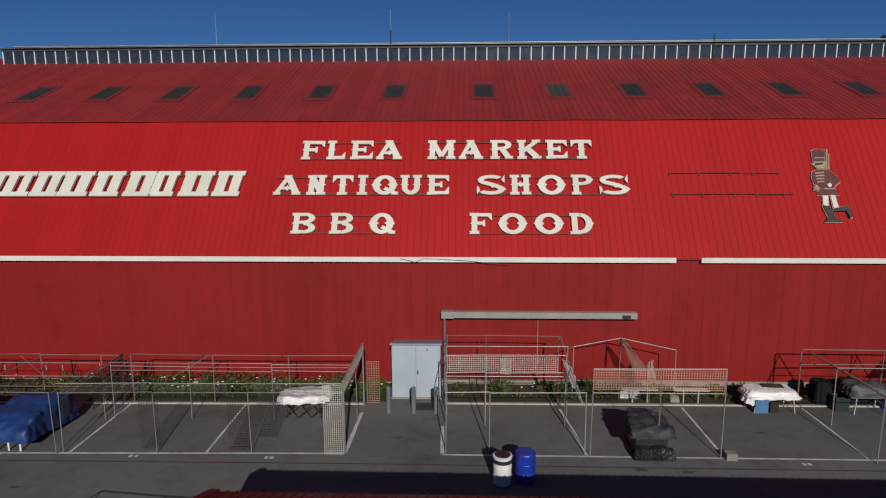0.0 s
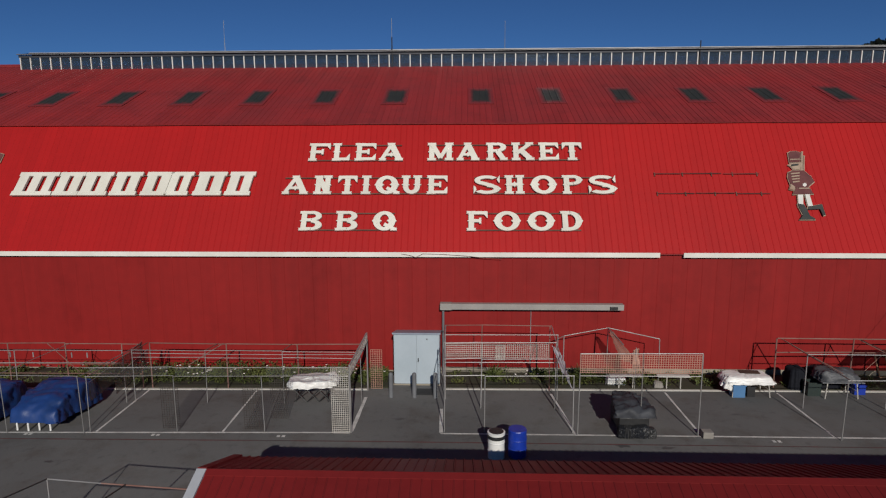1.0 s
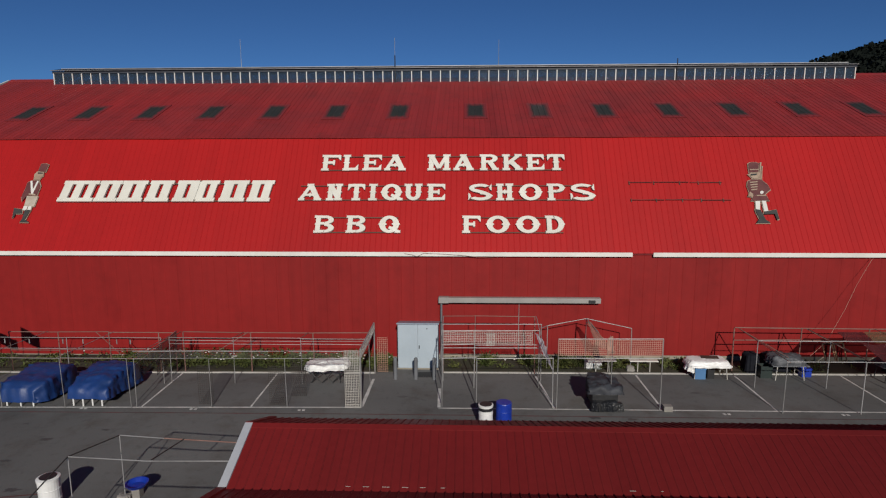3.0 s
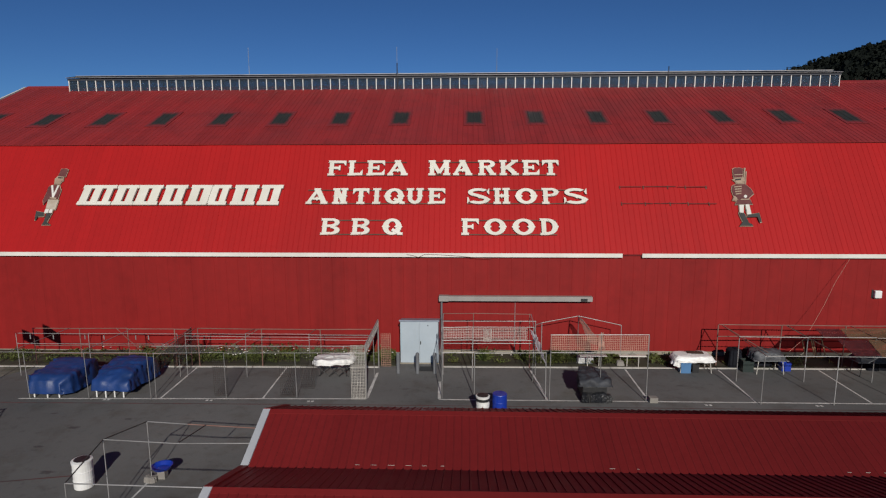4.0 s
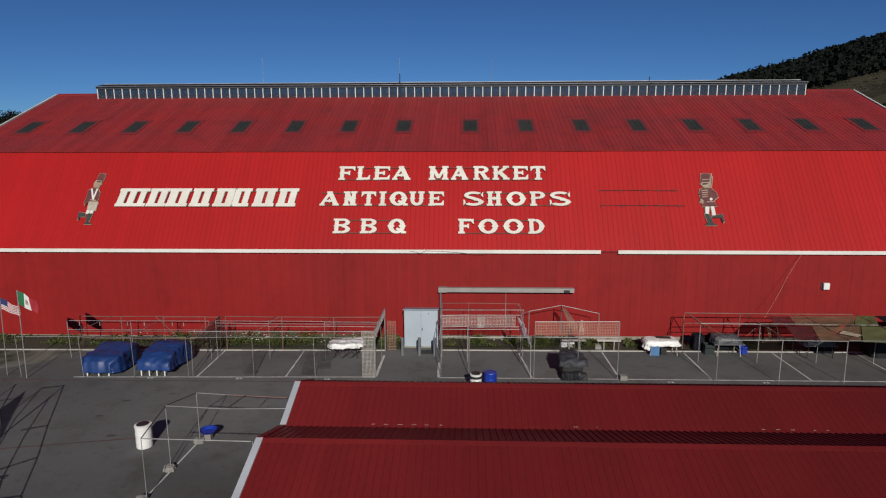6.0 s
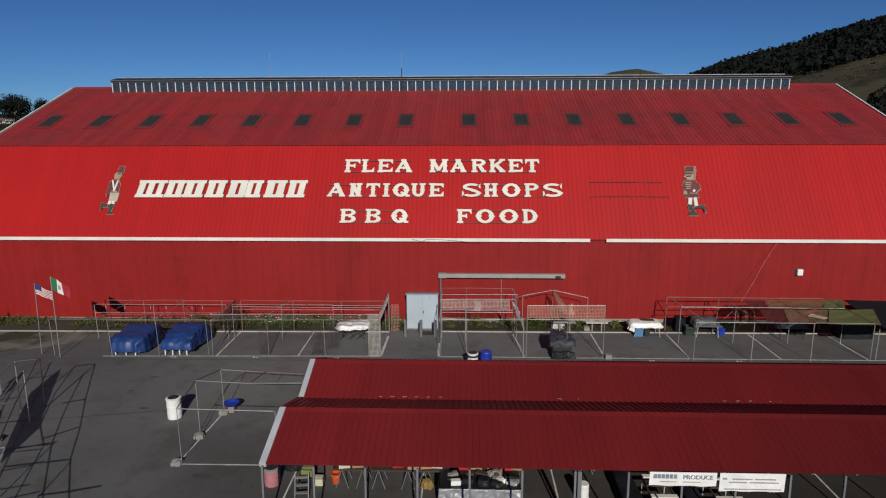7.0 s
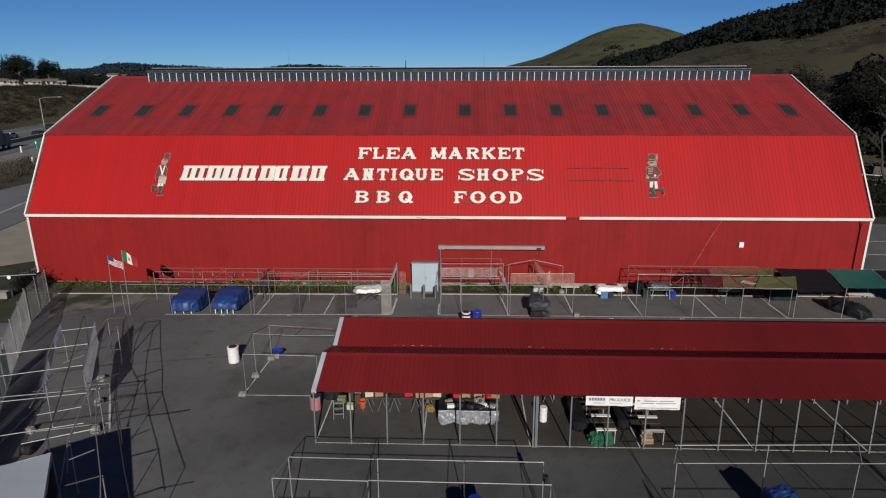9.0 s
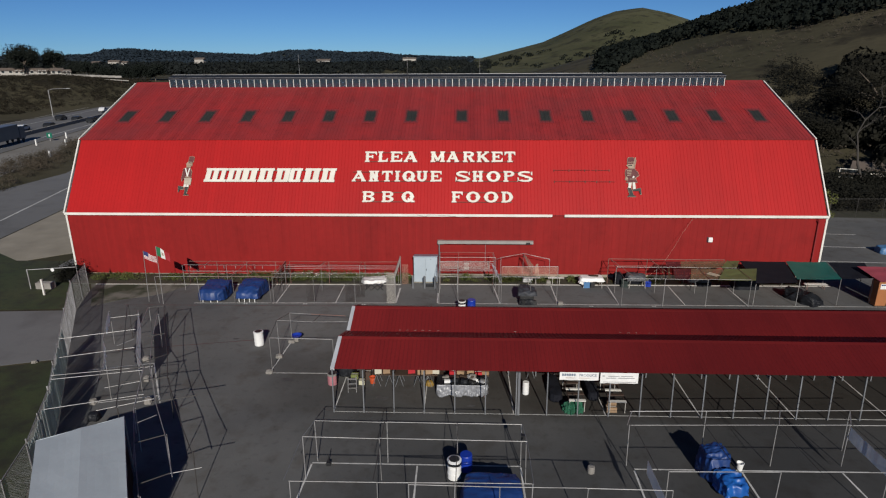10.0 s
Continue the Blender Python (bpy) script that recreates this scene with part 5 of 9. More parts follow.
def add_leaf(bm, p, d, w, l, mi=0):
    """One folded leaf, its stalk at p, growing along d."""
    d = Vector(d).normalized()
    side = d.cross(Vector((0, 0, 1)))
    side = side.normalized() if side.length > 0.05 else Vector((1, 0, 0))
    tip, mid = p + d * l - Vector((0, 0, 0.15 * l)), p + d * l * 0.5
    v = [bm.verts.new(q) for q in (p, mid + side * w / 2, tip, mid - side * w / 2)]
    bm.faces.new((v[0], v[1], v[2])).material_index = mi
    bm.faces.new((v[0], v[2], v[3])).material_index = mi


def build_planting():
    rng = random.Random(11)
    bm = bmesh.new()
    for i in range(5200):
        x = rng.uniform(-30.0, 28.0)
        if -3.5 < x < -0.9:
            continue
        dens = 0.5 + noise.noise(Vector((x * 0.55, 4.2, 0)))
        dens += -0.1 if x < -17 else 0.55 if x < -3.5 else (-0.2 if x > 8.5 else -0.15 if x < 3.0 else 0.2)
        if rng.random() > dens:
            continue
        y = rng.uniform(20.75 + 0.01 * x, 22.15)
        hgt = (0.08 if x < -17 else 0.26 if x < -3.5 else 0.12) + 0.45 * max(0, noise.noise(Vector((x * 0.4, y, 1.7))) + 0.3) * (0.4 if x < -17 else 1.0 if x < 4.5 else 0.5)
        base = Vector((x, y, 0.06))
        for k in range(7):
            a = rng.uniform(0, 6.28)
            add_leaf(bm, base + Vector((rng.uniform(-0.1, 0.1), rng.uniform(-0.1, 0.1), hgt * rng.uniform(0, 0.8))), (math.cos(a), math.sin(a), rng.uniform(0.2, 1.6)), rng.uniform(0.03, 0.08), rng.uniform(0.08, 0.22))
    tagged(part("ground_cover", bm, LEAF), "low green weeds and shrubs along the barn wall", "plants", kind="stuff")
    bm = bmesh.new()
    for i in range(70):
        x = rng.uniform(-14.5, -4.6) if i < 45 else rng.uniform(-19, 6)
        if -3.5 < x < -0.9:
            continue
        p = Vector((x, rng.uniform(20.8, 21.9), rng.uniform(0.25, 0.6)))
        for k in range(5):
            a = 6.28 * k / 5
            add_leaf(bm, p, (math.cos(a), math.sin(a), 0.9), 0.055, 0.075)
    tagged(part("flowers", bm, PETAL), "small white flowers among the green weeds", "flowers", kind="stuff")
    for i, (x, y, s) in enumerate(((0.95, 21.3, 1.0), (2.85, 21.4, 0.8), (-3.85, 21.2, 0.9), (4.6, 21.3, 1.0), (5.7, 21.4, 0.8), (-7.4, 21.4, 0.9), (-10.6, 21.3, 0.8))):
        bm = bmesh.new()
        for k in range(110):
            a, up = rng.uniform(0, 6.28), rng.uniform(0.25, 2.2)
            add_leaf(bm, Vector((0, 0, rng.uniform(0.0, 0.25))), (math.cos(a), math.sin(a), up), 0.045, rng.uniform(0.4, 0.75) * s)
        ob = part("spiky_shrub", bm, LEAF)
        ob.matrix_basis = pose(x, y, 0.06)
        tagged(ob, "green spiky-leaved shrub in the wall planting strip", "shrub", "wall shrubs")
    bm = bmesh.new()
    for k in range(2600):
        p = Vector((rng.gauss(0, 0.5), rng.gauss(0, 0.4), abs(rng.gauss(0.35, 0.40))))
        a = rng.uniform(0, 6.28)
        add_leaf(bm, p, (math.cos(a), math.sin(a), rng.uniform(-0.3, 1)), 0.12, 0.22)
    for k in range(6):
        a = rng.uniform(0, 6.28)
        add_leaf(bm, Vector((0, 0, 0)), (0.3 * math.cos(a), 0.3 * math.sin(a), 1), 0.05, 1.0)
    ob = part("corner_bush", bm, DARK_LEAF)
    ob.matrix_basis = pose(-31.2, 20.9, 0)
    tagged(ob, "dark green bush at the barn corner", "bush")


build_planting()

# ---- pipe stall frames ----


def frame_thing(label, group="pipe stall frames"):
    return thing("stall_frame", (0, 0, 0), label, "stall frame", group)


def row_of(fr, xs, y, z, mat_, r=0.019, rail=True, slope=0.004, rails=(), lean=0.0):
    """Posts at xs along y, and rails between them at the heights given."""
    rng = random.Random(int(10 * y + len(xs)))
    for x in xs:
        tube("post", (x, y + slope * x, 0.02), (x + rng.uniform(-0.04, 0.04) + lean, y + slope * x + rng.uniform(-0.03, 0.03), z), r, mat_, fr)
    for zz in (([z] if rail else []) + list(rails)):
        for a, b in zip(xs, xs[1:]):
            s = rng.uniform(-0.02, 0.02)
            tube("rail", (a, y + slope * a, zz + s), (b, y + slope * b, zz + rng.uniform(-0.02, 0.02)), r * 0.85, mat_, fr)


def cross(fr, x, y0, y1, z0, z1, mat_, r=0.016):
    tube("cross_rail", (x, y0, z0), (x, y1, z1), r, mat_, fr)


def lattice(name, x0, x1, y, z0, z1, gap, material, label, turn=0.0, strip=0.013):
    """A panel of thin strips at right angles, each strip of its own."""
    pan = thing(name, (x0, y, 0), label, "lattice panel", turn=turn)
    w = x1 - x0
    n = max(2, round(w / gap))
    for i in range(n + 1):
        x = w * i / n
        bar("strip", (x - strip / 2, 0, z0), (x + strip / 2, 0.008, z1), material, pan)
    n = max(2, round((z1 - z0) / gap))
    for i in range(n + 1):
        z = z0 + (z1 - z0) * i / n
        bar("strip", (0, -0.008, z - strip / 2), (w, 0.0, z + strip / 2), material, pan)
    return pan


# west rows
fa = frame_thing("rusty open pipe frame over market stalls along the wall")
row_of(fa, [-21.6, -18.5, -15.95, -13.28], 16.52, 2.08, STEEL, r=0.014, lean=-0.05, slope=0.016)
row_of(fa, [-21.0, -18.7, -16.3, -14.0, -13.25], 20.25, 1.92, DULL_STEEL, rails=(1.06, 0.66), r=0.024)
row_of(fa, [-20.8, -17.4, -13.2], 18.9, 2.08, STEEL, rails=(1.6,), r=0.015)
for x in (-19.2, -16.1, -13.2):
    cross(fa, x, 16.3, 20.25, 2.08, 1.92, STEEL, 0.013)
tube("brace", (-16.1, 18.9, 2.34), (-14.96, 18.9, 1.22), 0.012, DULL_STEEL, fa)
for i, x in enumerate((-20.2, -19.1, -17.6, -16.7, -15.2, -14.6)):
    bar("tag", (x, 18.86, 1.80), (x + 0.04, 18.88, 2.0), STEEL, fa)
fb = frame_thing("open steel pipe frame over market stalls along the wall")
row_of(fb, [-13.1, -10.1, -7.09, -4.15], 16.69, 2.05, STEEL, r=0.013, rails=(2.36,), slope=0.024)
tube("post", (-4.13, 16.6, 0.02), (-4.13, 16.6, 2.42), 0.03, STEEL, fb)
tube("post", (-4.13, 20.25, 0.02), (-4.13, 20.25, 2.42), 0.03, STEEL, fb)
tube("cross_rail", (-4.13, 16.6, 2.42), (-4.13, 20.25, 2.42), 0.03, STEEL, fb)
row_of(fb, [-12.9, -10.1, -7.13, -4.15], 18.98, 2.08, STEEL, rails=(1.96, 1.82), r=0.014)
row_of(fb, [-12.9, -9.8, -6.9, -4.12], 20.3, 1.93, DULL_STEEL, r=0.026)
for x in (-10.1, -7.13):
    cross(fb, x, 18.98, 20.3, 2.08, 1.93, DULL_STEEL)
cross(fb, -4.13, 16.58, 20.3, 2.05, 2.05, STEEL, 0.03)
cross(fb, -13.0, 16.4, 20.3, 2.05, 1.93, DULL_STEEL, 0.022)
tube("brace", (-11.4, 20.3, 1.0), (-9.9, 20.3, 1.93), 0.02, DULL_STEEL, fb)
lattice("lattice_panel", -4.75, -4.16, 16.5, 0.05, 2.40, 0.068, LATTICE, "white lattice panel standing at the stall corner")
side = lattice("lattice_panel", 0, 3.65, 0, 2.10, 2.42, 0.07, LATTICE, "long pale lattice strip along the top of the stall")
side.matrix_basis = pose(-4.10, 16.6, 0, 0, 0, 90)
lattice("lattice_panel", -4.0, -3.55, 20.3, 0.1, 1.72, 0.09, TAN_LATTICE, "tan wooden lattice panel beside the entrance")
FILM = mat("pale_fine_net", (0.17, 0.16, 0.15), (0.13, 0.12, 0.115), rough=0.7, big=1.5, fine=14, speck=0.3, bump=0.0)
porous(FILM, 0.93)
DARK_NET = mat("dark_fine_net", (0.05, 0.035, 0.03), (0.075, 0.05, 0.045), rough=0.8, big=1.5, fine=14, bump=0.0)
porous(DARK_NET, 0.55)
WIRE = mat("dark_wire_grid", (0.04, 0.036, 0.032), (0.064, 0.056, 0.048), rough=0.6, metal=0.5, big=3, fine=20)
for x, y in ((-10.72, 16.72), (-7.85, 16.72), (-7.2, 17.6)):
    lattice("grid_panel", x, x + 0.6, y, 0.05, 1.65, 0.085, WIRE, "dark wire grid display panel standing upright", strip=0.011)
# pale wire strips along the front of the west rows


def net_strip(x0, y0, x1, y1, z0, z1, material, label, seed=1, slump=0.0):
    """Fine netting stretched along a rail, with a cord along its top; slump drops the far end's top."""
    n = thing("net_strip", (x0, y0, 0), label, "netting", "stall netting")
    d = Vector((x1 - x0, y1 - y0, 0))
    bm = bmesh.new()
    k = max(6, int(d.length / 0.22))
    u = d.normalized()
    side = Vector((-u.y, u.x, 0))
    rows = []
    for skin in (0, 0.004):
        g = []
        for i in range(k + 1):
            f = i / k
            w = side * (0.02 * noise.noise(Vector((5 * f * d.length, seed, 0))) + skin)
            sag = 0.03 * math.sin(math.pi * f) + slump * f
            g.append([bm.verts.new(d * f + w + Vector((0, 0, z))) for z in (z0 - sag + 0.03 * noise.noise(Vector((7 * f, seed, 3))), z1 - sag)])
        rows.append(g)
    for g in rows:
        for a, b in zip(g, g[1:]):
            bm.faces.new((a[0], b[0], b[1], a[1]))
    p, q = rows
    for e in (0, 1):
        for i in range(k):
            bm.faces.new((p[i][e], p[i + 1][e], q[i + 1][e], q[i][e]))
    for i in (0, k):
        bm.faces.new((p[i][0], p[i][1], q[i][1], q[i][0]))
    part("net", bm, material, n)
    tube("cord", (0, 0, z1 + 0.006), d + Vector((0, 0, z1 - slump + 0.006)), 0.006, STEEL, n)
    return n


pale_net, dark_net = "strip of pale fine netting along a stall rail", "sagging dark shade netting on a stall rail"
for i, (x0, x1) in enumerate(((-12.9, -10.24), (-10.01, -7.72), (-6.93, -4.8))):
    net_strip(x0, 16.66 + 0.024 * x0, x1, 16.66 + 0.024 * x1, 2.07, 2.34, FILM, pale_net, i)
net_strip(-13.16, 20.2, -13.2, 16.7, 1.35, 2.02, DARK_NET, dark_net, 5, 0.35)
net_strip(-12.95, 20.2, -13.0, 17.9, 1.05, 1.7, DARK_NET, dark_net, 6, 0.3)

# middle stall
fc = frame_thing("open galvanized pipe stall frame beside the entrance")
row_of(fc, [-0.95, 0.42, 3.42], 16.75, 2.05, STEEL, rails=())
row_of(fc, [-1.0, 0.35, 3.1], 18.7, 2.56, STEEL, rails=(1.95,))
row_of(fc, [-1.02, 0.4, 3.12], 20.4, 2.72, DULL_STEEL, rails=())
row_of(fc, [-1.0, 3.3], 19.5, 2.62, STEEL)
for x in (-1.0, 3.15):
    cross(fc, x, 16.75, 20.4, 2.05, 2.72, STEEL)
lattice("lattice_panel", -0.95, 2.8, 18.66, 2.02, 2.54, 0.075, LATTICE, "long pale lattice panel hung from the stall frame")
lattice("lattice_panel", 0.85, 1.2, 18.6, 1.95, 2.5, 0.06, LATTICE, "small doubled pale lattice piece on the stall")


def scrap(name, corners, material, label, category, seed, depth=0.04):
    """A torn piece of cloth stretched loosely between four corners, in two skins."""
    a, b, c, d = (Vector(q) for q in corners)
    bm = bmesh.new()
    k = 10
    skins = []
    for s in (0, 0.005):
        g = []
        for j in range(k + 1):
            v = j / k
            row = []
            for i in range(k + 1):
                u = i / k
                p = a.lerp(b, u).lerp(d.lerp(c, u), v)
                edge = 0.05 * noise.noise(Vector((6 * u, 6 * v, seed))) * (abs(2 * u - 1) ** 3 + abs(2 * v - 1) ** 3)
                row.append(bm.verts.new(p + Vector((edge, depth * noise.noise(Vector((3 * u, 2 * v, seed))) + s, edge))))
            g.append(row)
        skins.append(g)
        for j in range(k):
            for i in range(k):
                bm.faces.new((g[j][i], g[j][i + 1], g[j + 1][i + 1], g[j + 1][i]))
    p, q = skins
    for i in range(k):
        for e in (0, k):
            bm.faces.new((p[e][i], p[e][i + 1], q[e][i + 1], q[e][i]))
            bm.faces.new((p[i][e], p[i + 1][e], q[i + 1][e], q[i][e]))
    return tagged(part(name, bm, material), label, category)


scrap("clear_sheet", [(2.86, 18.25, 2.64), (3.22, 18.15, 2.30), (3.64, 18.1, 1.00), (3.20, 18.25, 1.75)], CLEAR_SHEET, "torn pale plastic sheet hanging on the stall frame", "plastic sheet", 4)
tube("rail", (-0.97, 18.7, 1.80), (3.35, 18.7, 1.83), 0.018, STEEL, fc)

# gabled stall
fd = frame_thing("gabled pipe stall frame against the barn wall")
row_of(fd, [3.56, 7.58], 16.62, 2.9, STEEL, rails=(2.12,))
tube("post", (5.7, 16.85, 0.02), (5.7, 16.85, 2.85), 0.019, STEEL, fd)
for a, b in (((3.75, 21.0, 2.12), (5.5, 21.0, 2.47)), ((5.5, 21.0, 2.47), (7.57, 21.0, 2.02)), ((7.57, 21.0, 2.02), (7.6, 21.0, 0.05)), ((5.5, 21.0, 2.47), (5.7, 19.4, 2.3)), ((3.42, 20.4, 2.2), (3.75, 21.0, 2.12)), ((3.75, 21.0, 2.12), (3.75, 21.0, 0.05)), ((5.5, 21.0, 2.47), (5.5, 21.0, 0.05))):
    tube("rail", a, b, 0.018, STEEL, fd)
lattice("lattice_panel", 3.57, 7.53, 16.60, 2.25, 2.87, 0.078, TAN_LATTICE, "long tan lattice panel hung from the gabled stall", strip=0.018)
for x0, x1 in ((5.54, 6.84), (7.44, 8.72)):
    tb = thing("narrow_bench", ((x0 + x1) / 2, 20.67, 0.02), "narrow white-topped bench on two legs by the kerb", "bench", "narrow benches")
    part("top", box(-(x1 - x0) / 2, -0.12, 0.56, (x1 - x0) / 2, 0.12, 0.60, 0.006), WHITE_PAINT, tb)
    for lx in (-0.25, 0.3):
        tube("leg", (lx, 0, 0), (lx, 0, 0.56), 0.025, LATTICE, tb)
TAN_NET = mat("tan_torn_net", (0.27, 0.155, 0.115), (0.20, 0.11, 0.085), rough=0.8, big=3, fine=14, bump=0.0)
porous(TAN_NET, 0.58)
scrap("net_scrap", [(5.52, 20.86, 2.38), (5.66, 20.84, 2.36), (6.85, 20.75, 0.90), (5.98, 20.80, 1.22)], TAN_NET, "torn tan net scrap hanging from the gable rail", "netting", 9)
scrap("cloth_bundle", [(6.44, 20.62, 1.70), (6.62, 20.6, 1.72), (6.74, 20.58, 0.95), (6.40, 20.6, 0.90)], TAN_LATTICE, "tan cloth bundle tied to a thin pole", "cloth", 11, 0.12)
tube("pole", (6.55, 20.62, 0.05), (6.55, 20.62, 1.78), 0.014, STEEL, fd)

# east rows
fe = frame_thing("long open pipe frame over the stalls beside the wall")
row_of(fe, [12.2, 15.16, 18.2, 21.2], 16.42, 2.1, STEEL)
row_of(fe, [12.3, 15.3, 18.3, 21.2], 18.95, 2.1, STEEL, rails=())
row_of(fe, [12.15, 15.1, 18.1, 21.07], 20.85, 2.1, DULL_STEEL, rails=(1.55,), r=0.028)
for x in (12.3, 15.35, 18.3, 21.2):
    cross(fe, x, 16.42, 20.85, 2.1, 2.1, DULL_STEEL)
for x in (12.3, 15.3):
    tube("brace", (x, 20.85, 2.1), (x + 1.3, 18.95, 1.4), 0.02, DULL_STEEL, fe)


def awning(name, corners, material, label, sag=0.10, seed=1, posts=()):
    """A taut cloth roof between four corners, sagging in the middle, with a thin edge; posts carry it."""
    a, b, c, d = [Vector(p) for p in corners]
    th = thing(name, (0, 0, 0), label, "awning")
    bm = bmesh.new()
    n = 14
    grid = []
    for off in (0, -0.012):
        g = []
        for j in range(n + 1):
            v = j / n
            g.append([])
            for i in range(n + 1):
                u = i / n
                p = (a * (1 - u) + b * u) * (1 - v) + (d * (1 - u) + c * u) * v
                p.z += off - sag * 4 * (u - u * u) * (0.4 + 4 * (v - v * v)) * 0.7 + 0.03 * noise.noise(Vector((4 * u, 4 * v, seed)))
                g[-1].append(bm.verts.new(p))
        grid.append(g)
    for k, g in enumerate(grid):
        for j in range(n):
            for i in range(n):
                bm.faces.new((g[j][i], g[j][i + 1], g[j + 1][i + 1], g[j + 1][i]))
    p, q = grid
    for i in range(n):
        for j in (0, n):
            bm.faces.new((p[j][i], p[j][i + 1], q[j][i + 1], q[j][i]))
            bm.faces.new((p[i][j], p[i + 1][j], q[i + 1][j], q[i][j]))
    part("cloth", bm, material, th)
    for x, y, z in posts:
        tube("post", (x, y, 0.02), (x, y, z), 0.022, STEEL, th)
    return th


FILM_CREAM = mat("cream_cloth", (0.42, 0.36, 0.26), (0.34, 0.28, 0.20), rough=0.8, big=2, fine=12)
RED_NET = mat("faded_red_shade_net", (0.13, 0.018, 0.02), (0.095, 0.016, 0.018), rough=0.8, big=1.2, fine=12, bump=0.0)
porous(RED_NET, 0.38)
awning("awning", [(15.9, 16.69, 2.10), (16.93, 16.68, 2.10), (17.70, 18.73, 2.1), (16.4, 18.70, 2.1)], RED_NET, "faded red shade net tied over the pipe frame", 0.05, 21)
awning("awning", [(16.0, 18.92, 2.1), (17.02, 18.92, 2.1), (17.46, 20.4, 2.12), (16.35, 20.36, 2.12)], RED_NET, "faded red shade net at the back of the pipe frame", 0.04, 22)
awning("awning", [(17.05, 18.92, 2.1), (19.93, 19.0, 2.1), (21.05, 20.6, 2.12), (17.5, 20.4, 2.12)], TAN_TARP, "faded tan cloth awning tied over the back of the pipe frame", 0.03, 2)
awning("awning", [(16.97, 16.66, 2.08), (18.82, 16.58, 2.08), (20.15, 18.78, 2.1), (17.74, 18.73, 2.1)], TAN_TARP, "short faded tan cloth awning tied over the pipe frame", 0.05, 12)
awning("awning", [(18.86, 16.50, 2.07), (21.45, 16.45, 2.07), (22.58, 18.85, 2.12), (20.2, 18.80, 2.1)], OLIVE_TARP, "olive green cloth awning tied over the pipe frame", 0.06, 3)
awning("awning", [(19.98, 19.0, 2.1), (21.2, 19.03, 2.1), (22.04, 20.64, 2.12), (21.1, 20.62, 2.12)], OLIVE_TARP, "olive green cloth strip at the back of the pipe frame", 0.03, 13)
awning("awning", [(18.4, 17.6, 2.125), (18.95, 17.1, 2.12), (19.35, 17.35, 2.125), (18.8, 17.95, 2.13)], FILM_CREAM, "cream cloth scrap lying on the awning", 0.01, 14)
awning("awning", [(21.4, 16.1, 2.0), (24.3, 16.3, 2.02), (25.5, 20.6, 2.08), (22.1, 20.7, 2.08)], DARK_CLOTH, "black shade cloth awning beside the barn wall", 0.05, 4, posts=((21.7, 16.84, 2.0), (22.1, 20.7, 2.06)))
awning("awning", [(24.46, 16.75, 2.10), (27.59, 16.83, 2.10), (28.48, 20.45, 2.12), (25.53, 20.6, 2.12)], GREEN_TARP, "dark green cloth awning over a market stall", 0.08, 5, posts=((24.7, 16.8, 2.08), (27.6, 16.9, 2.08), (25.5, 20.5, 2.08), (28.5, 20.4, 2.08)))
awning("awning", [(27.7, 17.0, 2.05), (30.2, 17.4, 2.0), (31.3, 20.4, 2.12), (28.6, 20.4, 2.12)], DARK_CLOTH, "black shade cloth awning next to the green one", 0.08, 6, posts=((30.2, 17.4, 1.98), (31.3, 20.4, 2.1)))
awning("awning", [(29.9, 16.3, 2.12), (33.0, 16.5, 2.12), (33.0, 19.0, 2.3), (29.9, 19.0, 2.3)], mat("faded_red_awning", (0.304, 0.048, 0.064), (0.224, 0.04, 0.048), rough=0.7, big=1, fine=10), "faded red awning roof over an orange kiosk", 0.05, 7, posts=((33.0, 16.5, 2.1), (33.0, 19.0, 2.25)))


def build_kiosk():
    k = thing("kiosk", (30.2, 16.75, 0.02), "orange-brown wooden kiosk with posters under the awning", "kiosk")
    part("cabinet", box(0, 0, 0.05, 0.75, 0.8, 1.9, 0.02), ORANGE_WOOD, k)
    part("cabinet", box(0.95, 0.1, 0.05, 2.6, 2.1, 1.95, 0.02), ORANGE_WOOD, k)
    part("poster", box(0.12, -0.012, 1.35, 0.62, -0.002, 1.75), WHITE_PLASTIC, k, "white poster with illegible writing")
    part("poster_bar", box(0.16, -0.018, 1.62, 0.58, -0.013, 1.70), FLAG_BLUE, k)
    part("poster", box(1.2, 0.086, 1.0, 1.9, 0.098, 1.45), SIGN_TAN, k)
    part("foot_rail", box(0, -0.03, 0.02, 2.6, 0.0, 0.10), DARK_WOOD, k)


build_kiosk()


def covered(name, x, y, w, d, h, material, seed, label, category, turn=0.0, feet=None, lift=0.12, **kw):
    """Something bulky under a tied-down sheet, with the legs of its stand showing below."""
    th = thing(name, (x, y, 0.02), label, category, turn=turn)
    part("cover", draped(w, d, h, seed, lift=lift, **kw), material, th, smooth=True)
    if feet:
        rng = random.Random(seed)
        for i in range(4):
            fx, fy = (-0.36 + 0.72 * (i % 2)) * w, (-0.40 + 0.8 * (i // 2)) * d
            tube("leg", (fx, fy, 0), (fx, fy, 0.5 * h), 0.025, feet, th)
        for i in range(3):
            tube("leg", (-0.3 * w + 0.28 * i * w, -0.46 * d, 0), (-0.3 * w + 0.28 * i * w, -0.44 * d, 0.35), 0.02, feet, th)
    return th


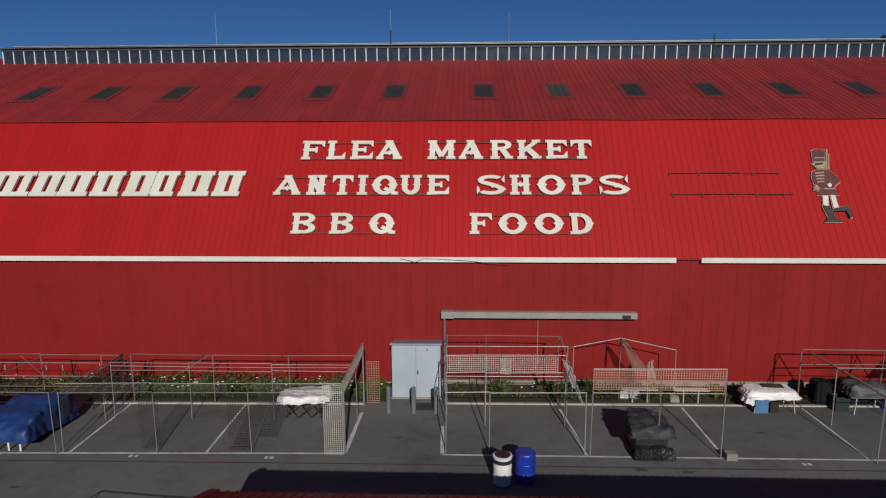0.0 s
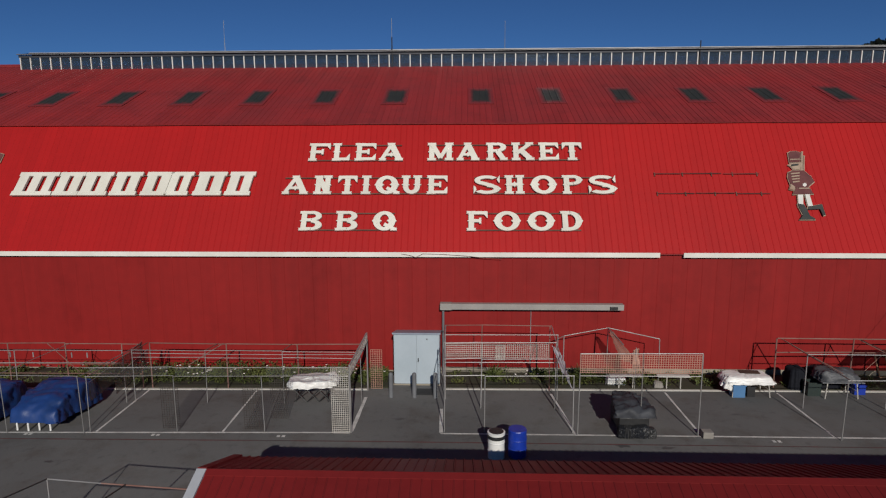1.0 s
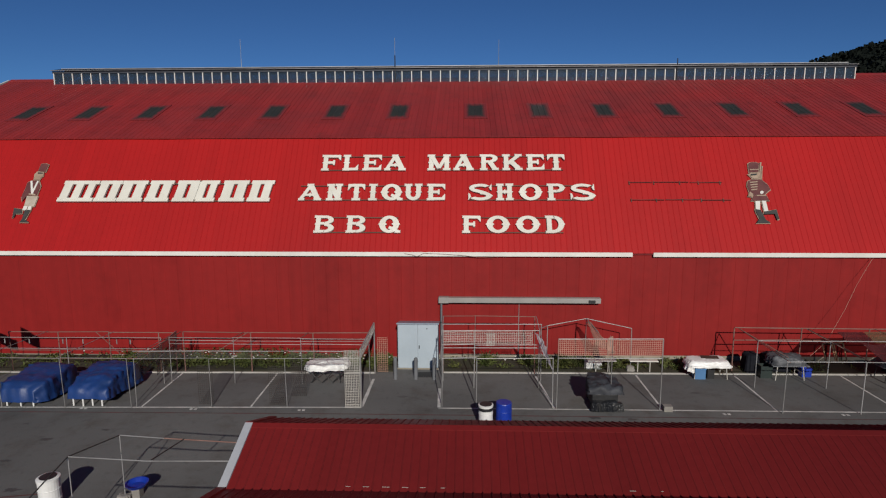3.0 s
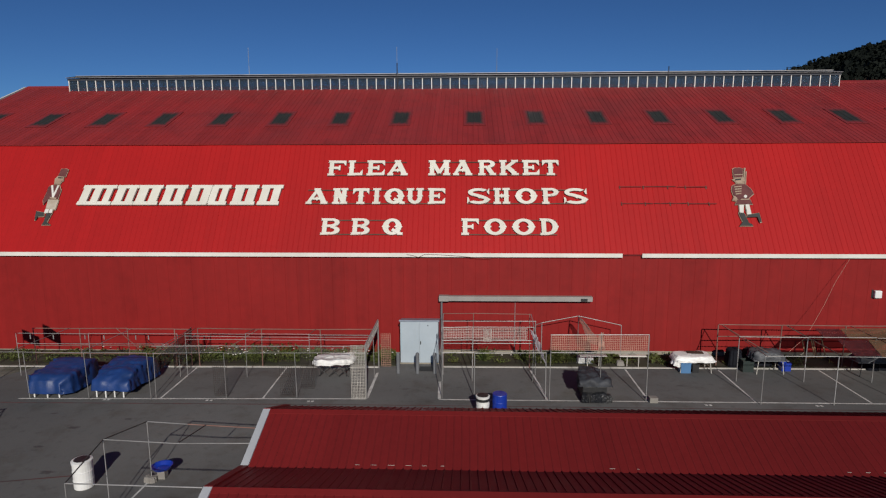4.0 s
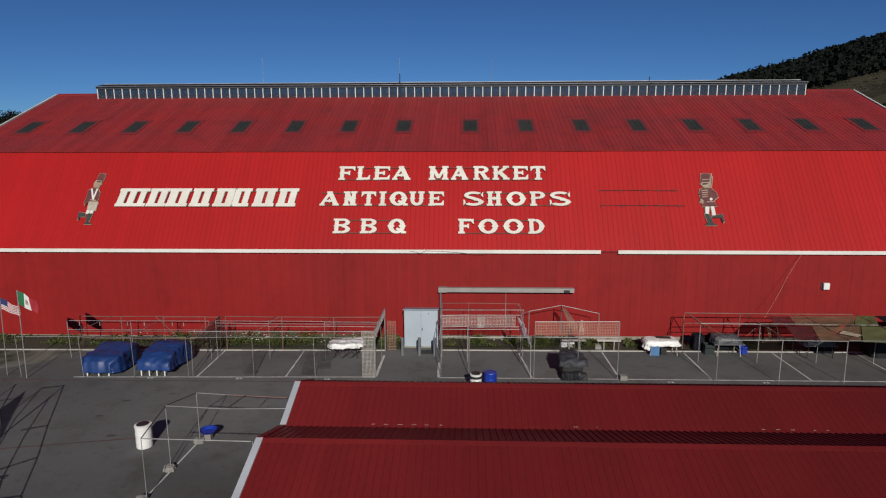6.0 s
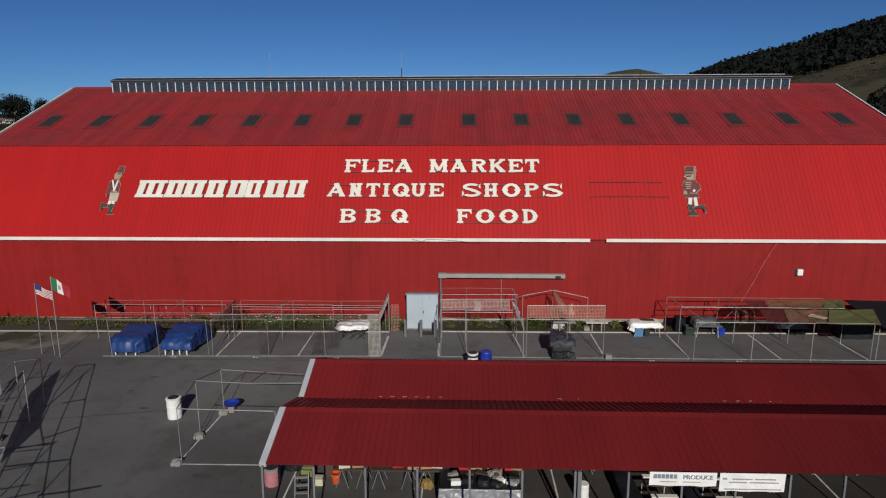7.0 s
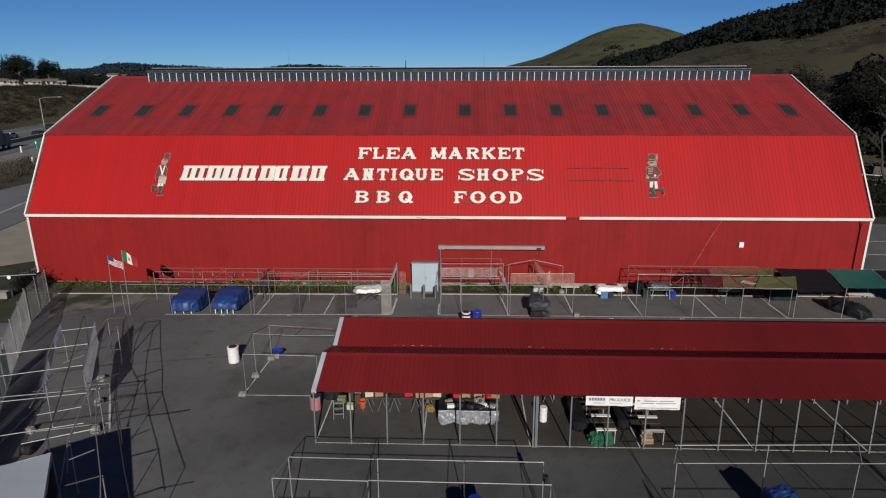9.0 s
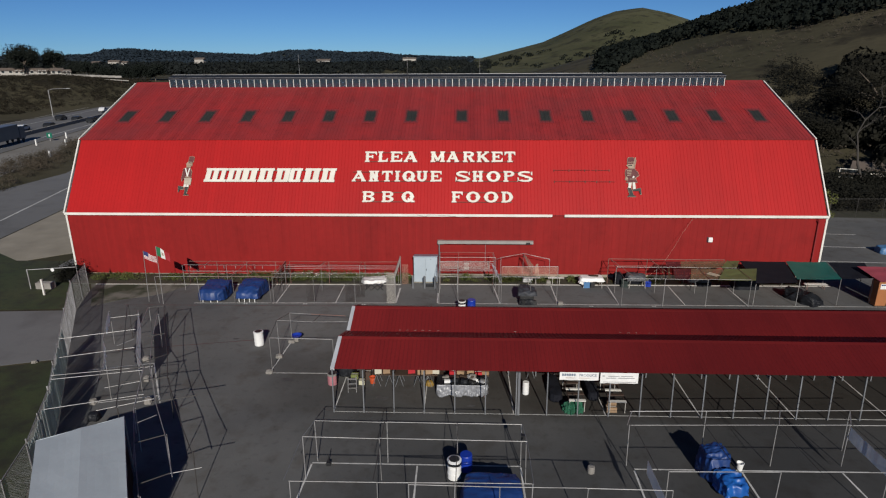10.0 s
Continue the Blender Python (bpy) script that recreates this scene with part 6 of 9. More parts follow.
def lofted(stations, seed, wrinkle=0.05):
    """A tarp pulled over goods: stations of y, half width, top height, hem height from front to back, with creases."""
    off = Vector((seed * 1.7, seed * 0.9, seed * 2.3))
    bm = bmesh.new()
    n = 30
    ys = [q[0] for q in stations]
    rows = []
    m = 34
    for j in range(m + 1):
        y = ys[0] + (ys[-1] - ys[0]) * j / m
        hw, top, hem = (interp([(q[0], q[k]) for q in stations], y) for k in (1, 2, 3))
        row = []
        for i in range(n + 1):
            u = 2 * i / n - 1
            au = abs(u)
            if au < 0.55:
                x, z = hw * 0.92 * u / 0.55, top * (1 - 0.06 * (au / 0.55) ** 2)
            else:
                f = (au - 0.55) / 0.45
                x, z = math.copysign(hw * (0.92 + 0.10 * f), u), top * 0.94 * (1 - f) + hem * f
            p = Vector((x, y, z))
            c = 0.55 * noise.noise(p * 1.3 + off) + 0.8 * (0.6 - 2.2 * abs(noise.noise(p * 2.9 + off))) + 0.45 * (0.6 - 2.2 * abs(noise.noise(p * 6.5 + off)))
            p += Vector((math.copysign(1, u) * (au > 0.5), 0, 0.9 * (au < 0.62))) * wrinkle * c
            p.y += wrinkle * noise.noise(p * 3.3 - off)
            row.append(bm.verts.new(p))
        rows.append(row)
    for a, b in zip(rows, rows[1:]):
        for i in range(n):
            bm.faces.new((a[i], a[i + 1], b[i + 1], b[i]))
    for row, hem in ((rows[0], stations[0][3]), (rows[-1], stations[-1][3])):
        low = [bm.verts.new((v.co.x, v.co.y + 0.02 * noise.noise(v.co * 5), min(v.co.z, hem + 0.03 * noise.noise(v.co * 4)))) for v in row]
        for i in range(n):
            bm.faces.new((row[i], row[i + 1], low[i + 1], low[i]))
    return bm


def tarp_stall(x, y, stations, seed, material, label, legs=(), turn=0.0, wrinkle=0.05, deep=1.0, hem=1.0):
    th = thing("covered_stall", (x, y, 0.02), label, "tarp", turn=turn)
    stations = [(q[0] * deep, q[1], q[2], q[3] * hem) for q in stations]
    part("cover", lofted(stations, seed, wrinkle), material, th, smooth=True)
    for lx, ly, lz in legs:
        tube("leg", (lx, ly, 0), (lx, ly, lz), 0.03, WHITE_PLASTIC, th)
    hw, d = max(q[1] for q in stations), stations[-1][0]
    part("table_board", box(-0.8 * hw, stations[0][0] + 0.25, 0.42, 0.8 * hw, d - 0.2, 0.47), WOOD, th)
    return th


tarp_stall(-17.80, 16.26, [(0.0, 0.70, 0.72, 0.30), (0.30, 0.95, 0.95, 0.22), (0.9, 1.0, 1.02, 0.20), (1.3, 0.98, 1.0, 0.15), (2.3, 0.95, 1.1, 0.12), (2.8, 0.9, 1.0, 0.12), (3.0, 0.8, 0.7, 0.15)], 21, BLUE_TARP, "bulky market stall tied under a blue tarp", [(-0.6, 0.12, 0.5), (0.0, 0.08, 0.5), (0.5, 0.1, 0.5), (-0.6, 2.1, 0.5), (0.6, 2.1, 0.5)], wrinkle=0.075, deep=0.84, hem=0.65)
tarp_stall(-15.10, 16.36, [(0.0, 0.80, 0.55, 0.38), (0.12, 0.86, 0.74, 0.36), (0.75, 0.82, 1.04, 0.30), (1.5, 0.85, 1.08, 0.25), (1.7, 0.86, 1.16, 0.2), (2.6, 0.9, 1.16, 0.15), (3.0, 0.9, 0.9, 0.15)], 34, BLUE_TARP, "market stall on white legs under a creased blue tarp", [(-0.62, 0.1, 0.6), (-0.2, 0.06, 0.5), (0.15, 0.12, 0.42), (0.55, 0.1, 0.5), (-0.6, 2.1, 0.5), (0.6, 2.1, 0.5)], wrinkle=0.07, deep=0.84, hem=0.8)
cart = thing("covered_cart", (5.45, 16.55, 0.02), "wheeled cart under a creased black plastic sheet", "covered cart")
part("cover", lofted([(0.0, 0.64, 0.80, 0.66), (0.10, 0.68, 0.94, 0.60), (0.6, 0.62, 1.02, 0.60), (1.1, 0.52, 1.05, 0.55), (1.5, 0.42, 1.0, 0.5), (1.6, 0.34, 0.8, 0.55)], 8, 0.085), SHEEN_TARP, cart, "creased grey-black plastic sheet", smooth=True)
part("tray", box(-0.50, 0.12, 0.12, 0.50, 1.35, 0.62, 0.03), BLACK, cart)
for i, (x, y) in enumerate(((-0.45, 0.2), (0.45, 0.2), (-0.45, 1.25), (0.45, 1.25))):
    w = part("wheel", lathe([(0.05, -0.04), (0.13, -0.04), (0.15, -0.02), (0.15, 0.02), (0.13, 0.04), (0.05, 0.04)], 14), RUBBER, cart)
    w.matrix_basis = pose(x, y, 0.15, 0, 90, 0)
for i in range(5):
    part("sack", draped(0.3 + 0.05 * i, 0.3, 0.35, 50 + i, lift=0.0), [BLACK_TARP, BLACK, BLACK_TARP][i % 3], cart).matrix_basis = pose(-0.42 + 0.21 * i, -0.02, 0.03)


def folding_table(x, y, w, d, h, label, mat_=WHITE_PLASTIC, turn=0.0, leg=DULL_STEEL):
    t = thing("folding_table", (x, y, 0.02), label, "table", turn=turn)
    part("tabletop", box(-w / 2, -d / 2, h - 0.04, w / 2, d / 2, h, 0.01), mat_, t)
    for sx in (-1, 1):
        for sy in (-1, 1):
            tube("leg", (sx * (w / 2 - 0.18), sy * (d / 2 - 0.06), 0), (sx * (w / 2 - 0.25), sy * (d / 2 - 0.10), h - 0.04), 0.021, leg, t)
        tube("stretcher", (sx * (w / 2 - 0.2), -d / 2 + 0.08, 0.28), (sx * (w / 2 - 0.2), d / 2 - 0.08, 0.28), 0.012, leg, t)
    return t


# white-covered tables near the wall
low_table = folding_table(-6.1, 19.45, 1.6, 0.8, 0.62, "folding table with black legs under a white sheet", leg=BLACK)
for x in (-0.45, 0.05, 0.5):
    for s in (-1, 1):
        tube("brace", (x - 0.24 * s, -0.36, 0.0), (x + 0.24 * s, -0.36, 0.5), 0.022, BLACK, low_table)
ob = part("table_cover", draped(1.9, 1.0, 0.26, 61, lift=0.02, top=0.85, folds=0.09, crinkle=0.035), WHITE_TARP, smooth=True)
ob.matrix_basis = pose(-6.1, 19.47, 0.60, 0, -3, 2)
tagged(ob, "crumpled white plastic sheet over a folding table", "table cover")
folding_table(10.85, 20.35, 1.8, 0.9, 0.62, "folding table under a white sheet by the kerb", leg=LATTICE)
ob = part("table_cover", draped(1.9, 1.0, 0.30, 62, lift=0.04, top=0.75, folds=0.06, sag=0.03, crinkle=0.022), WHITE_TARP, smooth=True)
ob.matrix_basis = pose(10.8, 20.4, 0.52)
tagged(ob, "crumpled white plastic sheet over goods on a table", "table cover")
ob = part("mat", box(-0.38, -0.16, 0, 0.38, 0.16, 0.03, 0.01), DARK_WOOD)
ob.matrix_basis = pose(10.95, 20.5, 0.845, 3, 0, -4)
tagged(ob, "dark brown mat lying on the white sheet", "mat")
ob = part("table_cover", draped(0.42, 0.5, 0.5, 63, lift=0.02, top=0.6), WHITE_TARP, smooth=True)
ob.matrix_basis = pose(10.0, 20.25, 0.30, 0, 18, 0)
tagged(ob, "bunched white plastic sheet hanging beside a table", "plastic sheet")


def open_crate(x, y, w, d, h, material, label, z=0.02, turn=0.0):
    c = thing("crate", (x, y, z), label, "crate", turn=turn)
    part("bottom", box(-w / 2, -d / 2, 0, w / 2, d / 2, 0.02), material, c)
    for a in ((-w / 2, -d / 2, 0.02, w / 2, -d / 2 + 0.02, h), (-w / 2, d / 2 - 0.02, 0.02, w / 2, d / 2, h), (-w / 2, -d / 2 + 0.02, 0.02, -w / 2 + 0.02, d / 2 - 0.02, h), (w / 2 - 0.02, -d / 2 + 0.02, 0.02, w / 2, d / 2 - 0.02, h)):
        part("side", box(*a), material, c)
    bm = bmesh.new()
    for a in ((-w / 2 - 0.02, -d / 2 - 0.02, w / 2 + 0.02, -d / 2 + 0.0), (-w / 2 - 0.02, d / 2, w / 2 + 0.02, d / 2 + 0.02), (-w / 2 - 0.02, -d / 2, -w / 2, d / 2), (w / 2, -d / 2, w / 2 + 0.02, d / 2)):
        add_box(bm, a[0], a[1], h - 0.05, a[2], a[3], h + 0.003)
    part("rim", bm, material, c)
    return c


open_crate(10.38, 20.12, 0.46, 0.36, 0.50, PALE_BLUE, "pale blue plastic storage tub beside a table")
open_crate(10.86, 20.15, 0.30, 0.3, 0.42, BLACK, "black plastic crate beside a pale blue tub")
open_crate(13.35, 20.35, 0.5, 0.4, 0.55, mat("dark_green_plastic", (0.02, 0.032, 0.027), (0.014, 0.022, 0.02), rough=0.5), "dark green plastic bin beside a table")
open_crate(15.2, 20.5, 0.42, 0.36, 0.4, BLUE_PLASTIC, "blue plastic tub under a stall table")
folding_table(14.25, 20.3, 1.6, 0.9, 0.68, "grey folding table loaded with covered goods", POST_GREY, leg=LATTICE)
ob = part("goods_cover", draped(1.5, 0.85, 0.36, 71, lift=0.01, top=0.75, sag=0.14, folds=0.09, crinkle=0.04), DIM_SHEET, smooth=True)
ob.matrix_basis = pose(14.2, 20.3, 0.70)
tagged(ob, "grey sheet over goods heaped on a table", "covered goods")
folding_table(18.9, 20.1, 1.7, 0.85, 0.70, "dark folding table under the awning", POST_GREY, leg=BLACK)
ob = part("goods_cover", draped(1.6, 0.8, 0.3, 72, lift=0.01, top=0.75, sag=0.1), DIM_SHEET, smooth=True)
ob.matrix_basis = pose(18.9, 20.1, 0.72)
tagged(ob, "grey sheet over goods under the tan awning", "covered goods")
for i, (x, y, w, d, h) in enumerate(((13.0, 21.0, 0.62, 0.7, 1.45), (14.2, 21.2, 1.3, 0.8, 1.3), (19.6, 20.9, 1.1, 0.8, 0.85))):
    covered("covered_goods", x, y, w, d, 0.62 * h, DARK_CLOTH, 80 + i, "dark sheeted goods heaped against the barn wall", "covered goods", lift=0.02, folds=0.07)
covered("covered_stall", 22.6, 20.4, 1.9, 1.3, 1.1, BLACK_TARP, 77, "goods under a black sheet in the awning's shade", "tarp", lift=0.05)
covered("covered_goods", 25.7, 17.9, 1.3, 2.6, 0.55, BLACK_TARP, 78, "low black plastic heap on the asphalt", "tarp", turn=28, lift=0.0, sag=0.3, folds=0.16, crinkle=0.07)
bench = folding_table(27.85, 20.2, 1.7, 0.4, 0.42, "low white bench under the green awning", WHITE_PAINT)


def leaning_frame(x, y):
    f = thing("wooden_frame", (x, y, 0.07), "old wooden frames leaning on the barn wall", "frame", turn=12)
    for a, b in (((0, 0, 0.2), (0, 0.35, 1.0)), ((0.5, 0, 0.2), (0.5, 0.35, 1.0)), ((0, 0, 0.2), (0.5, 0, 0.2)), ((0, 0.35, 1.0), (0.5, 0.35, 1.0))):
        tube("stile", a, b, 0.03, WOOD, f)


leaning_frame(16.75, 21.55)
leaning_frame(17.3, 21.6)
ob = part("stone", draped(0.35, 0.3, 0.25, 90, lift=0.0, top=0.6), STONE_GREY, smooth=True)
ob.matrix_basis = pose(7.55, 20.85, 0.06)
tagged(ob, "rounded grey stone in the planting strip", "stone")
ob = part("tank", box(0, 0, 0, 0.75, 0.45, 0.32, 0.06), WHITE_PLASTIC)
ob.matrix_basis = pose(5.55, 20.95, 0.06)
tagged(ob, "white plastic tank lying in the planting strip", "tank")
ob = part("concrete_block", box(-0.17, -0.15, 0, 0.17, 0.15, 0.22, 0.02), STONE_GREY)
ob.matrix_basis = pose(7.86, 16.62, 0.02)
tagged(ob, "concrete block holding down a stall post", "block", "post weights")


def drum(x, y, material, label, h=0.88, r=0.29, lid=True, z=0.02, band=True):
    d = thing("drum", (x, y, z), label, "drum")
    part("body", lathe([(r - 0.02, 0), (r, 0.02), (r, 0.30 * h), (r + 0.012, 0.32 * h), (r, 0.34 * h), (r, 0.63 * h), (r + 0.012, 0.65 * h), (r, 0.67 * h), (r, h - 0.03), (r - 0.015, h)], 24), material, d)
    if lid:
        bm = bmesh.new()
        seg = 24
        rings = []
        for rr, zz in ((r + 0.012, h - 0.05), (r + 0.02, h + 0.02), (r - 0.06, h + 0.045), (0.12, h + 0.05), (0.11, h - 0.02), (0.005, h - 0.03)):
            rings.append([bm.verts.new((rr * math.cos(6.2832 * i / seg), rr * math.sin(6.2832 * i / seg), zz)) for i in range(seg)])
        for a, b in zip(rings, rings[1:]):
            for i in range(seg):
                bm.faces.new((a[i], a[(i + 1) % seg], b[(i + 1) % seg], b[i]))
        part("lid", bm, WHITE_PLASTIC if material is WHITE_PLASTIC else STONE_GREY, d, "pale lid with an open middle")
        if band:
            part("band", lathe([(r + 0.004, h - 0.17), (r + 0.016, h - 0.165), (r + 0.016, h - 0.055), (r + 0.004, h - 0.05)], 24), BLACK, d, "black band under the lid")
        part("opening", lathe([(0.004, h + 0.053), (0.21, h + 0.053), (0.23, h + 0.049), (0.23, h + 0.04), (0.004, h + 0.04)], 18), BLACK, d, "dark opening")
    return d


drum(0.73, 15.05, WHITE_PLASTIC, "white-painted steel drum bin with a dark rim", r=0.26, h=0.84)
drum(1.40, 15.2, BLUE_PLASTIC, "bright blue plastic drum bin beside the white one", lid=False, h=0.9)
drum(-11.95, 9.62, WHITE_PLASTIC, "white-painted steel drum bin alone on the asphalt", band=False)
drum(0.55, -2.62, WHITE_PLASTIC, "white-painted steel drum bin by the near stalls")
drum(1.05, -2.1, BLUE_PLASTIC, "blue plastic drum beside a white bin", lid=False, h=0.8, r=0.27)
drum(4.22, 4.25, WHITE_PLASTIC, "small white plastic bin under the market canopy", h=0.72, r=0.17, lid=False)
drum(-6.32, 5.0, PINK, "faded pink plastic drum under the canopy edge", h=0.62, r=0.27, band=False)
drum(6.46, -2.15, STONE_GREY, "small grey bucket on the asphalt", h=0.34, r=0.15, lid=False)

# ---- flags at the end of the west row ----


def flag(x, y, zt, kind, label):
    f = thing("flag", (x, y, 0.02), label, "flag")
    tube("pole", (0, 0, 0), (0.05 if kind else 0.12, 0.05, zt), 0.022, STEEL, f)
    bm = bmesh.new()
    w, h, nx, nz = (0.98, 0.58, 22, 13) if kind == 0 else (1.0, 0.68, 24, 9)
    grid = []
    for off in (0, 0.006):
        g = []
        for j in range(nz + 1):
            g.append([])
            for i in range(nx + 1):
                u, v = i / nx, j / nz
                px = w * u * 0.86
                pz = -h * v - (0.42 if kind == 0 else 0.52) * w * u * (0.75 + 0.25 * u)
                py = 0.10 * math.sin(7 * u + 2 * v) * u + off
                g[-1].append(bm.verts.new((px, py, pz)))
        grid.append(g)
    for g in grid:
        for j in range(nz):
            for i in range(nx):
                fc_ = bm.faces.new((g[j][i], g[j][i + 1], g[j + 1][i + 1], g[j + 1][i]))
                u, v = (i + 0.5) / nx, (j + 0.5) / nz
                if kind == 0:
                    fc_.material_index = 2 if (u < 0.4 and j < 7) else (0 if j % 2 == 0 else 1)
                else:
                    fc_.material_index = 3 if u < 1 / 3 else (1 if u < 2 / 3 else 0)
                    if abs(u - 0.5) < 0.07 and abs(v - 0.5) < 0.2:
                        fc_.material_index = 4
    part("cloth", bm, [FLAG_RED, FLAG_WHITE, FLAG_BLUE, FLAG_GREEN, SIGN_TAN], f).matrix_basis = Matrix.Translation((0.05 if kind else 0.12, 0.06, zt - 0.02))


flag(-22.45, 16.36, 3.95, 0, "small striped red, white and blue flag on a thin pole")
flag(-21.2, 16.0, 4.42, 1, "green, white and red flag on a thin pole")
# ---- loose pipe frame west of the canopy ----
ff = frame_thing("light pipe frame weighted with concrete blocks")
for x, y, z in ((-10.05, 6.15, 2.2), (-10.18, 8.05, 2.42), (-9.98, 10.0, 2.04)):
    tube("post", (x, y, 0.02), (x, y, z), 0.013, STEEL, ff)
for a, b, m in (((-10.05, 6.15, 2.2), (-6.5, 6.1, 2.18), STEEL), ((-10.18, 8.05, 2.42), (-8.1, 8.0, 2.36), STEEL), ((-8.1, 8.0, 2.36), (-5.95, 7.95, 2.42), STEEL), ((-9.98, 10.0, 2.04), (-8.6, 9.85, 2.04), STEEL), ((-8.6, 9.85, 2.04), (-6.4, 9.65, 2.04), DULL_STEEL), ((-10.18, 8.05, 2.42), (-9.98, 10.0, 2.04), DARK_PIPE), ((-10.05, 6.15, 2.2), (-10.18, 8.05, 2.42), DARK_PIPE), ((-6.45, 6.1, 2.18), (-6.45, 6.1, 0.02), STEEL), ((-8.0, 8.0, 2.38), (-8.0, 9.8, 2.05), DARK_PIPE)):
    tube("rail", a, b, 0.017, m, ff)
for x, y in ((-10.22, 6.1), (-10.2, 8.0), (-10.0, 10.0)):
    ob = part("post_weight", draped(0.36, 0.30, 0.16, int(10 * y), lift=0.0, top=0.8, folds=0.02), STONE_GREY)
    ob.matrix_basis = pose(x, y, 0.02)
    tagged(ob, "poured concrete weight at the foot of a pipe", "weight", "post weights")
d = part("basin", lathe([(0.16, 0), (0.26, 0.05), (0.32, 0.14), (0.33, 0.16), (0.30, 0.15), (0.2, 0.06)], 20), BLUE_PLASTIC)
d.matrix_basis = pose(-9.72, 10.2, 0.3)
tagged(d, "blue plastic basin on a small stand", "basin")
st = part("stand", box(-0.12, -0.12, 0, 0.12, 0.12, 0.28, 0.01), STONE_GREY)
st.matrix_basis = pose(-9.72, 10.2, 0.02)
tagged(st, "small concrete stand under a blue basin", "stand")

# ---- twin-gabled market canopy ----
CAN = thing("market_canopy", (-5.70, 0, 0), "long twin-gabled dark red sheet-metal market canopy on grey posts", "canopy")
CY = [2.38, 4.60, 6.72, 8.65, 10.55]
CZ = [2.39, 3.07, 2.39, 3.08, 2.36]
CLEN = 46.0
BARGE = mat("greyed_white_barge_paint", (0.46, 0.47, 0.49), (0.38, 0.39, 0.41), rough=0.6, big=0.9, fine=10, speck=0.15, bump=0.06)


def build_canopy():
    for k in range(4):
        y0, y1, z0, z1 = CY[k], CY[k + 1], CZ[k], CZ[k + 1]
        # barge board at the open end, white on the slopes that face the yard
        n = Vector((0, -(z1 - z0), y1 - y0)).normalized()
        bm = bmesh.new()
        pts = [Vector((-0.06, y0, z0)) + n * 0.06, Vector((-0.06, y1, z1)) + n * 0.06, Vector((-0.06, y1, z1)) - n * 0.10, Vector((-0.06, y0, z0)) - n * 0.10]
        a = [bm.verts.new(p) for p in pts]
        b = [bm.verts.new(p + Vector((0.20, 0, 0))) for p in pts]
        bm.faces.new(a)
        bm.faces.new(b[::-1])
        for i in range(4):
            bm.faces.new((a[i], a[(i + 1) % 4], b[(i + 1) % 4], b[i]))
        part("barge_board", bm, BARGE if k % 2 == 0 else CANOPY_RED, CAN, "white painted barge board" if k % 2 == 0 else "")
        # two purlins under each slope
        for f in (0.12, 0.88):
            y, z = y0 + (y1 - y0) * f, z0 + (z1 - z0) * f - 0.09
            bar("purlin", (0.14, y - 0.03, z - 0.05), (CLEN, y + 0.03, z + 0.05), POST_GREY, CAN)
    x = 0.0
    i = 0
    while x < CLEN:
        fy = 2.22
        beam("post", (x + 0.035, fy, 0.02), (x + 0.035, fy + 0.6 * (CY[0] + 0.06 - fy), 2.36), 0.058, POST_GREY, CAN)
        bar("post", (x - 0.11, 6.12, 0.02), (x - 0.05, 6.18, 2.42), POST_GREY, CAN)
        if i == 6:
            beam("post", (x + 0.16, fy + 0.02, 0.02), (x + 0.16, fy + 0.6 * (CY[0] + 0.06 - fy), 2.36), 0.11, POST_GREY, CAN)
        if i % 2 == 0:
            bar("post", (x, CY[4] - 0.12, 0.02), (x + 0.08, CY[4] - 0.04, 2.3), POST_GREY, CAN)
            bar("tie_beam", (x, CY[0] + 0.0, 2.18), (x + 0.06, CY[4] - 0.05, 2.28), POST_GREY, CAN)
        x += 1.535
        i += 1
    for y, z in ((CY[1], CZ[1]), (CY[3], CZ[3])):
        bm = bmesh.new()
        add_prism(bm, [(-0.14, -0.042), (0, 0.022), (0.14, -0.042), (0.14, -0.022), (0, 0.046), (-0.14, -0.022)], 0.14, CLEN)
        ob = part("ridge_cap", bm, CANOPY_RED, CAN)
        ob.matrix_basis = Matrix(((0, 0, 1, 0), (1, 0, 0, y), (0, 1, 0, z), (0, 0, 0, 1)))
    bar("gutter", (0.14, CY[2] - 0.08, CZ[2] - 0.06), (CLEN, CY[2] + 0.08, CZ[2] - 0.02), DULL_STEEL, CAN)
    # Pale strips added for the glints of water and metal along the valley.
    for x, w in ((2.9, .22), (3.3, .3), (3.75, .34), (4.2, .3), (4.62, .26), (5.1, .2), (9.4, .28), (10.1, .12), (15.3, .2), (15.75, .24), (16.2, .22), (16.9, .14), (17.3, .12)):
        bar("sealant_patch", (x, CY[2] + 0.10, CZ[2] + 0.062), (x + 0.5 * w, CY[2] + 0.112, CZ[2] + 0.068), LATTICE, CAN)


build_canopy()

# ---- what stands under the canopy ----


def goods_box(x, y, z, w, d, h, material, label, turn=0.0, name="box"):
    b = thing(name, (x, y, z), label, "box", turn=turn)
    part("carton", box(-w / 2, -d / 2, 0, w / 2, d / 2, h, 0.008), material, b)
    part("flap", box(-w / 2 + 0.01, -0.03, h, w / 2 - 0.01, 0.03, h + 0.004), LATTICE, b, "tape")
    return b


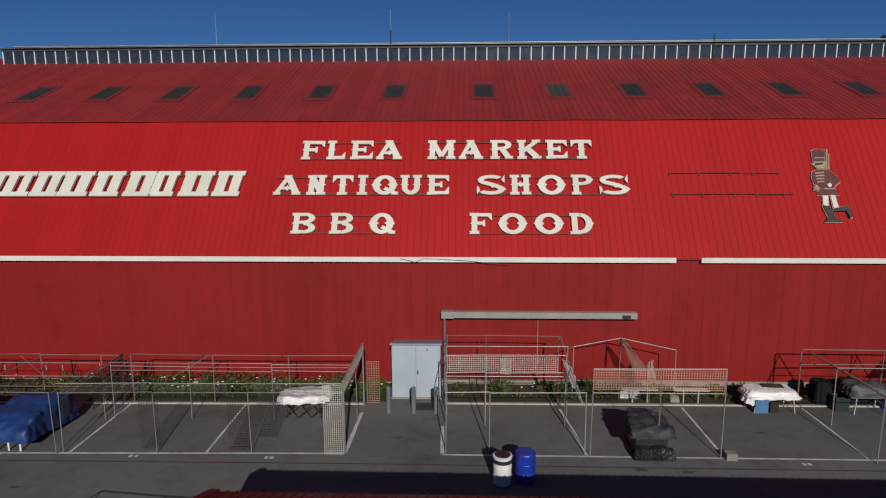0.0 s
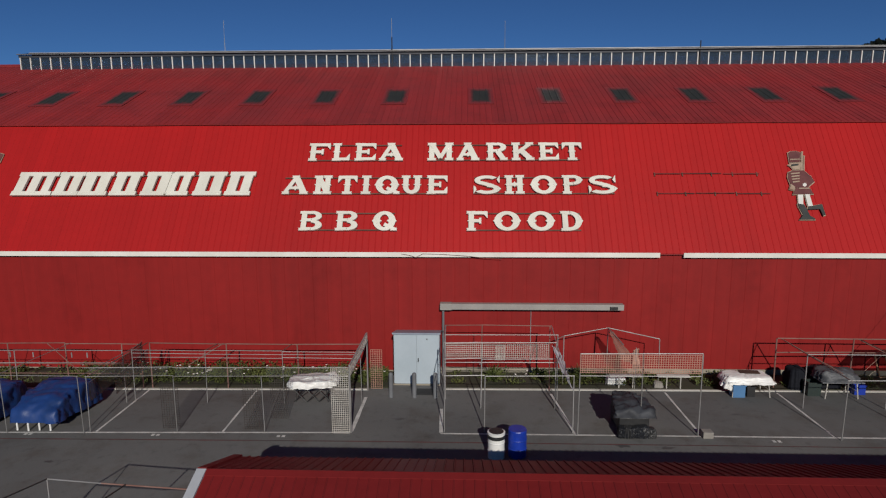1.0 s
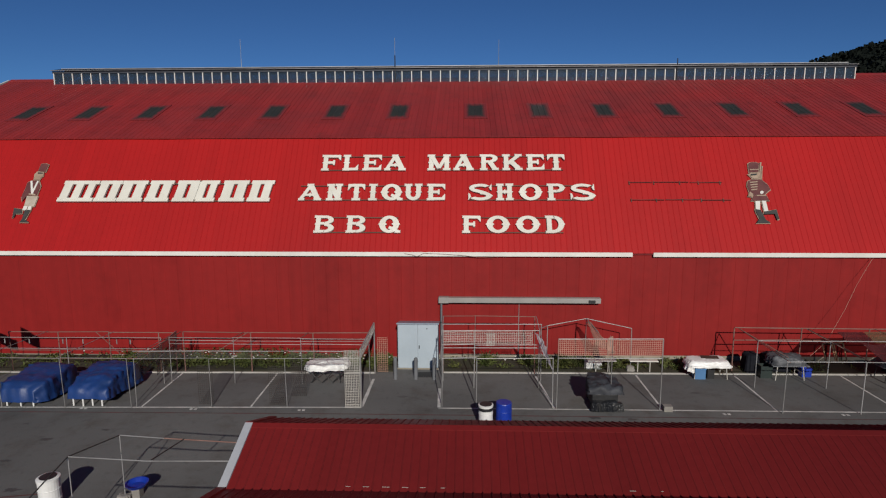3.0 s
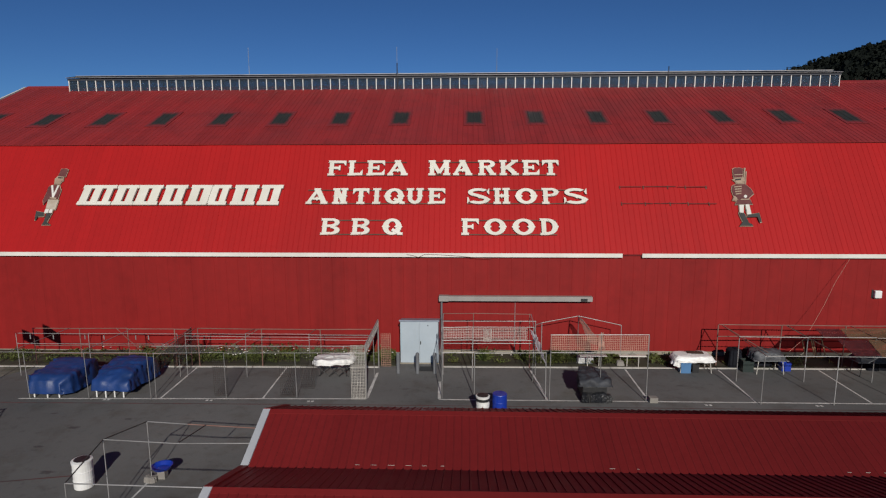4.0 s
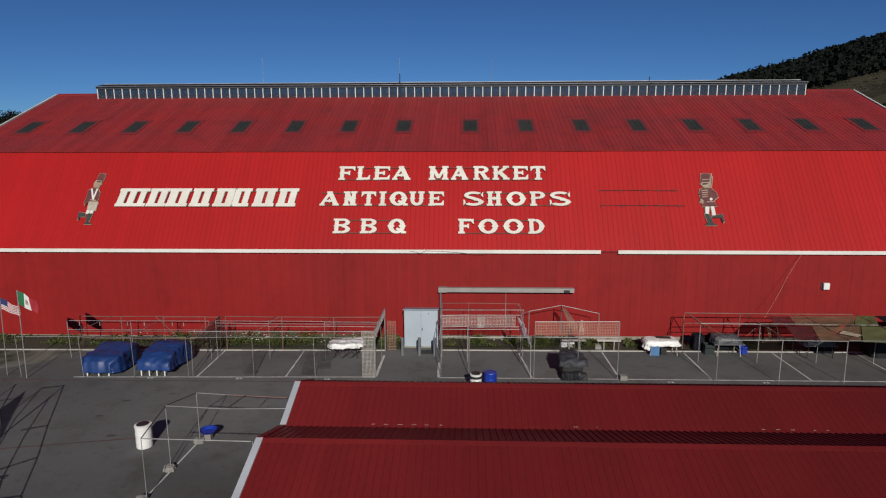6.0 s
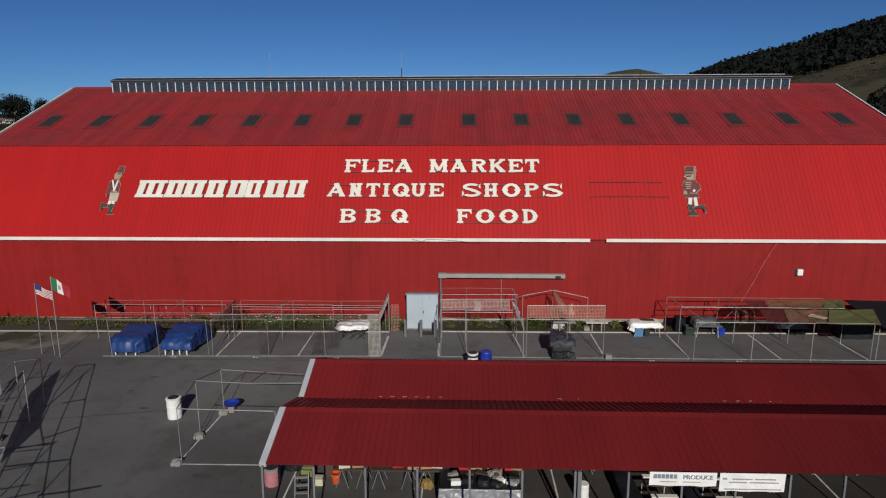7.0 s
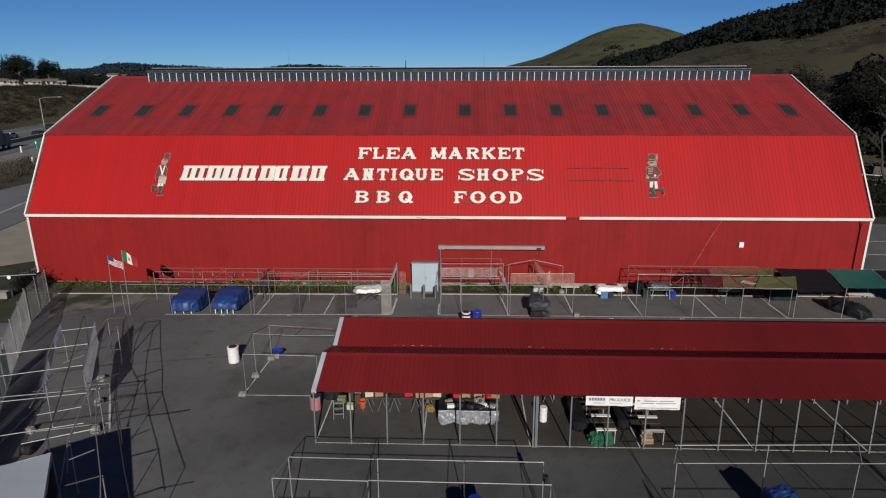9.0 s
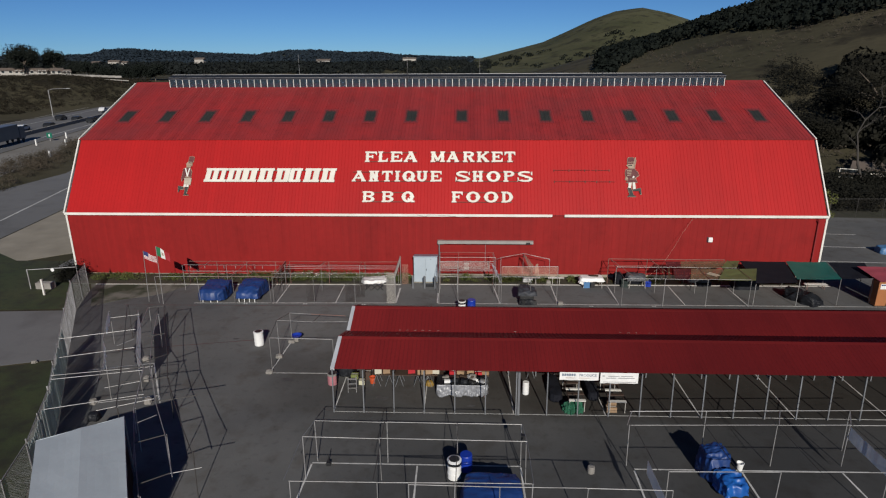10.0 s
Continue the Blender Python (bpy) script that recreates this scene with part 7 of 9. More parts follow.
def trestle(x, y, w, label):
    """A plank top on two A-shaped trestles."""
    t = thing("trestle_table", (x, y, 0.02), label, "table", "trestle tables")
    part("tabletop", box(-w / 2, -0.35, 0.70, w / 2, 0.35, 0.74, 0.006), DARK_WOOD, t)
    for sx in (-w / 2 + 0.25, w / 2 - 0.25):
        for s in (-1, 1):
            for q in (-1, 1):
                tube("leg", (sx + 0.22 * s, 0.3 * q, 0), (sx, 0.26 * q, 0.70), 0.016, POST_GREY, t)
    return t


def crumpled(w, h, seed):
    """A stiff sheet hanging in the xz plane in sharp uneven folds, its hem torn and higher in places; two skins 6 mm apart."""
    bm = bmesh.new()
    nx, nz = 72, 14
    skins = []
    for s in (0, 0.006):
        g = []
        for j in range(nz + 1):
            row = []
            v = j / nz
            for i in range(nx + 1):
                u = i / nx
                q = Vector((w * u, seed, 0.5 * v))
                folds = 1 - 2.6 * abs(noise.noise(q * 3.1)) + 0.55 * (1 - 2.4 * abs(noise.noise(q * 7.3 + Vector((0, 3, v)))))
                y = -0.11 * v ** 0.7 * folds + 0.03 * noise.noise(Vector((9 * u, 6 * v, seed)))
                drop = h * (0.90 + 0.16 * noise.noise(Vector((5.5 * u, seed, 1))) + 0.06 * noise.noise(Vector((19 * u, seed, 4))))
                row.append(bm.verts.new((w * (u - 0.5) - 0.05 * v * (1 - u), y + s, -drop * v)))
            g.append(row)
        skins.append(g)
    for g in skins:
        for j in range(nz):
            for i in range(nx):
                bm.faces.new((g[j][i], g[j][i + 1], g[j + 1][i + 1], g[j + 1][i]))
    a, b = skins
    for i in range(nx):
        for j in (0, nz):
            bm.faces.new((a[j][i], a[j][i + 1], b[j][i + 1], b[j][i]))
    for j in range(nz):
        for i in (0, nx):
            bm.faces.new((a[j][i], a[j + 1][i], b[j + 1][i], b[j][i]))
    return bm


def cloth_table(x, y, w, d, h, label):
    t = thing("cloth_table", (x, y, 0.02), label, "table")
    part("tabletop", box(-w / 2, -d / 2, h - 0.04, w / 2, d / 2, h, 0.01), BLACK, t)
    for sx in (-1, 1):
        for sy in (-1, 1):
            tube("leg", (sx * (w / 2 - 0.1), sy * (d / 2 - 0.08), 0), (sx * (w / 2 - 0.1), sy * (d / 2 - 0.08), h - 0.04), 0.018, DULL_STEEL, t)
    c = part("tablecloth", crumpled(w + 0.10, h - 0.06, 15), SILVER, t, "creased silver-grey plastic cloth", smooth=True)
    c.matrix_basis = pose(0, -d / 2 - 0.05, h + 0.012)
    c = part("tablecloth", hang(d, h - 0.2, 16, 3, 0.05, 20, 8), GREY_CLOTH, t, smooth=True)
    c.matrix_basis = pose(w / 2 + 0.05, 0, h + 0.012, 0, 0, 90)
    c = part("tablecloth", hang(d, h - 0.15, 17, 3, 0.05, 20, 8), BLACK_TARP, t, smooth=True)
    c.matrix_basis = pose(-w / 2 - 0.05, 0, h + 0.012, 0, 0, 90)
    part("table_cover", box(-w / 2 - 0.03, -d / 2 - 0.04, h + 0.002, w / 2 + 0.03, d / 2 + 0.02, h + 0.016), BLACK_TARP, t)
    return t


SILVER = mat("silver_plastic_sheet", (0.26, 0.265, 0.28), (0.15, 0.155, 0.165), rough=0.36, big=3, fine=14, bump=0.3)
cloth_table(0.83, 4.28, 2.55, 1.0, 0.76, "stall table draped with silver-grey cloth, heaped with goods")
rng = random.Random(77)
pal = [BLACK, GREY_CLOTH, WHITE_PLASTIC, BLACK_TARP, DARK_WOOD, BRIGHT_RED, STONE_GREY, YELLOW_GREEN]
for i in range(22):
    x, y = -0.25 + 2.2 * rng.random(), 3.95 + 0.7 * rng.random()
    m = pal[rng.choice((0, 0, 1, 2, 3, 4, 4, 3, 6, 1))]
    if i % 3 == 0:
        ob = part("parcel", draped(rng.uniform(0.2, 0.45), rng.uniform(0.15, 0.3), rng.uniform(0.08, 0.2), 200 + i, lift=0.0), m, smooth=True)
    else:
        ob = part("parcel", box(-rng.uniform(0.08, 0.25), -0.09, 0, rng.uniform(0.08, 0.2), 0.09, rng.uniform(0.04, 0.16), 0.01), m)
    ob.matrix_basis = pose(x, y, 0.797, 0, 0, rng.uniform(-40, 40))
    tagged(ob, "small market goods lying on the draped table", "goods", "goods on the table")
for i, (x, w) in enumerate(((-3.5, 1.2), (-2.1, 1.5), (-0.75, 1.1), (1.3, 2.0))):
    trestle(x, 5.1, w, "plank table on wooden trestles under the canopy")
CREAM = mat("cream_card", (0.496, 0.464, 0.368), (0.416, 0.384, 0.304), rough=0.8, big=4, fine=16)
stock = [(-3.78, CREAM, .30), (-3.32, CARDBOARD, .34), (-1.95, BRIGHT_RED, .24), (-1.42, CARDBOARD, .30), (-1.0, CARDBOARD, .32), (-0.6, CREAM, .24), (0.3, BRIGHT_RED, .2), (0.75, CARDBOARD, .2), (1.25, CARDBOARD, .22), (1.7, BRIGHT_RED, .15), (2.1, WOOD, .2)]
for i, (x, m, h) in enumerate(stock):
    goods_box(x, 4.98 + 0.05 * (i % 3), 0.765, 0.38, 0.34, h, m, "red goods box on a trestle table" if m is BRIGHT_RED else "cream card box on a trestle table" if m is CREAM else "open cardboard box on a trestle table", turn=rng.uniform(-12, 12))


def bucket(x, y, h, r, material, label):
    """An open tapered bucket with a rolled rim and a wire handle."""
    b = thing("bucket", (x, y, 0.02), label, "bucket")
    part("body", lathe([(0.78 * r, 0), (r, h - 0.02), (r + 0.012, h), (r - 0.004, h + 0.006), (0.76 * r, 0.03), (0.01, 0.025)], 18), material, b)
    curve_tube("handle", [(r, 0, h - 0.03), (0.8 * r, -0.6 * r, h - 0.08), (0, -r - 0.01, h - 0.12), (-0.8 * r, -0.6 * r, h - 0.08), (-r, 0, h - 0.03)], 0.006, STEEL, b)
    return b


bucket(-4.13, 5.15, 0.38, 0.17, ORANGE, "orange plastic bucket under the canopy")
ob = part("sack", draped(0.34, 0.28, 0.26, 512, lift=0.0, top=0.6, folds=0.06), mat("mustard_cloth", (0.22, 0.135, 0.022), (0.17, 0.10, 0.02), rough=0.7), smooth=True)
ob.matrix_basis = pose(-0.95, 4.98, 0.02)
tagged(ob, "slumped mustard cloth sack beside the draped table", "sack")


def stepladder(x, y):
    s = thing("step_stool", (x, y, 0.02), "low metal step stool with open treads", "step stool", turn=8)
    for sx in (-0.22, 0.22):
        tube("rail", (sx, -0.2, 0), (sx, 0.15, 0.75), 0.016, STEEL, s)
        tube("rail", (sx, 0.35, 0), (sx, 0.15, 0.75), 0.014, STEEL, s)
    for k in (0.2, 0.42, 0.64):
        part("tread", box(-0.22, -0.2 + 0.46 * k - 0.05, k, 0.22, -0.2 + 0.46 * k + 0.07, k + 0.02), STEEL, s)


stepladder(-5.1, 4.3)
goods_box(-5.06, 4.94, 0.02, 0.42, 0.38, 0.42, BLACK, "black plastic tub standing on the asphalt")
goods_box(-5.06, 4.94, 0.446, 0.38, 0.34, 0.24, YELLOW_GREEN, "yellow-green plastic box on a black tub")
goods_box(-4.74, 5.05, 0.02, 0.42, 0.3, 0.25, mat("cream_tub", (0.48, 0.464, 0.32), (0.4, 0.384, 0.28), rough=0.5), "cream plastic tub on the asphalt")
goods_box(-4.45, 5.6, 0.02, 0.35, 0.35, 0.5, DARK_WOOD, "dark wooden box under the canopy")
covered("covered_goods", -5.7, 6.1, 0.9, 0.9, 1.0, BLACK_TARP, 301, "dark covered goods at the canopy's end", "covered goods")


def market_bench(x, y, n, label):
    b = thing("plank_bench", (x, y, 0.02), label, "bench", "plank benches")
    for k in range(n):
        part("plank", box(-0.42, 0.55 * k, 0.62 + 0.05 * (k % 2), 0.42, 0.55 * k + 0.18, 0.66 + 0.05 * (k % 2), 0.006), WHITE_PAINT if k % 2 == 0 else DARK_WOOD, b)
    for sx in (-0.38, 0.38):
        for k in (0.05, 0.55 * (n - 1) + 0.1):
            tube("leg", (sx, k, 0), (sx, k, 0.62), 0.018, LATTICE, b)
        tube("side_rail", (sx, 0.05, 0.56), (sx, 0.55 * (n - 1) + 0.1, 0.56), 0.03, DARK_WOOD, b)
    return b


market_bench(6.66, 2.55, 5, "bench of loose planks on a wooden frame")
market_bench(8.68, 2.5, 5, "bench of white planks beside a canopy post")
trestle(6.9, 6.4, 2.0, "plank table on wooden trestles deep under the canopy")
trestle(5.2, 6.2, 1.6, "plank table on wooden trestles deep under the canopy")
# Two dark mounds stand in for the deep shadow round the benches.
covered("covered_goods", 5.75, 4.6, 0.7, 2.4, 0.42, DARK_CLOTH, 303, "low dark mound added for the shadow beside the benches", "covered goods")
covered("covered_goods", 7.72, 4.7, 0.6, 2.2, 0.42, DARK_CLOTH, 304, "low dark mound added for the shadow between the benches", "covered goods")
ob = part("green_netting", draped(0.85, 0.5, 0.45, 305, lift=0.0, top=0.45, folds=0.20, sag=0.2, crinkle=0.06), GREEN_CLOTH)
ob.matrix_basis = pose(6.45, 2.72, 0.02)
tagged(ob, "bunched green netting under a plank bench", "netting")
goods_box(8.42, 2.75, 0.02, 0.5, 0.35, 0.25, CARDBOARD, "flattened cardboard box under a bench")
goods_box(8.5, 3.1, 0.02, 0.45, 0.3, 0.35, CARDBOARD, "cardboard box with goods under a bench")


def word(text, size, depth, material, parent, at):
    """Letters in the built-in font, turned into one mesh."""
    cu = bpy.data.curves.new("writing", "FONT")
    cu.body, cu.size, cu.extrude, cu.align_x = text, size, depth, "CENTER"
    tmp = new("writing_source", cu)
    me = bpy.data.meshes.new_from_object(tmp.evaluated_get(bpy.context.evaluated_depsgraph_get()))
    bpy.data.objects.remove(tmp)
    me.materials.append(material)
    ob = new("writing", me)
    ob.parent = parent
    ob.matrix_basis = pose(*at, 90, 0, 0)
    return tagged(ob)


def banner(x0, x1, z0, z1, seed, label, bars):
    b = thing("banner", ((x0 + x1) / 2, 2.16, z1), label, "banner", "canopy banners")
    part("cloth", hang(x1 - x0, z1 - z0, seed, 2.3, 0.012, 40, 8), WHITE_TARP, b)
    for u0, u1, v, m, tall in bars:
        bar("writing_bar", ((x1 - x0) * (u0 - 0.5), -0.024, -(z1 - z0) * (v + tall)), ((x1 - x0) * (u1 - 0.5), -0.02, -(z1 - z0) * v), m, b)
    return b


name_bars = [(0.06 + 0.06 * i, 0.105 + 0.06 * i, 0.14, FAINT_BLUE, 0.30) for i in range(6)]
stand = banner(5.62, 7.52, 2.07, 2.50, 5, "white cloth banner with blue writing about produce under the eave", name_bars + [(0.16, 0.40, 0.66, SIGN_TAN, 0.05), (0.50, 0.76, 0.66, SIGN_TAN, 0.05)])
word("PRODUCE", 0.185, 0.003, FAINT_BLUE, stand, (0.42, -0.026, -0.20))
banner(7.60, 9.44, 1.93, 2.50, 6, "white cloth banner with faint illegible writing under the eave", [(0.05, 0.11, 0.24, GREY_CLOTH, 0.1), (0.2, 0.50, 0.28, GREY_CLOTH, 0.06), (0.54, 0.85, 0.28, GREY_CLOTH, 0.06), (0.15, 0.42, 0.46, GREY_CLOTH, 0.06), (0.46, 0.9, 0.46, GREY_CLOTH, 0.06), (0.08, 0.95, 0.84, GREY_CLOTH, 0.05)])

# ---- near stall frames ----
fg = frame_thing("open pipe stall frame in the yard before the canopy")
row_of(fg, [-5.57, -2.42, 0.68, 3.46], -1.73, 2.1, STEEL, slope=0, r=0.02)
row_of(fg, [-5.82, -2.55, 3.56], -2.93, 2.1, STEEL, slope=-0.004, r=0.02)
row_of(fg, [-5.6, -2.3, 0.6, 3.5], -5.6, 2.1, STEEL, slope=0.02)
for a, b in ((-5.57, -5.82), (3.46, 3.56)):
    tube("cross_rail", (a, -1.73, 2.1), (b, -2.93, 2.1), 0.014, POST_GREY, fg)
    tube("cross_rail", (b, -2.93, 2.1), (b, -5.6, 2.1), 0.014, POST_GREY, fg)
tube("cross_rail", (-2.5, -1.73, 2.1), (-2.45, -5.6, 2.1), 0.014, DARK_PIPE, fg)
tube("cross_rail", (0.68, -1.73, 2.1), (0.66, -5.6, 2.1), 0.014, DARK_PIPE, fg)
bar("bracket", (3.40, -2.2, 1.55), (3.56, -2.05, 1.85), BLACK, fg)
fh = frame_thing("wide pipe stall frame in the yard before the canopy")
row_of(fh, [8.1, 14.4, 17.5, 20.6], -1.86, 2.1, STEEL, slope=0.028, r=0.018)
for a, b in ((8.36, 15.0), (15.0, 21.5)):
    tube("rail", (a, -0.87 + 0.036 * a, 2.1), (b, -0.87 + 0.036 * b, 2.1), 0.018, STEEL, fh)
for x in (11.77, 18.17):
    tube("post", (x, -0.90 + 0.036 * x, 0.02), (x, -0.87 + 0.036 * x, 2.1), 0.018, STEEL, fh)
for a, b in ((8.44, 7.97), (15.04, 14.47), (18.17, 17.52)):
    tube("cross_rail", (a, -0.87 + 0.036 * a, 2.1), (b, -1.86 + 0.028 * b, 2.1), 0.016, STEEL, fh)
row_of(fh, [-1.1, 2.3, 5.5, 8.6], -5.75, 2.1, STEEL, slope=0.0)
row_of(fh, [8.8, 13.0, 17.1, 21.0], -4.85, 2.1, STEEL, slope=0.02)
for x in (8.2, 11.25, 14.35, 17.55):
    tube("cross_rail", (x, -0.4, 2.1), (x + 0.2, -4.7, 2.1), 0.014, DARK_PIPE, fh)
tw = thing("bracket_stand", (-5.02, -1.98, 0.02), "short dark hook-topped stand on the asphalt", "stand")
part("foot", box(-0.10, -0.10, 0, 0.10, 0.10, 0.16, 0.02), BLACK, tw)
tube("stem", (0, 0, 0.16), (0.02, 0, 0.55), 0.02, BLACK, tw)
tarp_stall(2.1, -5.3, [(0.0, 1.2, 0.55, 0.15), (0.2, 1.28, 0.85, 0.12), (0.9, 1.25, 0.95, 0.1), (1.5, 1.22, 0.9, 0.1), (1.95, 1.1, 0.86, 0.1), (2.1, 1.0, 0.6, 0.1)], 41, BLUE_TARP, "wide low stall under a dark blue tarp", wrinkle=0.06)
tarp_stall(11.98, -3.85, [(0.0, 0.44, 0.42, 0.30), (0.10, 0.50, 0.74, 0.26), (0.55, 0.50, 0.86, 0.12), (0.95, 0.48, 0.90, 0.08), (1.2, 0.42, 0.7, 0.08)], 47, BRIGHT_TARP, "narrow stall under a bright blue tarp", turn=9, wrinkle=0.11)
tarp_stall(11.74, -2.66, [(0.0, 0.40, 0.7, 0.1), (0.14, 0.48, 1.16, 0.06), (0.5, 0.53, 1.33, 0.04), (1.0, 0.52, 1.30, 0.04), (1.25, 0.38, 0.8, 0.1)], 52, BLUE_TARP, "tall heap of goods under a darker blue tarp", turn=9, wrinkle=0.10)
ob = part("bucket", lathe([(0.11, 0), (0.15, 0.34), (0.165, 0.36), (0.15, 0.37), (0.14, 0.33), (0.02, 0.04)], 16), WHITE_PLASTIC)
ob.matrix_basis = pose(12.95, -1.75, 0.02)
tagged(ob, "white plastic bucket beside the bright blue tarp", "bucket")
NET = mat("pale_plastic_net", (0.80, 0.81, 0.82), (0.66, 0.67, 0.68), rough=0.7, big=2, fine=12, bump=0.0)
sheer(NET, 0.5, 0.38)
net_strip(17.45, -1.5, 17.53, -4.4, 1.48, 2.08, NET, "pale plastic net hung along a cross rail", 31)
net_strip(8.19, -4.0, 8.21, -6.2, 1.48, 2.08, NET, "pale plastic net hung along a cross rail", 32)

# ---- west side: tent, skewed pipe frames, fence ----


TENT_WALL = mat("dark_tent_curtain", (0.0256, 0.0216, 0.0208), (0.0176, 0.0152, 0.0152), rough=0.85, big=1.2, fine=10, spec=0.1)


def build_tent():
    t = thing("market_tent", (0, 0, 0), "pale grey cloth-roofed market tent on thin legs", "tent")
    c = [Vector((-13.42, -2.72, 2.82)), Vector((-16.02, -4.49, 2.80)), Vector((-13.12, -9.23, 2.80)), Vector((-10.64, -7.58, 2.82))]
    ra, rb = (c[0] + c[1]) / 2 + Vector((0, 0, 0.03)), (c[2] + c[3]) / 2 + Vector((0, 0, 0.03))
    bm = bmesh.new()
    n, k = 14, 12
    skins = []
    for off in (0, -0.015):
        g = []
        for j in range(n + 1):
            v = j / n
            row = []
            for i in range(k + 1):
                u = 2 * i / k - 1
                e = c[0].lerp(c[3], v) if u > 0 else c[1].lerp(c[2], v)
                p = ra.lerp(rb, v).lerp(e, abs(u))
                p.z += off - 0.03 * math.sin(math.pi * abs(u)) + 0.012 * noise.noise(Vector((3 * u, 6 * v, 1)))
                row.append(bm.verts.new(p))
            g.append(row)
        skins.append(g)
        for j in range(n):
            for i in range(k):
                bm.faces.new((g[j][i], g[j][i + 1], g[j + 1][i + 1], g[j + 1][i]))
    p, q = skins
    for j in range(n):
        for i in (0, k):
            bm.faces.new((p[j][i], p[j + 1][i], q[j + 1][i], q[j][i]))
    for i in range(k):
        for j in (0, n):
            bm.faces.new((p[j][i], p[j][i + 1], q[j][i + 1], q[j][i]))
    part("roof_cloth", bm, TENT_CLOTH, t)
    for i in range(4):
        a, b = c[i], c[(i + 1) % 4]
        d = b - a
        ob = part("valance", hang(d.length, 0.22, 30 + i, 3, 0.01, 20, 3), TENT_CLOTH, t)
        ob.matrix_basis = Matrix.Translation((a + b) / 2) @ Matrix.Rotation(math.atan2(d.y, d.x), 4, "Z")
        tube("leg", (a.x, a.y, 0.02), (a.x, a.y, a.z - 0.02), 0.025, STEEL, t)
        if i > 1:
            ob = part("side_curtain", hang(d.length - 0.1, 2.7, 50 + i, 3, 0.03, 24, 6), TENT_WALL, t, "dark hanging side curtain")
            ob.matrix_basis = Matrix.Translation((a + b) / 2 + Vector((0, 0, -0.06)) + (Vector((-0.07, -0.04, 0)) if i == 3 else Vector((0, 0.06, 0)))) @ Matrix.Rotation(math.atan2(d.y, d.x), 4, "Z")


build_tent()

fw = frame_thing("skewed open pipe frames beside the chain-link fence")
ROW_A = [(-18.1, 10.35), (-16.1, 6.33), (-14.8, 3.9), (-13.6, 1.4), (-12.36, -0.57), (-10.95, -2.75), (-9.9, -4.3)]
ROW_B = [(-17.9, 9.08), (-16.36, 5.32), (-15.06, 2.54), (-13.16, -0.69), (-11.5, -3.2), (-9.97, -5.8)]
ROW_C = [(-18.95, 10.0), (-17.9, 6.9), (-16.5, 3.9), (-15.3, 2.4), (-13.83, -1.32), (-12.5, -3.8), (-10.66, -6.95)]
ROW_D = [(-20.5, 10.4), (-18.39, 6.24), (-16.14, 1.73), (-14.64, -1.33)]
ROW_E = [(-21.2, 9.5), (-19.3, 5.6), (-17.7, 3.0), (-16.9, 1.0)]
for pts, h, m in ((ROW_A, 2.3, DARK_PIPE), (ROW_B, 2.28, STEEL), (ROW_C, 2.3, STEEL), (ROW_D, 2.3, DARK_PIPE), (ROW_E, 2.25, STEEL)):
    for i, (x, y) in enumerate(pts):
        if i % 3 if m is DARK_PIPE else i % 2:
            continue
        tube("post", (x, y, 0.02), (x + 0.05, y + 0.03, h), 0.020, m, fw)
    for a, b in zip(pts, pts[1:]):
        tube("rail", (*a, h), (*b, h), 0.020, m, fw)
for a, b in (((-18.95, 10.05), (-18.1, 10.35)), ((-16.92, 5.96), (-16.1, 6.4)), ((-15.7, 2.92), (-14.8, 3.9)), ((-14.45, 1.27), (-13.65, 1.5)), ((-13.33, -0.7), (-12.4, -0.45)), ((-12.4, -0.45), (-11.5, -0.1)), ((-16.63, 1.98), (-14.96, 2.71)), ((-15.68, 0.95), (-14.5, 1.3)), ((-12.5, -3.8), (-11.5, -3.2)), ((-11.1, -6.3), (-10.15, -5.6))):
    tube("cross_rail", (*a, 2.28), (*b, 2.28), 0.024, DARK_PIPE, fw)
for a, b in (((-19.56, 1.55), (-15.35, 2.53)), ((-19.31, 1.17), (-15.2, 2.24)), ((-20.36, 3.42), (-17.0, 4.69)), ((-21.79, 5.6), (-18.14, 6.96)), ((-20.52, 8.49), (-19.03, 9.04)), ((-18.07, 4.86), (-17.55, 5.71)), ((-16.23, 0.46), (-14.83, 1.13)), ((-17.9, -1.44), (-14.03, -0.04)), ((-15.48, -1.46), (-13.38, -0.41)), ((-15.35, 2.5), (-14.95, 2.6))):
    tube("rail", (*a, 2.25), (*b, 2.25), 0.018, STEEL, fw)
for a, b in (((-13.83, -1.32, 2.25), (-13.1, -2.6, 1.9)), ((-13.2, -2.4, 2.25), (-12.6, -1.72, 2.25)), ((-12.52, -3.8, 2.3), (-12.1, -4.7, 1.9)), ((-10.2, -5.6, 2.25), (-9.1, -5.2, 2.25))):
    tube("loose_pipe", a, b, 0.018, STEEL, fw)
for x, y in ((-18.03, 7.35), (-16.8, 5.05), (-15.58, 2.75), (-18.47, 2.62)):
    ob = part("post_weight", draped(0.34, 0.3, 0.26, int(abs(10 * x)), lift=0.0, top=0.8, folds=0.02), STONE_GREY)
    ob.matrix_basis = pose(x, y, 0.02)
    tagged(ob, "poured concrete weight at the foot of a pipe", "weight", "post weights")
net_strip(-19.5, 9.8, -16.47, 3.85, 0.95, 2.25, NET, "long strip of pale shade netting hung on the pipe frame", 35)
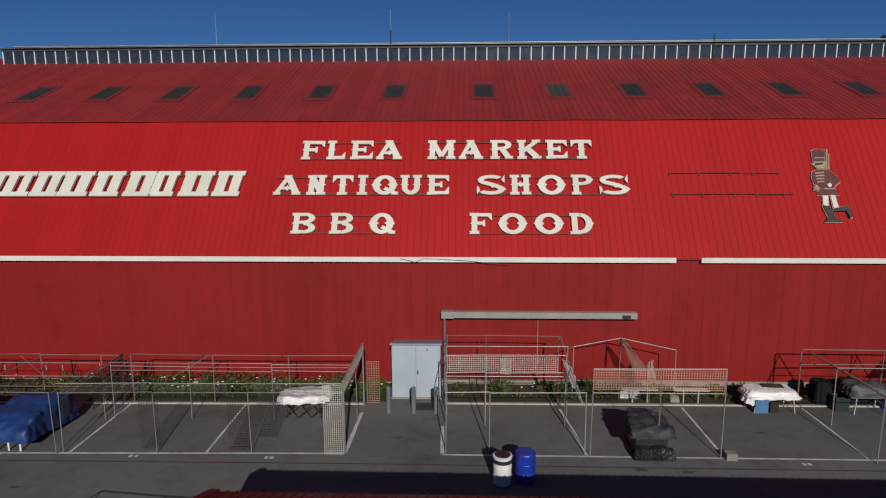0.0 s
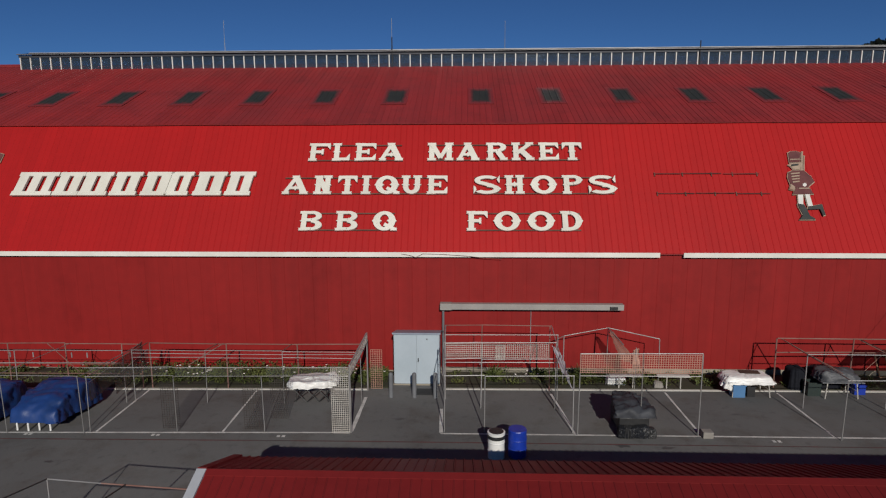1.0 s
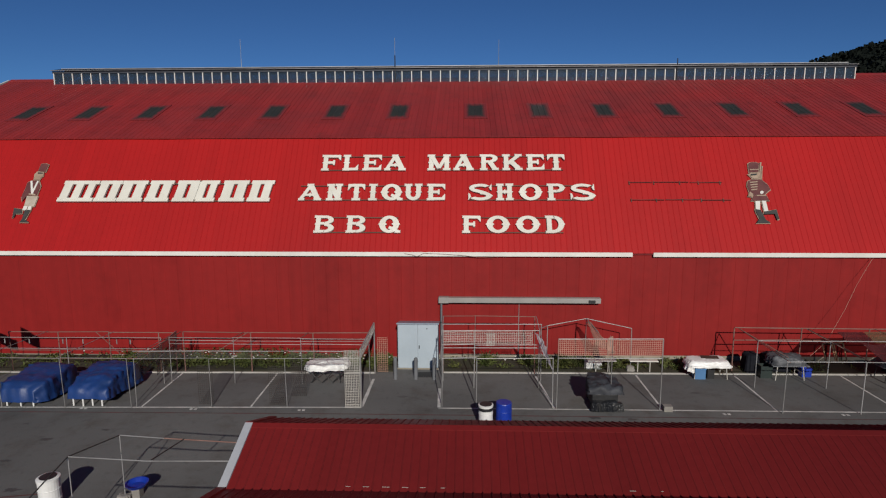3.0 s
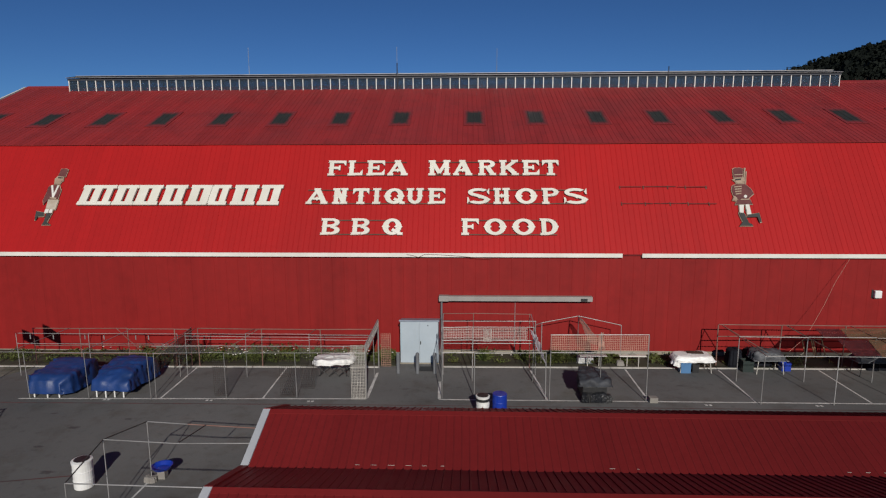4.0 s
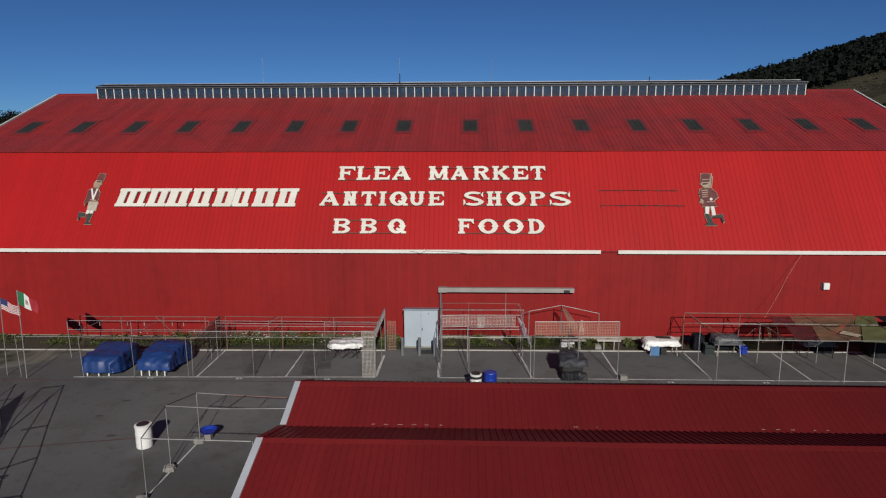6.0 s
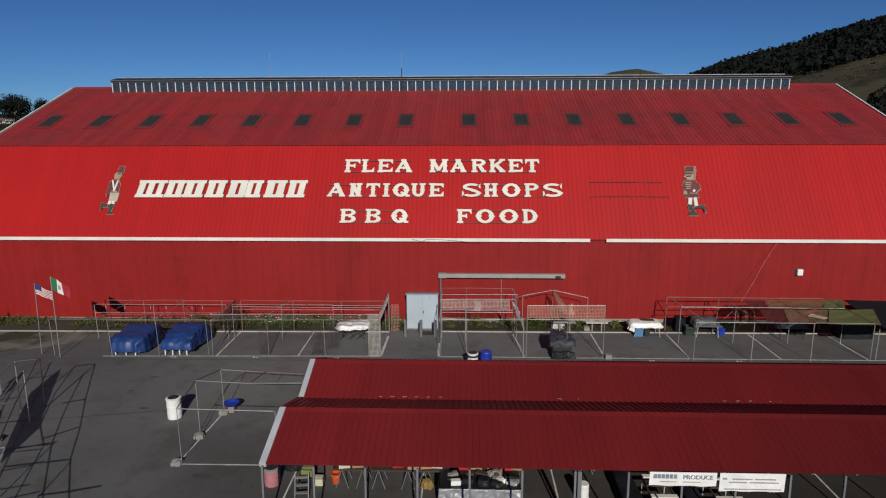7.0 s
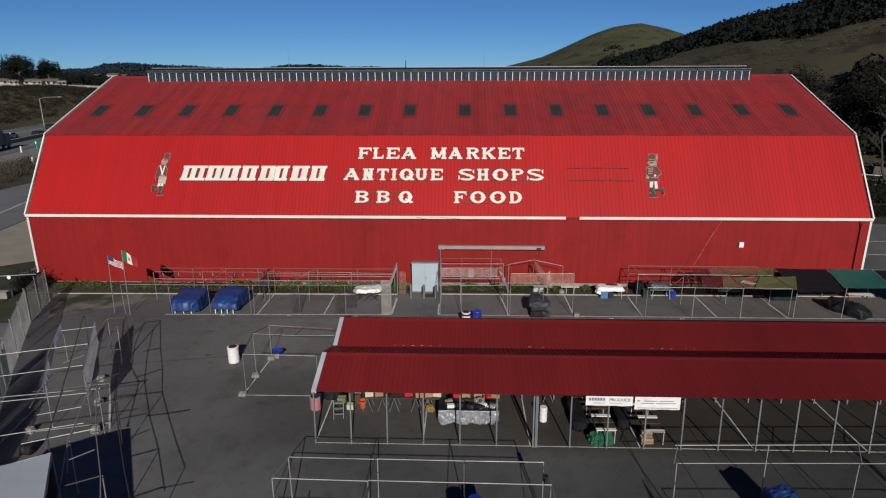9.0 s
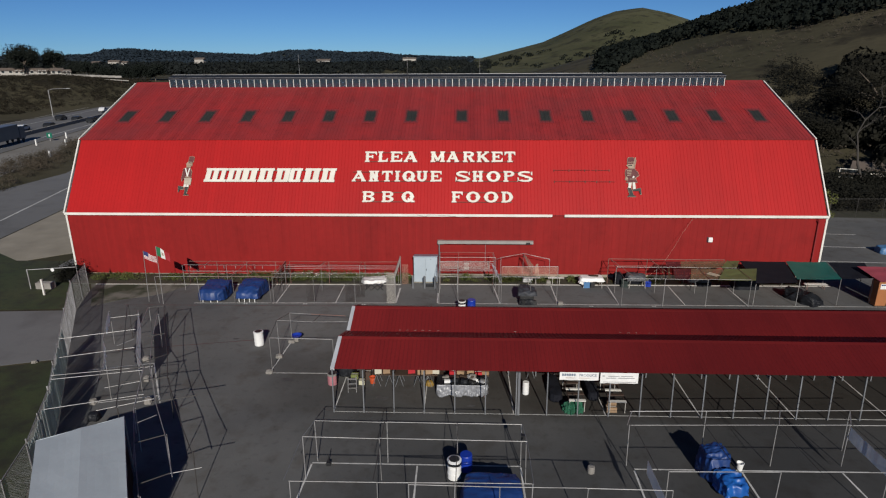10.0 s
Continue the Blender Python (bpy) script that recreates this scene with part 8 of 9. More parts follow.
for a, b, z, h in (((-21.15, 9.4), (-20.2, 7.4), 2.2, 0.5), ((-19.2, 5.5), (-17.8, 3.1), 2.2, 0.5)):
    d = Vector((b[0] - a[0], b[1] - a[1], 0))
    ob = part("plastic_screen", hang(d.length, h, int(10 * h + a[1]), 4, 0.06, 28, 8), NET)
    ob.matrix_basis = Matrix.Translation(((a[0] + b[0]) / 2, (a[1] + b[1]) / 2, z)) @ Matrix.Rotation(math.atan2(d.y, d.x), 4, "Z")
    tagged(ob, "pale translucent plastic screen hung on the pipe frame", "plastic sheet", "hung screens")
covered("covered_goods", -17.5, 1.15, 0.5, 0.4, 0.4, BLACK_TARP, 411, "small black heap under the pipe frame", "tarp")


def build_fence(pts, h, label, name="chain_link_fence", mesh=0.13, post_gap=2.4, metal=STEEL):
    f = thing(name, (0, 0, 0), label, "fence")
    wires = bmesh.new()
    rng = random.Random(9)
    for a, b in zip(pts, pts[1:]):
        a, b = Vector((*a, 0)), Vector((*b, 0))
        d = b - a
        k = max(1, round(d.length / post_gap))
        for i in range(k + 1):
            p = a + d * i / k
            tube("post", (p.x, p.y, 0.0), (p.x + rng.uniform(-.05, .05), p.y, h + rng.uniform(-0.05, 0.25)), 0.028, metal, f)
        tube("top_rail", (a.x, a.y, h - 0.02), (b.x, b.y, h - 0.02), 0.02, metal, f)
        u = d.normalized()
        n = Vector((-u.y, u.x, 0)) * 0.004
        step_ = mesh
        m = int((d.length + h) / step_)
        for i in range(m):
            for s in (1, -1):
                s0 = i * step_ - (h if s == 1 else 0)
                t0, t1 = max(0, -s0) if s == 1 else max(0, s0 - d.length), min(h, d.length - s0) if s == 1 else min(h, s0)
                if t1 - t0 < 0.05:
                    continue
                p, q = a + u * (s0 + s * t0) + Vector((0, 0, t0)), a + u * (s0 + s * t1) + Vector((0, 0, t1))
                w = Vector((0, 0, 0.005))
                v = [wires.verts.new(x) for x in (p + n + w, q + n + w, q - n, p - n, p + n - w, q + n - w)]
                wires.faces.new((v[0], v[1], v[2], v[3]))
                wires.faces.new((v[3], v[2], v[5], v[4]))
                wires.faces.new((v[4], v[5], v[1], v[0]))
    tagged(part("wire_mesh", wires, metal, f), kind="stuff")
    return f


fence = build_fence([(-28.2, 18.4), (-26.9, 14.6), (-22.9, 7.4), (-18.85, 0.25), (-17.0, -3.85), (-15.6, -8.5)], 2.25, "tall galvanized chain-link fence with leaning posts")
GREEN_MESH = mat("grey_green_fence_slat", (0.42, 0.48, 0.45), (0.32, 0.37, 0.35), rough=0.7, big=2, fine=12, rand=0.3)
sheer(GREEN_MESH, 0.5, 0.25)
slat_rng = random.Random(12)
for a, b in (((-22.9, 7.4), (-18.85, 0.25)), ((-18.85, 0.25), (-17.0, -3.85))):
    d = Vector((b[0] - a[0], b[1] - a[1], 0))
    k = int(d.length / 0.11)
    for i in range(k):
        if slat_rng.random() < 0.22:
            continue
        p = Vector((*a, 0)) + d * (i + 0.5) / k
        bar("slat", (p.x - 0.02, p.y - 0.035, 0.1), (p.x + 0.02, p.y + 0.035, slat_rng.uniform(1.7, 2.15)), GREEN_MESH, fence)
g = thing("barrier_rail", (-33.1, 18.7, 0), "low pipe barrier on the grass beside the barn", "barrier")
tube("post", (0, 0, 0), (0, 0, 1.65), 0.04, STEEL, g)
tube("rail", (0, 0, 1.6), (3.7, 0.45, 1.72), 0.03, STEEL, g)
part("round_plate", lathe([(0.02, -0.01), (0.14, -0.01), (0.14, 0.01), (0.02, 0.01)], 16), WHITE_PLASTIC, g).matrix_basis = pose(1.9, 0.2, 1.55, 90, 0, 0)
g = thing("white_post", (-31.2, 17.5, 0), "plain white wooden post on the grass", "post")
part("upright", box(-0.06, -0.06, 0, 0.06, 0.06, 1.25, 0.01), WHITE_PAINT, g)
part("cap", box(-0.07, -0.07, 1.25, 0.07, 0.07, 1.28, 0.01), WHITE_PAINT, g)
goods_box(-32.0, 18.9, 0.02, 1.3, 0.5, 0.5, STONE_GREY, "pale utility box on the grass", name="utility_box")
ob = part("stone", draped(0.24, 0.18, 0.14, 95, lift=0.0, top=0.6), STONE_GREY)
ob.matrix_basis = pose(-24.6, 6.9, 0.0)
tagged(ob, "pale stone at the grass edge", "stone")

# ---- trees, hills' woods, highway, houses ----


def add_clump(bm, c, r, n, rng, size):
    """n small leaf-sprays in a loose, uneven ball round c."""
    for _ in range(n):
        d = Vector((rng.gauss(0, 1), rng.gauss(0, 1), rng.gauss(0, 0.8)))
        d = d.normalized() * r * rng.uniform(0.35, 1.1)
        p = c + d
        a = Vector((rng.gauss(0, 1), rng.gauss(0, 1), rng.gauss(0, 1))).normalized()
        b = a.orthogonal().normalized()
        s = size * rng.uniform(0.6, 1.4)
        v = [bm.verts.new(p + q) for q in (a * s, b * s * 0.5, -a * s * 0.7, -b * s * 0.5)]
        bm.faces.new(v)


def limb(bm, a, b, r0, r1, seg=6):
    a, b = Vector(a), Vector(b)
    q = (b - a).to_track_quat("Z", "Y")
    ra = [bm.verts.new(a + q @ Vector((r0 * math.cos(6.2832 * k / seg), r0 * math.sin(6.2832 * k / seg), 0))) for k in range(seg)]
    rb = [bm.verts.new(b + q @ Vector((r1 * math.cos(6.2832 * k / seg), r1 * math.sin(6.2832 * k / seg), 0))) for k in range(seg)]
    for k in range(seg):
        bm.faces.new((ra[k], ra[(k + 1) % seg], rb[(k + 1) % seg], rb[k]))


def tree(x, y, h, spread, seed, leaf, label, leaves=2600, size=0.22, bark=BARK, group="trees behind the barn", low=0.3, z=None):
    rng = random.Random(seed)
    t = thing("tree", (x, y, ground_z(x, y) if z is None else z), label, "tree", group)
    bm, cr = bmesh.new(), bmesh.new()
    top = Vector((rng.uniform(-0.3, 0.3), rng.uniform(-0.3, 0.3), h * 0.55))
    limb(bm, (0, 0, -0.3), top * 0.5, 0.035 * h, 0.026 * h, 8)
    limb(bm, top * 0.5, top, 0.026 * h, 0.016 * h, 8)
    ends = []
    for i in range(11):
        f = rng.uniform(low, 0.95)
        p = top * f
        a = 2.4 * i + rng.uniform(-0.5, 0.5)
        e = p + Vector((math.cos(a) * spread * rng.uniform(0.4, 0.85), math.sin(a) * spread * rng.uniform(0.4, 0.85), h * rng.uniform(0.12, 0.42)))
        m = p.lerp(e, 0.5) + Vector((0, 0, 0.04 * h))
        limb(bm, p, m, 0.012 * h, 0.008 * h)
        limb(bm, m, e, 0.008 * h, 0.003 * h)
        ends += [(e, 1.0), (m, 0.6)]
    ends.append((top + Vector((0, 0, h * 0.3)), 1.0))
    part("trunk", bm, bark, t)
    if leaves:
        per = leaves // len(ends)
        for e, f in ends:
            add_clump(cr, e, spread * 0.38 * f * rng.uniform(0.75, 1.25), int(per * f), rng, size)
        part("crown", cr, leaf, t)
    return t


TREES = [(38, 56, 9, 4.2), (43, 63, 9, 4.2), (50, 72, 7.5, 4.5), (58, 80, 6.5, 4.5), (68, 78, 17, 6), (37, 70, 8, 4.5), (76, 80, 18, 6.5), (72, 64, 14, 5), (45, 80, 7, 4.5), (65, 84, 13, 4.5)]
for i, (x, y, h, s) in enumerate(TREES):
    tree(x, y, 0.8 * h, s, 500 + i, DARK_LEAF, "dark evergreen tree with a dense ragged crown", 7500, 0.2)


def bare_tree(x, y):
    """A crooked pale tree without leaves: a dark leaning foot, one long bent stem and thin side limbs."""
    rng = random.Random(601)
    t = thing("tree", (x, y, 0), "leafless pale-barked tree with bare crooked limbs", "tree", "trees behind the barn")
    bm = bmesh.new()
    stem = [Vector(p) for p in ((1.3, 0, -0.2), (0.9, 0, 1.2), (0.0, 0, 3.2), (-0.2, 0.2, 5.0), (-0.7, 0.2, 7.2), (-0.1, 0.1, 9.0), (1.3, 0, 10.6), (1.5, 0, 12.0))]
    for k, (a, b) in enumerate(zip(stem, stem[1:])):
        limb(bm, a, b, 0.20 - 0.026 * k, 0.174 - 0.026 * k, 7)
    for a, b, r in ((6, (3.4, -0.4, 10.4), 0.07), (5, (-1.6, 0.3, 10.2), 0.05), (4, (0.9, 0.3, 8.6), 0.05), (1, (2.6, 0.2, 3.0), 0.10), (3, (-1.5, 0.1, 6.6), 0.04), (7, (1.0, 0.2, 13.0), 0.04)):
        a, b = stem[a], Vector(b)
        m = a.lerp(b, 0.5) + Vector((0, 0, 0.25))
        limb(bm, a, m, r, r * 0.75)
        limb(bm, m, b, r * 0.75, r * 0.4)
        for _ in range(5):
            e = b + Vector((rng.uniform(-1.2, 1.2), rng.uniform(-0.8, 0.8), rng.uniform(0.1, 1.3)))
            limb(bm, a.lerp(b, rng.uniform(0.4, 1)), e, r * 0.35, 0.012, 4)
    part("trunk", bm, PALE_BARK, t)


bare_tree(53.4, 58.6)
tree(38.2, 38.6, 4.3, 1.2, 602, mat("yellow_green_leaf", (0.096, 0.104, 0.016), (0.072, 0.08, 0.016), rough=0.7, fine=4, bump=0), "small yellow-green tree by the barn corner", 900, 0.12, low=0.2)
for i, (x, y, h, s) in enumerate(((-198, 254, 13.5, 7), (-205, 262, 12.5, 7), (-190.5, 262, 10.5, 5), (-184, 268, 6, 4.5), (-177, 266, 6.5, 5), (-169, 268, 5, 4.5), (-159, 266, 5.5, 5), (-150, 264, 7, 5), (-144, 264, 7, 5))):
    tree(x, y, h, s, 700 + i, OAK_LEAF, "dark broad tree on the bank across the highway", 5200, 0.36, group="trees across the highway")


def woods(name, count, where, size, per, leaf, label, seed, leafy=0.28, dome=False):
    """Woods too far to tell tree from tree: clumps of sprays on the ground, loose and ragged, or closed round crowns."""
    rng = random.Random(seed)
    verts, faces = [], []
    made = 0
    while made < count:
        p = where(rng)
        if p is None:
            continue
        made += 1
        x, y, s = p
        z = ground_z(x, y)
        r = size * s
        for _ in range(per):
            if dome:
                out = Vector((rng.gauss(0, 1), rng.gauss(0, 1), rng.gauss(0.25, 0.8))).normalized()
                lump = 1 + 0.28 * noise.noise(out * 2.2 + Vector((x, y, 0)))
                d = Vector((out.x, out.y, 0.55 + 0.62 * out.z)) * lump * rng.uniform(0.88, 1.0)
                facing = out + 0.35 * Vector((rng.gauss(0, 1), rng.gauss(0, 1), rng.gauss(0, 1)))
                a = facing.orthogonal().normalized()
                b = facing.cross(a).normalized()
            else:
                d = Vector((rng.gauss(0, 0.5), rng.gauss(0, 0.5), abs(rng.gauss(0.55, 0.35))))
                a = Vector((rng.gauss(0, 1), rng.gauss(0, 1), rng.gauss(0, 1))).normalized()
                b = a.orthogonal().normalized()
            c = Vector((x, y, z)) + d * r
            q = r * leafy * rng.uniform(0.6, 1.4)
            k = len(verts)
            verts += [tuple(c + a * q), tuple(c + b * q * 0.7), tuple(c - a * q), tuple(c - b * q * 0.7)]
            faces.append((k, k + 1, k + 2, k + 3))
    me = bpy.data.meshes.new(name)
    me.from_pydata(verts, [], faces)
    me.materials.append(leaf)
    tagged(new(name, me), label, "woods", kind="stuff")


def polar(az, d):
    return d * math.sin(radians(az)), -20 + d * math.cos(radians(az))


def on_crest(rng):
    az = rng.uniform(12, 50)
    lo = 178 + 41 * step(11, 17, az)
    d = rng.uniform(lo, 380)
    x, y = polar(az, d)
    f = noise.noise(Vector((x * 0.02, y * 0.02, 5.0))) + 1.1 * step(lo, lo + 42, d) - 0.35
    return (x, y, rng.uniform(0.6, 1.2)) if f > rng.uniform(0, 0.5) else None


def on_round(rng):
    az = rng.uniform(2, 15)
    d = rng.uniform(700, 900)
    x, y = polar(az, d)
    f = noise.noise(Vector((x * 0.008, y * 0.008, 8.0))) + 0.75 * step(0.0, -1.0, (az - 17) / 14 + (d - 900) / 500)
    return (x, y, rng.uniform(0.6, 1.2)) if f > rng.uniform(0.15, 0.6) else None


def foothill(rng):
    az = rng.uniform(17, 48)
    d = rng.uniform(95, 165)
    x, y = polar(az, d)
    if (y < 62 and x < 75) or (29.5 < az < 37 and d < 116) or (az < 31.8 and d > 112):
        return None
    f = noise.noise(Vector((x * 0.03, y * 0.03, 2.0))) + 0.75 * step(150, 105, d)
    return (x, y, rng.uniform(0.6, 1.2) * (0.55 if az < 31.8 else 1.0)) if f > rng.uniform(0.1, 0.5) else None


def hill_face(rng):
    az = rng.uniform(10, 48)
    d = rng.uniform(105, 255)
    x, y = polar(az, d)
    f = 0.9 * noise.noise(Vector((x * 0.02, y * 0.02, 15.0))) + 0.35 * step(22, 32, az) - 0.1
    return (x, y, rng.uniform(0.4, 1.2)) if f > rng.uniform(0, 0.8) else None


def fence_bushes(rng):
    x, y = rng.uniform(41, 68), rng.uniform(45, 60)
    return (x, y, rng.uniform(0.4, 1.2)) if y > 44 + 0.1 * (x - 40) else None


def shoulder(rng):
    az = rng.uniform(26, 33)
    d = rng.uniform(118, 185)
    x, y = polar(az, d)
    return (x, y, rng.uniform(0.4, 1.2)) if noise.noise(Vector((x * 0.05, y * 0.05, 6.0))) > 0.0 else None


def far_ridge(rng):
    az = rng.uniform(-45, 0.5)
    d = rng.uniform(900, 1700)
    return (*polar(az, d), rng.uniform(0.6, 1.3))


def mid_valley(rng):
    az = rng.uniform(-42, 2)
    d = rng.uniform(400, 900)
    x, y = polar(az, d)
    f = noise.noise(Vector((x * 0.008, y * 0.008, 11.0)))
    return (x, y, rng.uniform(0.4, 1.1)) if f > -0.12 else None


def bank_scrub(rng):
    y = rng.uniform(60, 260)
    x = -139 - 0.13 * (y - 130) + 0.5 * max(0, y - 190) - rng.uniform(-2, 46)
    return (x, y, rng.uniform(0.4, 1.3))


def verge(rng):
    y = rng.uniform(45, 120)
    x = -64 - 0.22 * (y - 60) - rng.uniform(0, 9)
    return (x, y, rng.uniform(0.4, 1.2))


woods("hill_woods", 3000, on_crest, 2.6, 60, OAK_LEAF, "dark oak woods along the crest of the near hill", 1, 0.26, True)
woods("hill_woods", 90, on_round, 4.0, 30, OAK_LEAF, "dark oak scrub in the folds of the round hill", 2, 0.28, True)
woods("hill_scrub", 1300, hill_face, 0.9, 22, DRY_BUSH, "brown scrub scattered over the hillside", 9, 0.18)
woods("foothill_woods", 380, foothill, 3.6, 420, DARK_LEAF, "dark trees at the foot of the hill", 3, 0.11, True)
woods("fence_bushes", 280, fence_bushes, 1.5, 170, DARK_LEAF, "dark bushes behind the lot fence", 12, 0.09)
woods("hillside_bushes", 46, shoulder, 2.4, 200, DARK_LEAF, "ragged dark bushes low on the hillside", 13, 0.09)
woods("far_woods", 6500, far_ridge, 5.5, 30, HAZY_LEAF, "distant wooded ridge, its leaves tinted blue for haze", 4, 0.28, True)
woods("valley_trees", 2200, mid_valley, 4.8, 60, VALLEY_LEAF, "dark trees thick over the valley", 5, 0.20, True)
woods("bank_scrub", 7000, bank_scrub, 0.8, 34, DARK_SCRUB, "dry dark scrub over the highway bank", 6, 0.17)
woods("verge_bushes", 200, verge, 1.1, 220, DRY_BUSH, "dry brown bushes on the road verge", 7, 0.07)


def car(x, y, turn, paint, label, truck=False):
    c = thing("truck" if truck else "car", (x, y, 0.03), label, "truck" if truck else "car", "highway vehicles", turn=turn)
    if truck:
        part("trailer", box(-1.25, -6.5, 1.1, 1.25, 6.0, 3.9, 0.05), paint, c)
        cab = box(-1.2, 6.4, 0.7, 1.2, 8.8, 3.3, 0.15)
        part("cab", cab, paint, c)
        part("windscreen", box(-1.05, 8.78, 2.1, 1.05, 8.83, 2.95), DARK_GLASS, c)
        ys, r = (-5.6, -4.4, 5.4, 7.6), 0.5
    else:
        bm = bmesh.new()
        prof = [(-2.2, 0.35), (2.2, 0.35), (2.25, 0.75), (1.1, 0.95), (0.45, 1.42), (-1.35, 1.45), (-2.0, 1.0), (-2.25, 0.95)]
        add_prism(bm, prof, -0.88, 0.88)
        bm.transform(Matrix(((0, 0, 1, 0), (1, 0, 0, 0), (0, 1, 0, 0), (0, 0, 0, 1))))
        bmesh.ops.bevel(bm, geom=bm.edges[:], offset=0.06, segments=2, affect="EDGES")
        part("body", bm, paint, c)
        for s in (-1, 1):
            bm = bmesh.new()
            add_prism(bm, [(0.95, 0.98), (0.42, 1.36), (-1.25, 1.38), (-1.75, 1.02)], 0.885 * s - 0.01, 0.885 * s + 0.01)
            bm.transform(Matrix(((0, 0, 1, 0), (1, 0, 0, 0), (0, 1, 0, 0), (0, 0, 0, 1))))
            part("side_window", bm, DARK_GLASS, c)
        ys, r = (-1.4, 1.4), 0.32
    for yy in ys:
        for s in (-1, 1):
            w = part("wheel", lathe([(0.5 * r, -0.1), (0.92 * r, -0.1), (r, -0.06), (r, 0.06), (0.92 * r, 0.1), (0.5 * r, 0.1)], 16), TYRE, c)
            w.matrix_basis = pose((1.1 if truck else 0.82) * s, yy, r, 0, 90, 0)
    return c


CAR_DARK = mat("dark_car_paint", (0.016, 0.0176, 0.02), (0.02, 0.0216, 0.024), rough=0.25, speck=0.03, bump=0)
CAR_GREY = mat("grey_truck_paint", (0.112, 0.12, 0.136), (0.088, 0.096, 0.112), rough=0.4, speck=0.05, bump=0)
CAR_WHITE = mat("white_car_paint", (0.56, 0.56, 0.56), (0.528, 0.528, 0.528), rough=0.25, speck=0.03, bump=0)
car(-94.5, 97, 12, CAR_GREY, "grey box truck on the highway", True)
car(-110.3, 125.8, 12, CAR_WHITE, "white car on the highway")
car(-106.7, 131.0, 12, CAR_DARK, "dark car on the highway")
car(-110.4, 148.5, 12, CAR_DARK, "dark car on the highway")
car(-117.5, 152.0, 12, CAR_DARK, "dark car in the far lane of the highway")
car(-113.0, 168.0, 12, CAR_DARK, "dark car farther up the highway")
car(-104.4, 145.6, 12, CAR_DARK, "dark car in the near lane of the highway")
car(-121.3, 180.3, 12, CAR_WHITE, "white van far up the highway")
med = thing("median_barrier", (0, 0, 0), "dark low concrete barrier between the carriageways", "barrier")
for i in range(16):
    a = Vector((-96 - 0.19 * 9 * i, 82 + 9 * i, 0.02))
    ob = part("segment", box(-0.3, 0, 0, 0.3, 8.95, 0.85, 0.05), STONE_GREY, med)
    ob.matrix_basis = Matrix.Translation(a) @ Matrix.Rotation(math.atan2(9 * 0.19, 9), 4, "Z")


def street_lamp(x, y, h):
    l_ = thing("street_lamp", (x, y, 0), "tall grey highway lamp with a long arm", "street lamp")
    tube("pole", (0, 0, 0), (0, 0, h), 0.14, STEEL, l_)
    tube("arm", (0, 0, h), (1.6, -0.2, h + 0.45), 0.09, STEEL, l_)
    tube("arm", (1.6, -0.2, h + 0.45), (6.6, -0.8, h + 0.6), 0.08, STEEL, l_)
    part("head", box(6.3, -1.0, h + 0.5, 7.4, -0.6, h + 0.7, 0.05), STEEL, l_)


street_lamp(-125.6, 160.5, 8.0)
s = thing("road_sign", (-90, 106, 0), "small green highway sign on a post", "road sign")
tube("post", (0, 0, 0), (0, 0, 1.7), 0.06, STEEL, s)
part("board", box(-0.6, -0.08, 0.7, 0.6, -0.02, 1.8, 0.01), SIGN_GREEN, s)
bar("writing_bar", (-0.12, -0.1, 0.95), (0.12, -0.085, 1.5), WHITE_PLASTIC, s)
for i, (x, y) in enumerate(((-88.2, 98.9), (-81.9, 98.9), (-74.5, 82.8), (-89.4, 110.7))):
    p = part("marker_post", box(-0.12, -0.12, 0, 0.12, 0.12, 1.3, 0.02), WHITE_PLASTIC)
    p.matrix_basis = pose(x, y, 0)
    tagged(p, "white roadside marker post", "marker post", "roadside markers")


def house(x, y, w, d, h, label, turn=0.0, z=None, wall=HOUSE_WHITE):
    hs = thing("house", (x, y, ground_z(x, y) if z is None else z), label, "house", "houses round the valley", turn=turn)
    part("wall", box(-w / 2, -d / 2, -1, w / 2, d / 2, h), wall, hs)
    bm = bmesh.new()
    add_prism(bm, [(-d / 2 - 0.5, h), (d / 2 + 0.5, h), (0, h + 0.28 * d)], -w / 2 - 0.5, w / 2 + 0.5)
    bm.transform(Matrix(((0, 0, 1, 0), (1, 0, 0, 0), (0, 1, 0, 0), (0, 0, 0, 1))))
    part("roof", bm, HOUSE_ROOF, hs)
    for i in range(max(2, int(w / 4))):
        xx = -w / 2 + (i + 0.5) * w / max(2, int(w / 4))
        win = part("window", box(xx - 0.7, -d / 2 - 0.04, 0.9, xx + 0.7, -d / 2 + 0.02, 2.2), WHITE_PAINT, hs)
        part("pane", box(xx - 0.6, -d / 2 - 0.06, 1.0, xx + 0.6, -d / 2 - 0.045, 2.1), DARK_GLASS, win)
    part("door", box(-0.5, -d / 2 - 0.05, -0.9, 0.5, -d / 2 - 0.005, 0.0), DARK_WOOD, hs)
    return hs


for x, y, w, h, tn in ((-195.5, 257, 5, 1.9, 25), (-190, 255, 4, 1.7, 5), (-185.5, 257, 4.5, 2.0, 20), (-181, 256, 3, 1.6, 40), (-211, 260, 6, 2.0, 25), (-203, 258, 4, 1.6, 10)):
    house(x, y, w, 4.5, h, "low pale house on the bank across the highway", tn)
for i, (x, y, w, h) in enumerate(((-371, 600, 8, 3), (-352, 600, 11, 4), (-344, 604, 6, 3), (-265, 600, 9, 6), (-70, 760, 16, 5), (-150, 640, 14, 4))):
    house(x, y, w, 6, h, "small pale house among distant trees", 0, 9.5)
house(59.3, 63.0, 5.6, 3.4, 2.2, "white house half hidden behind bare branches", -35, z=-0.5)
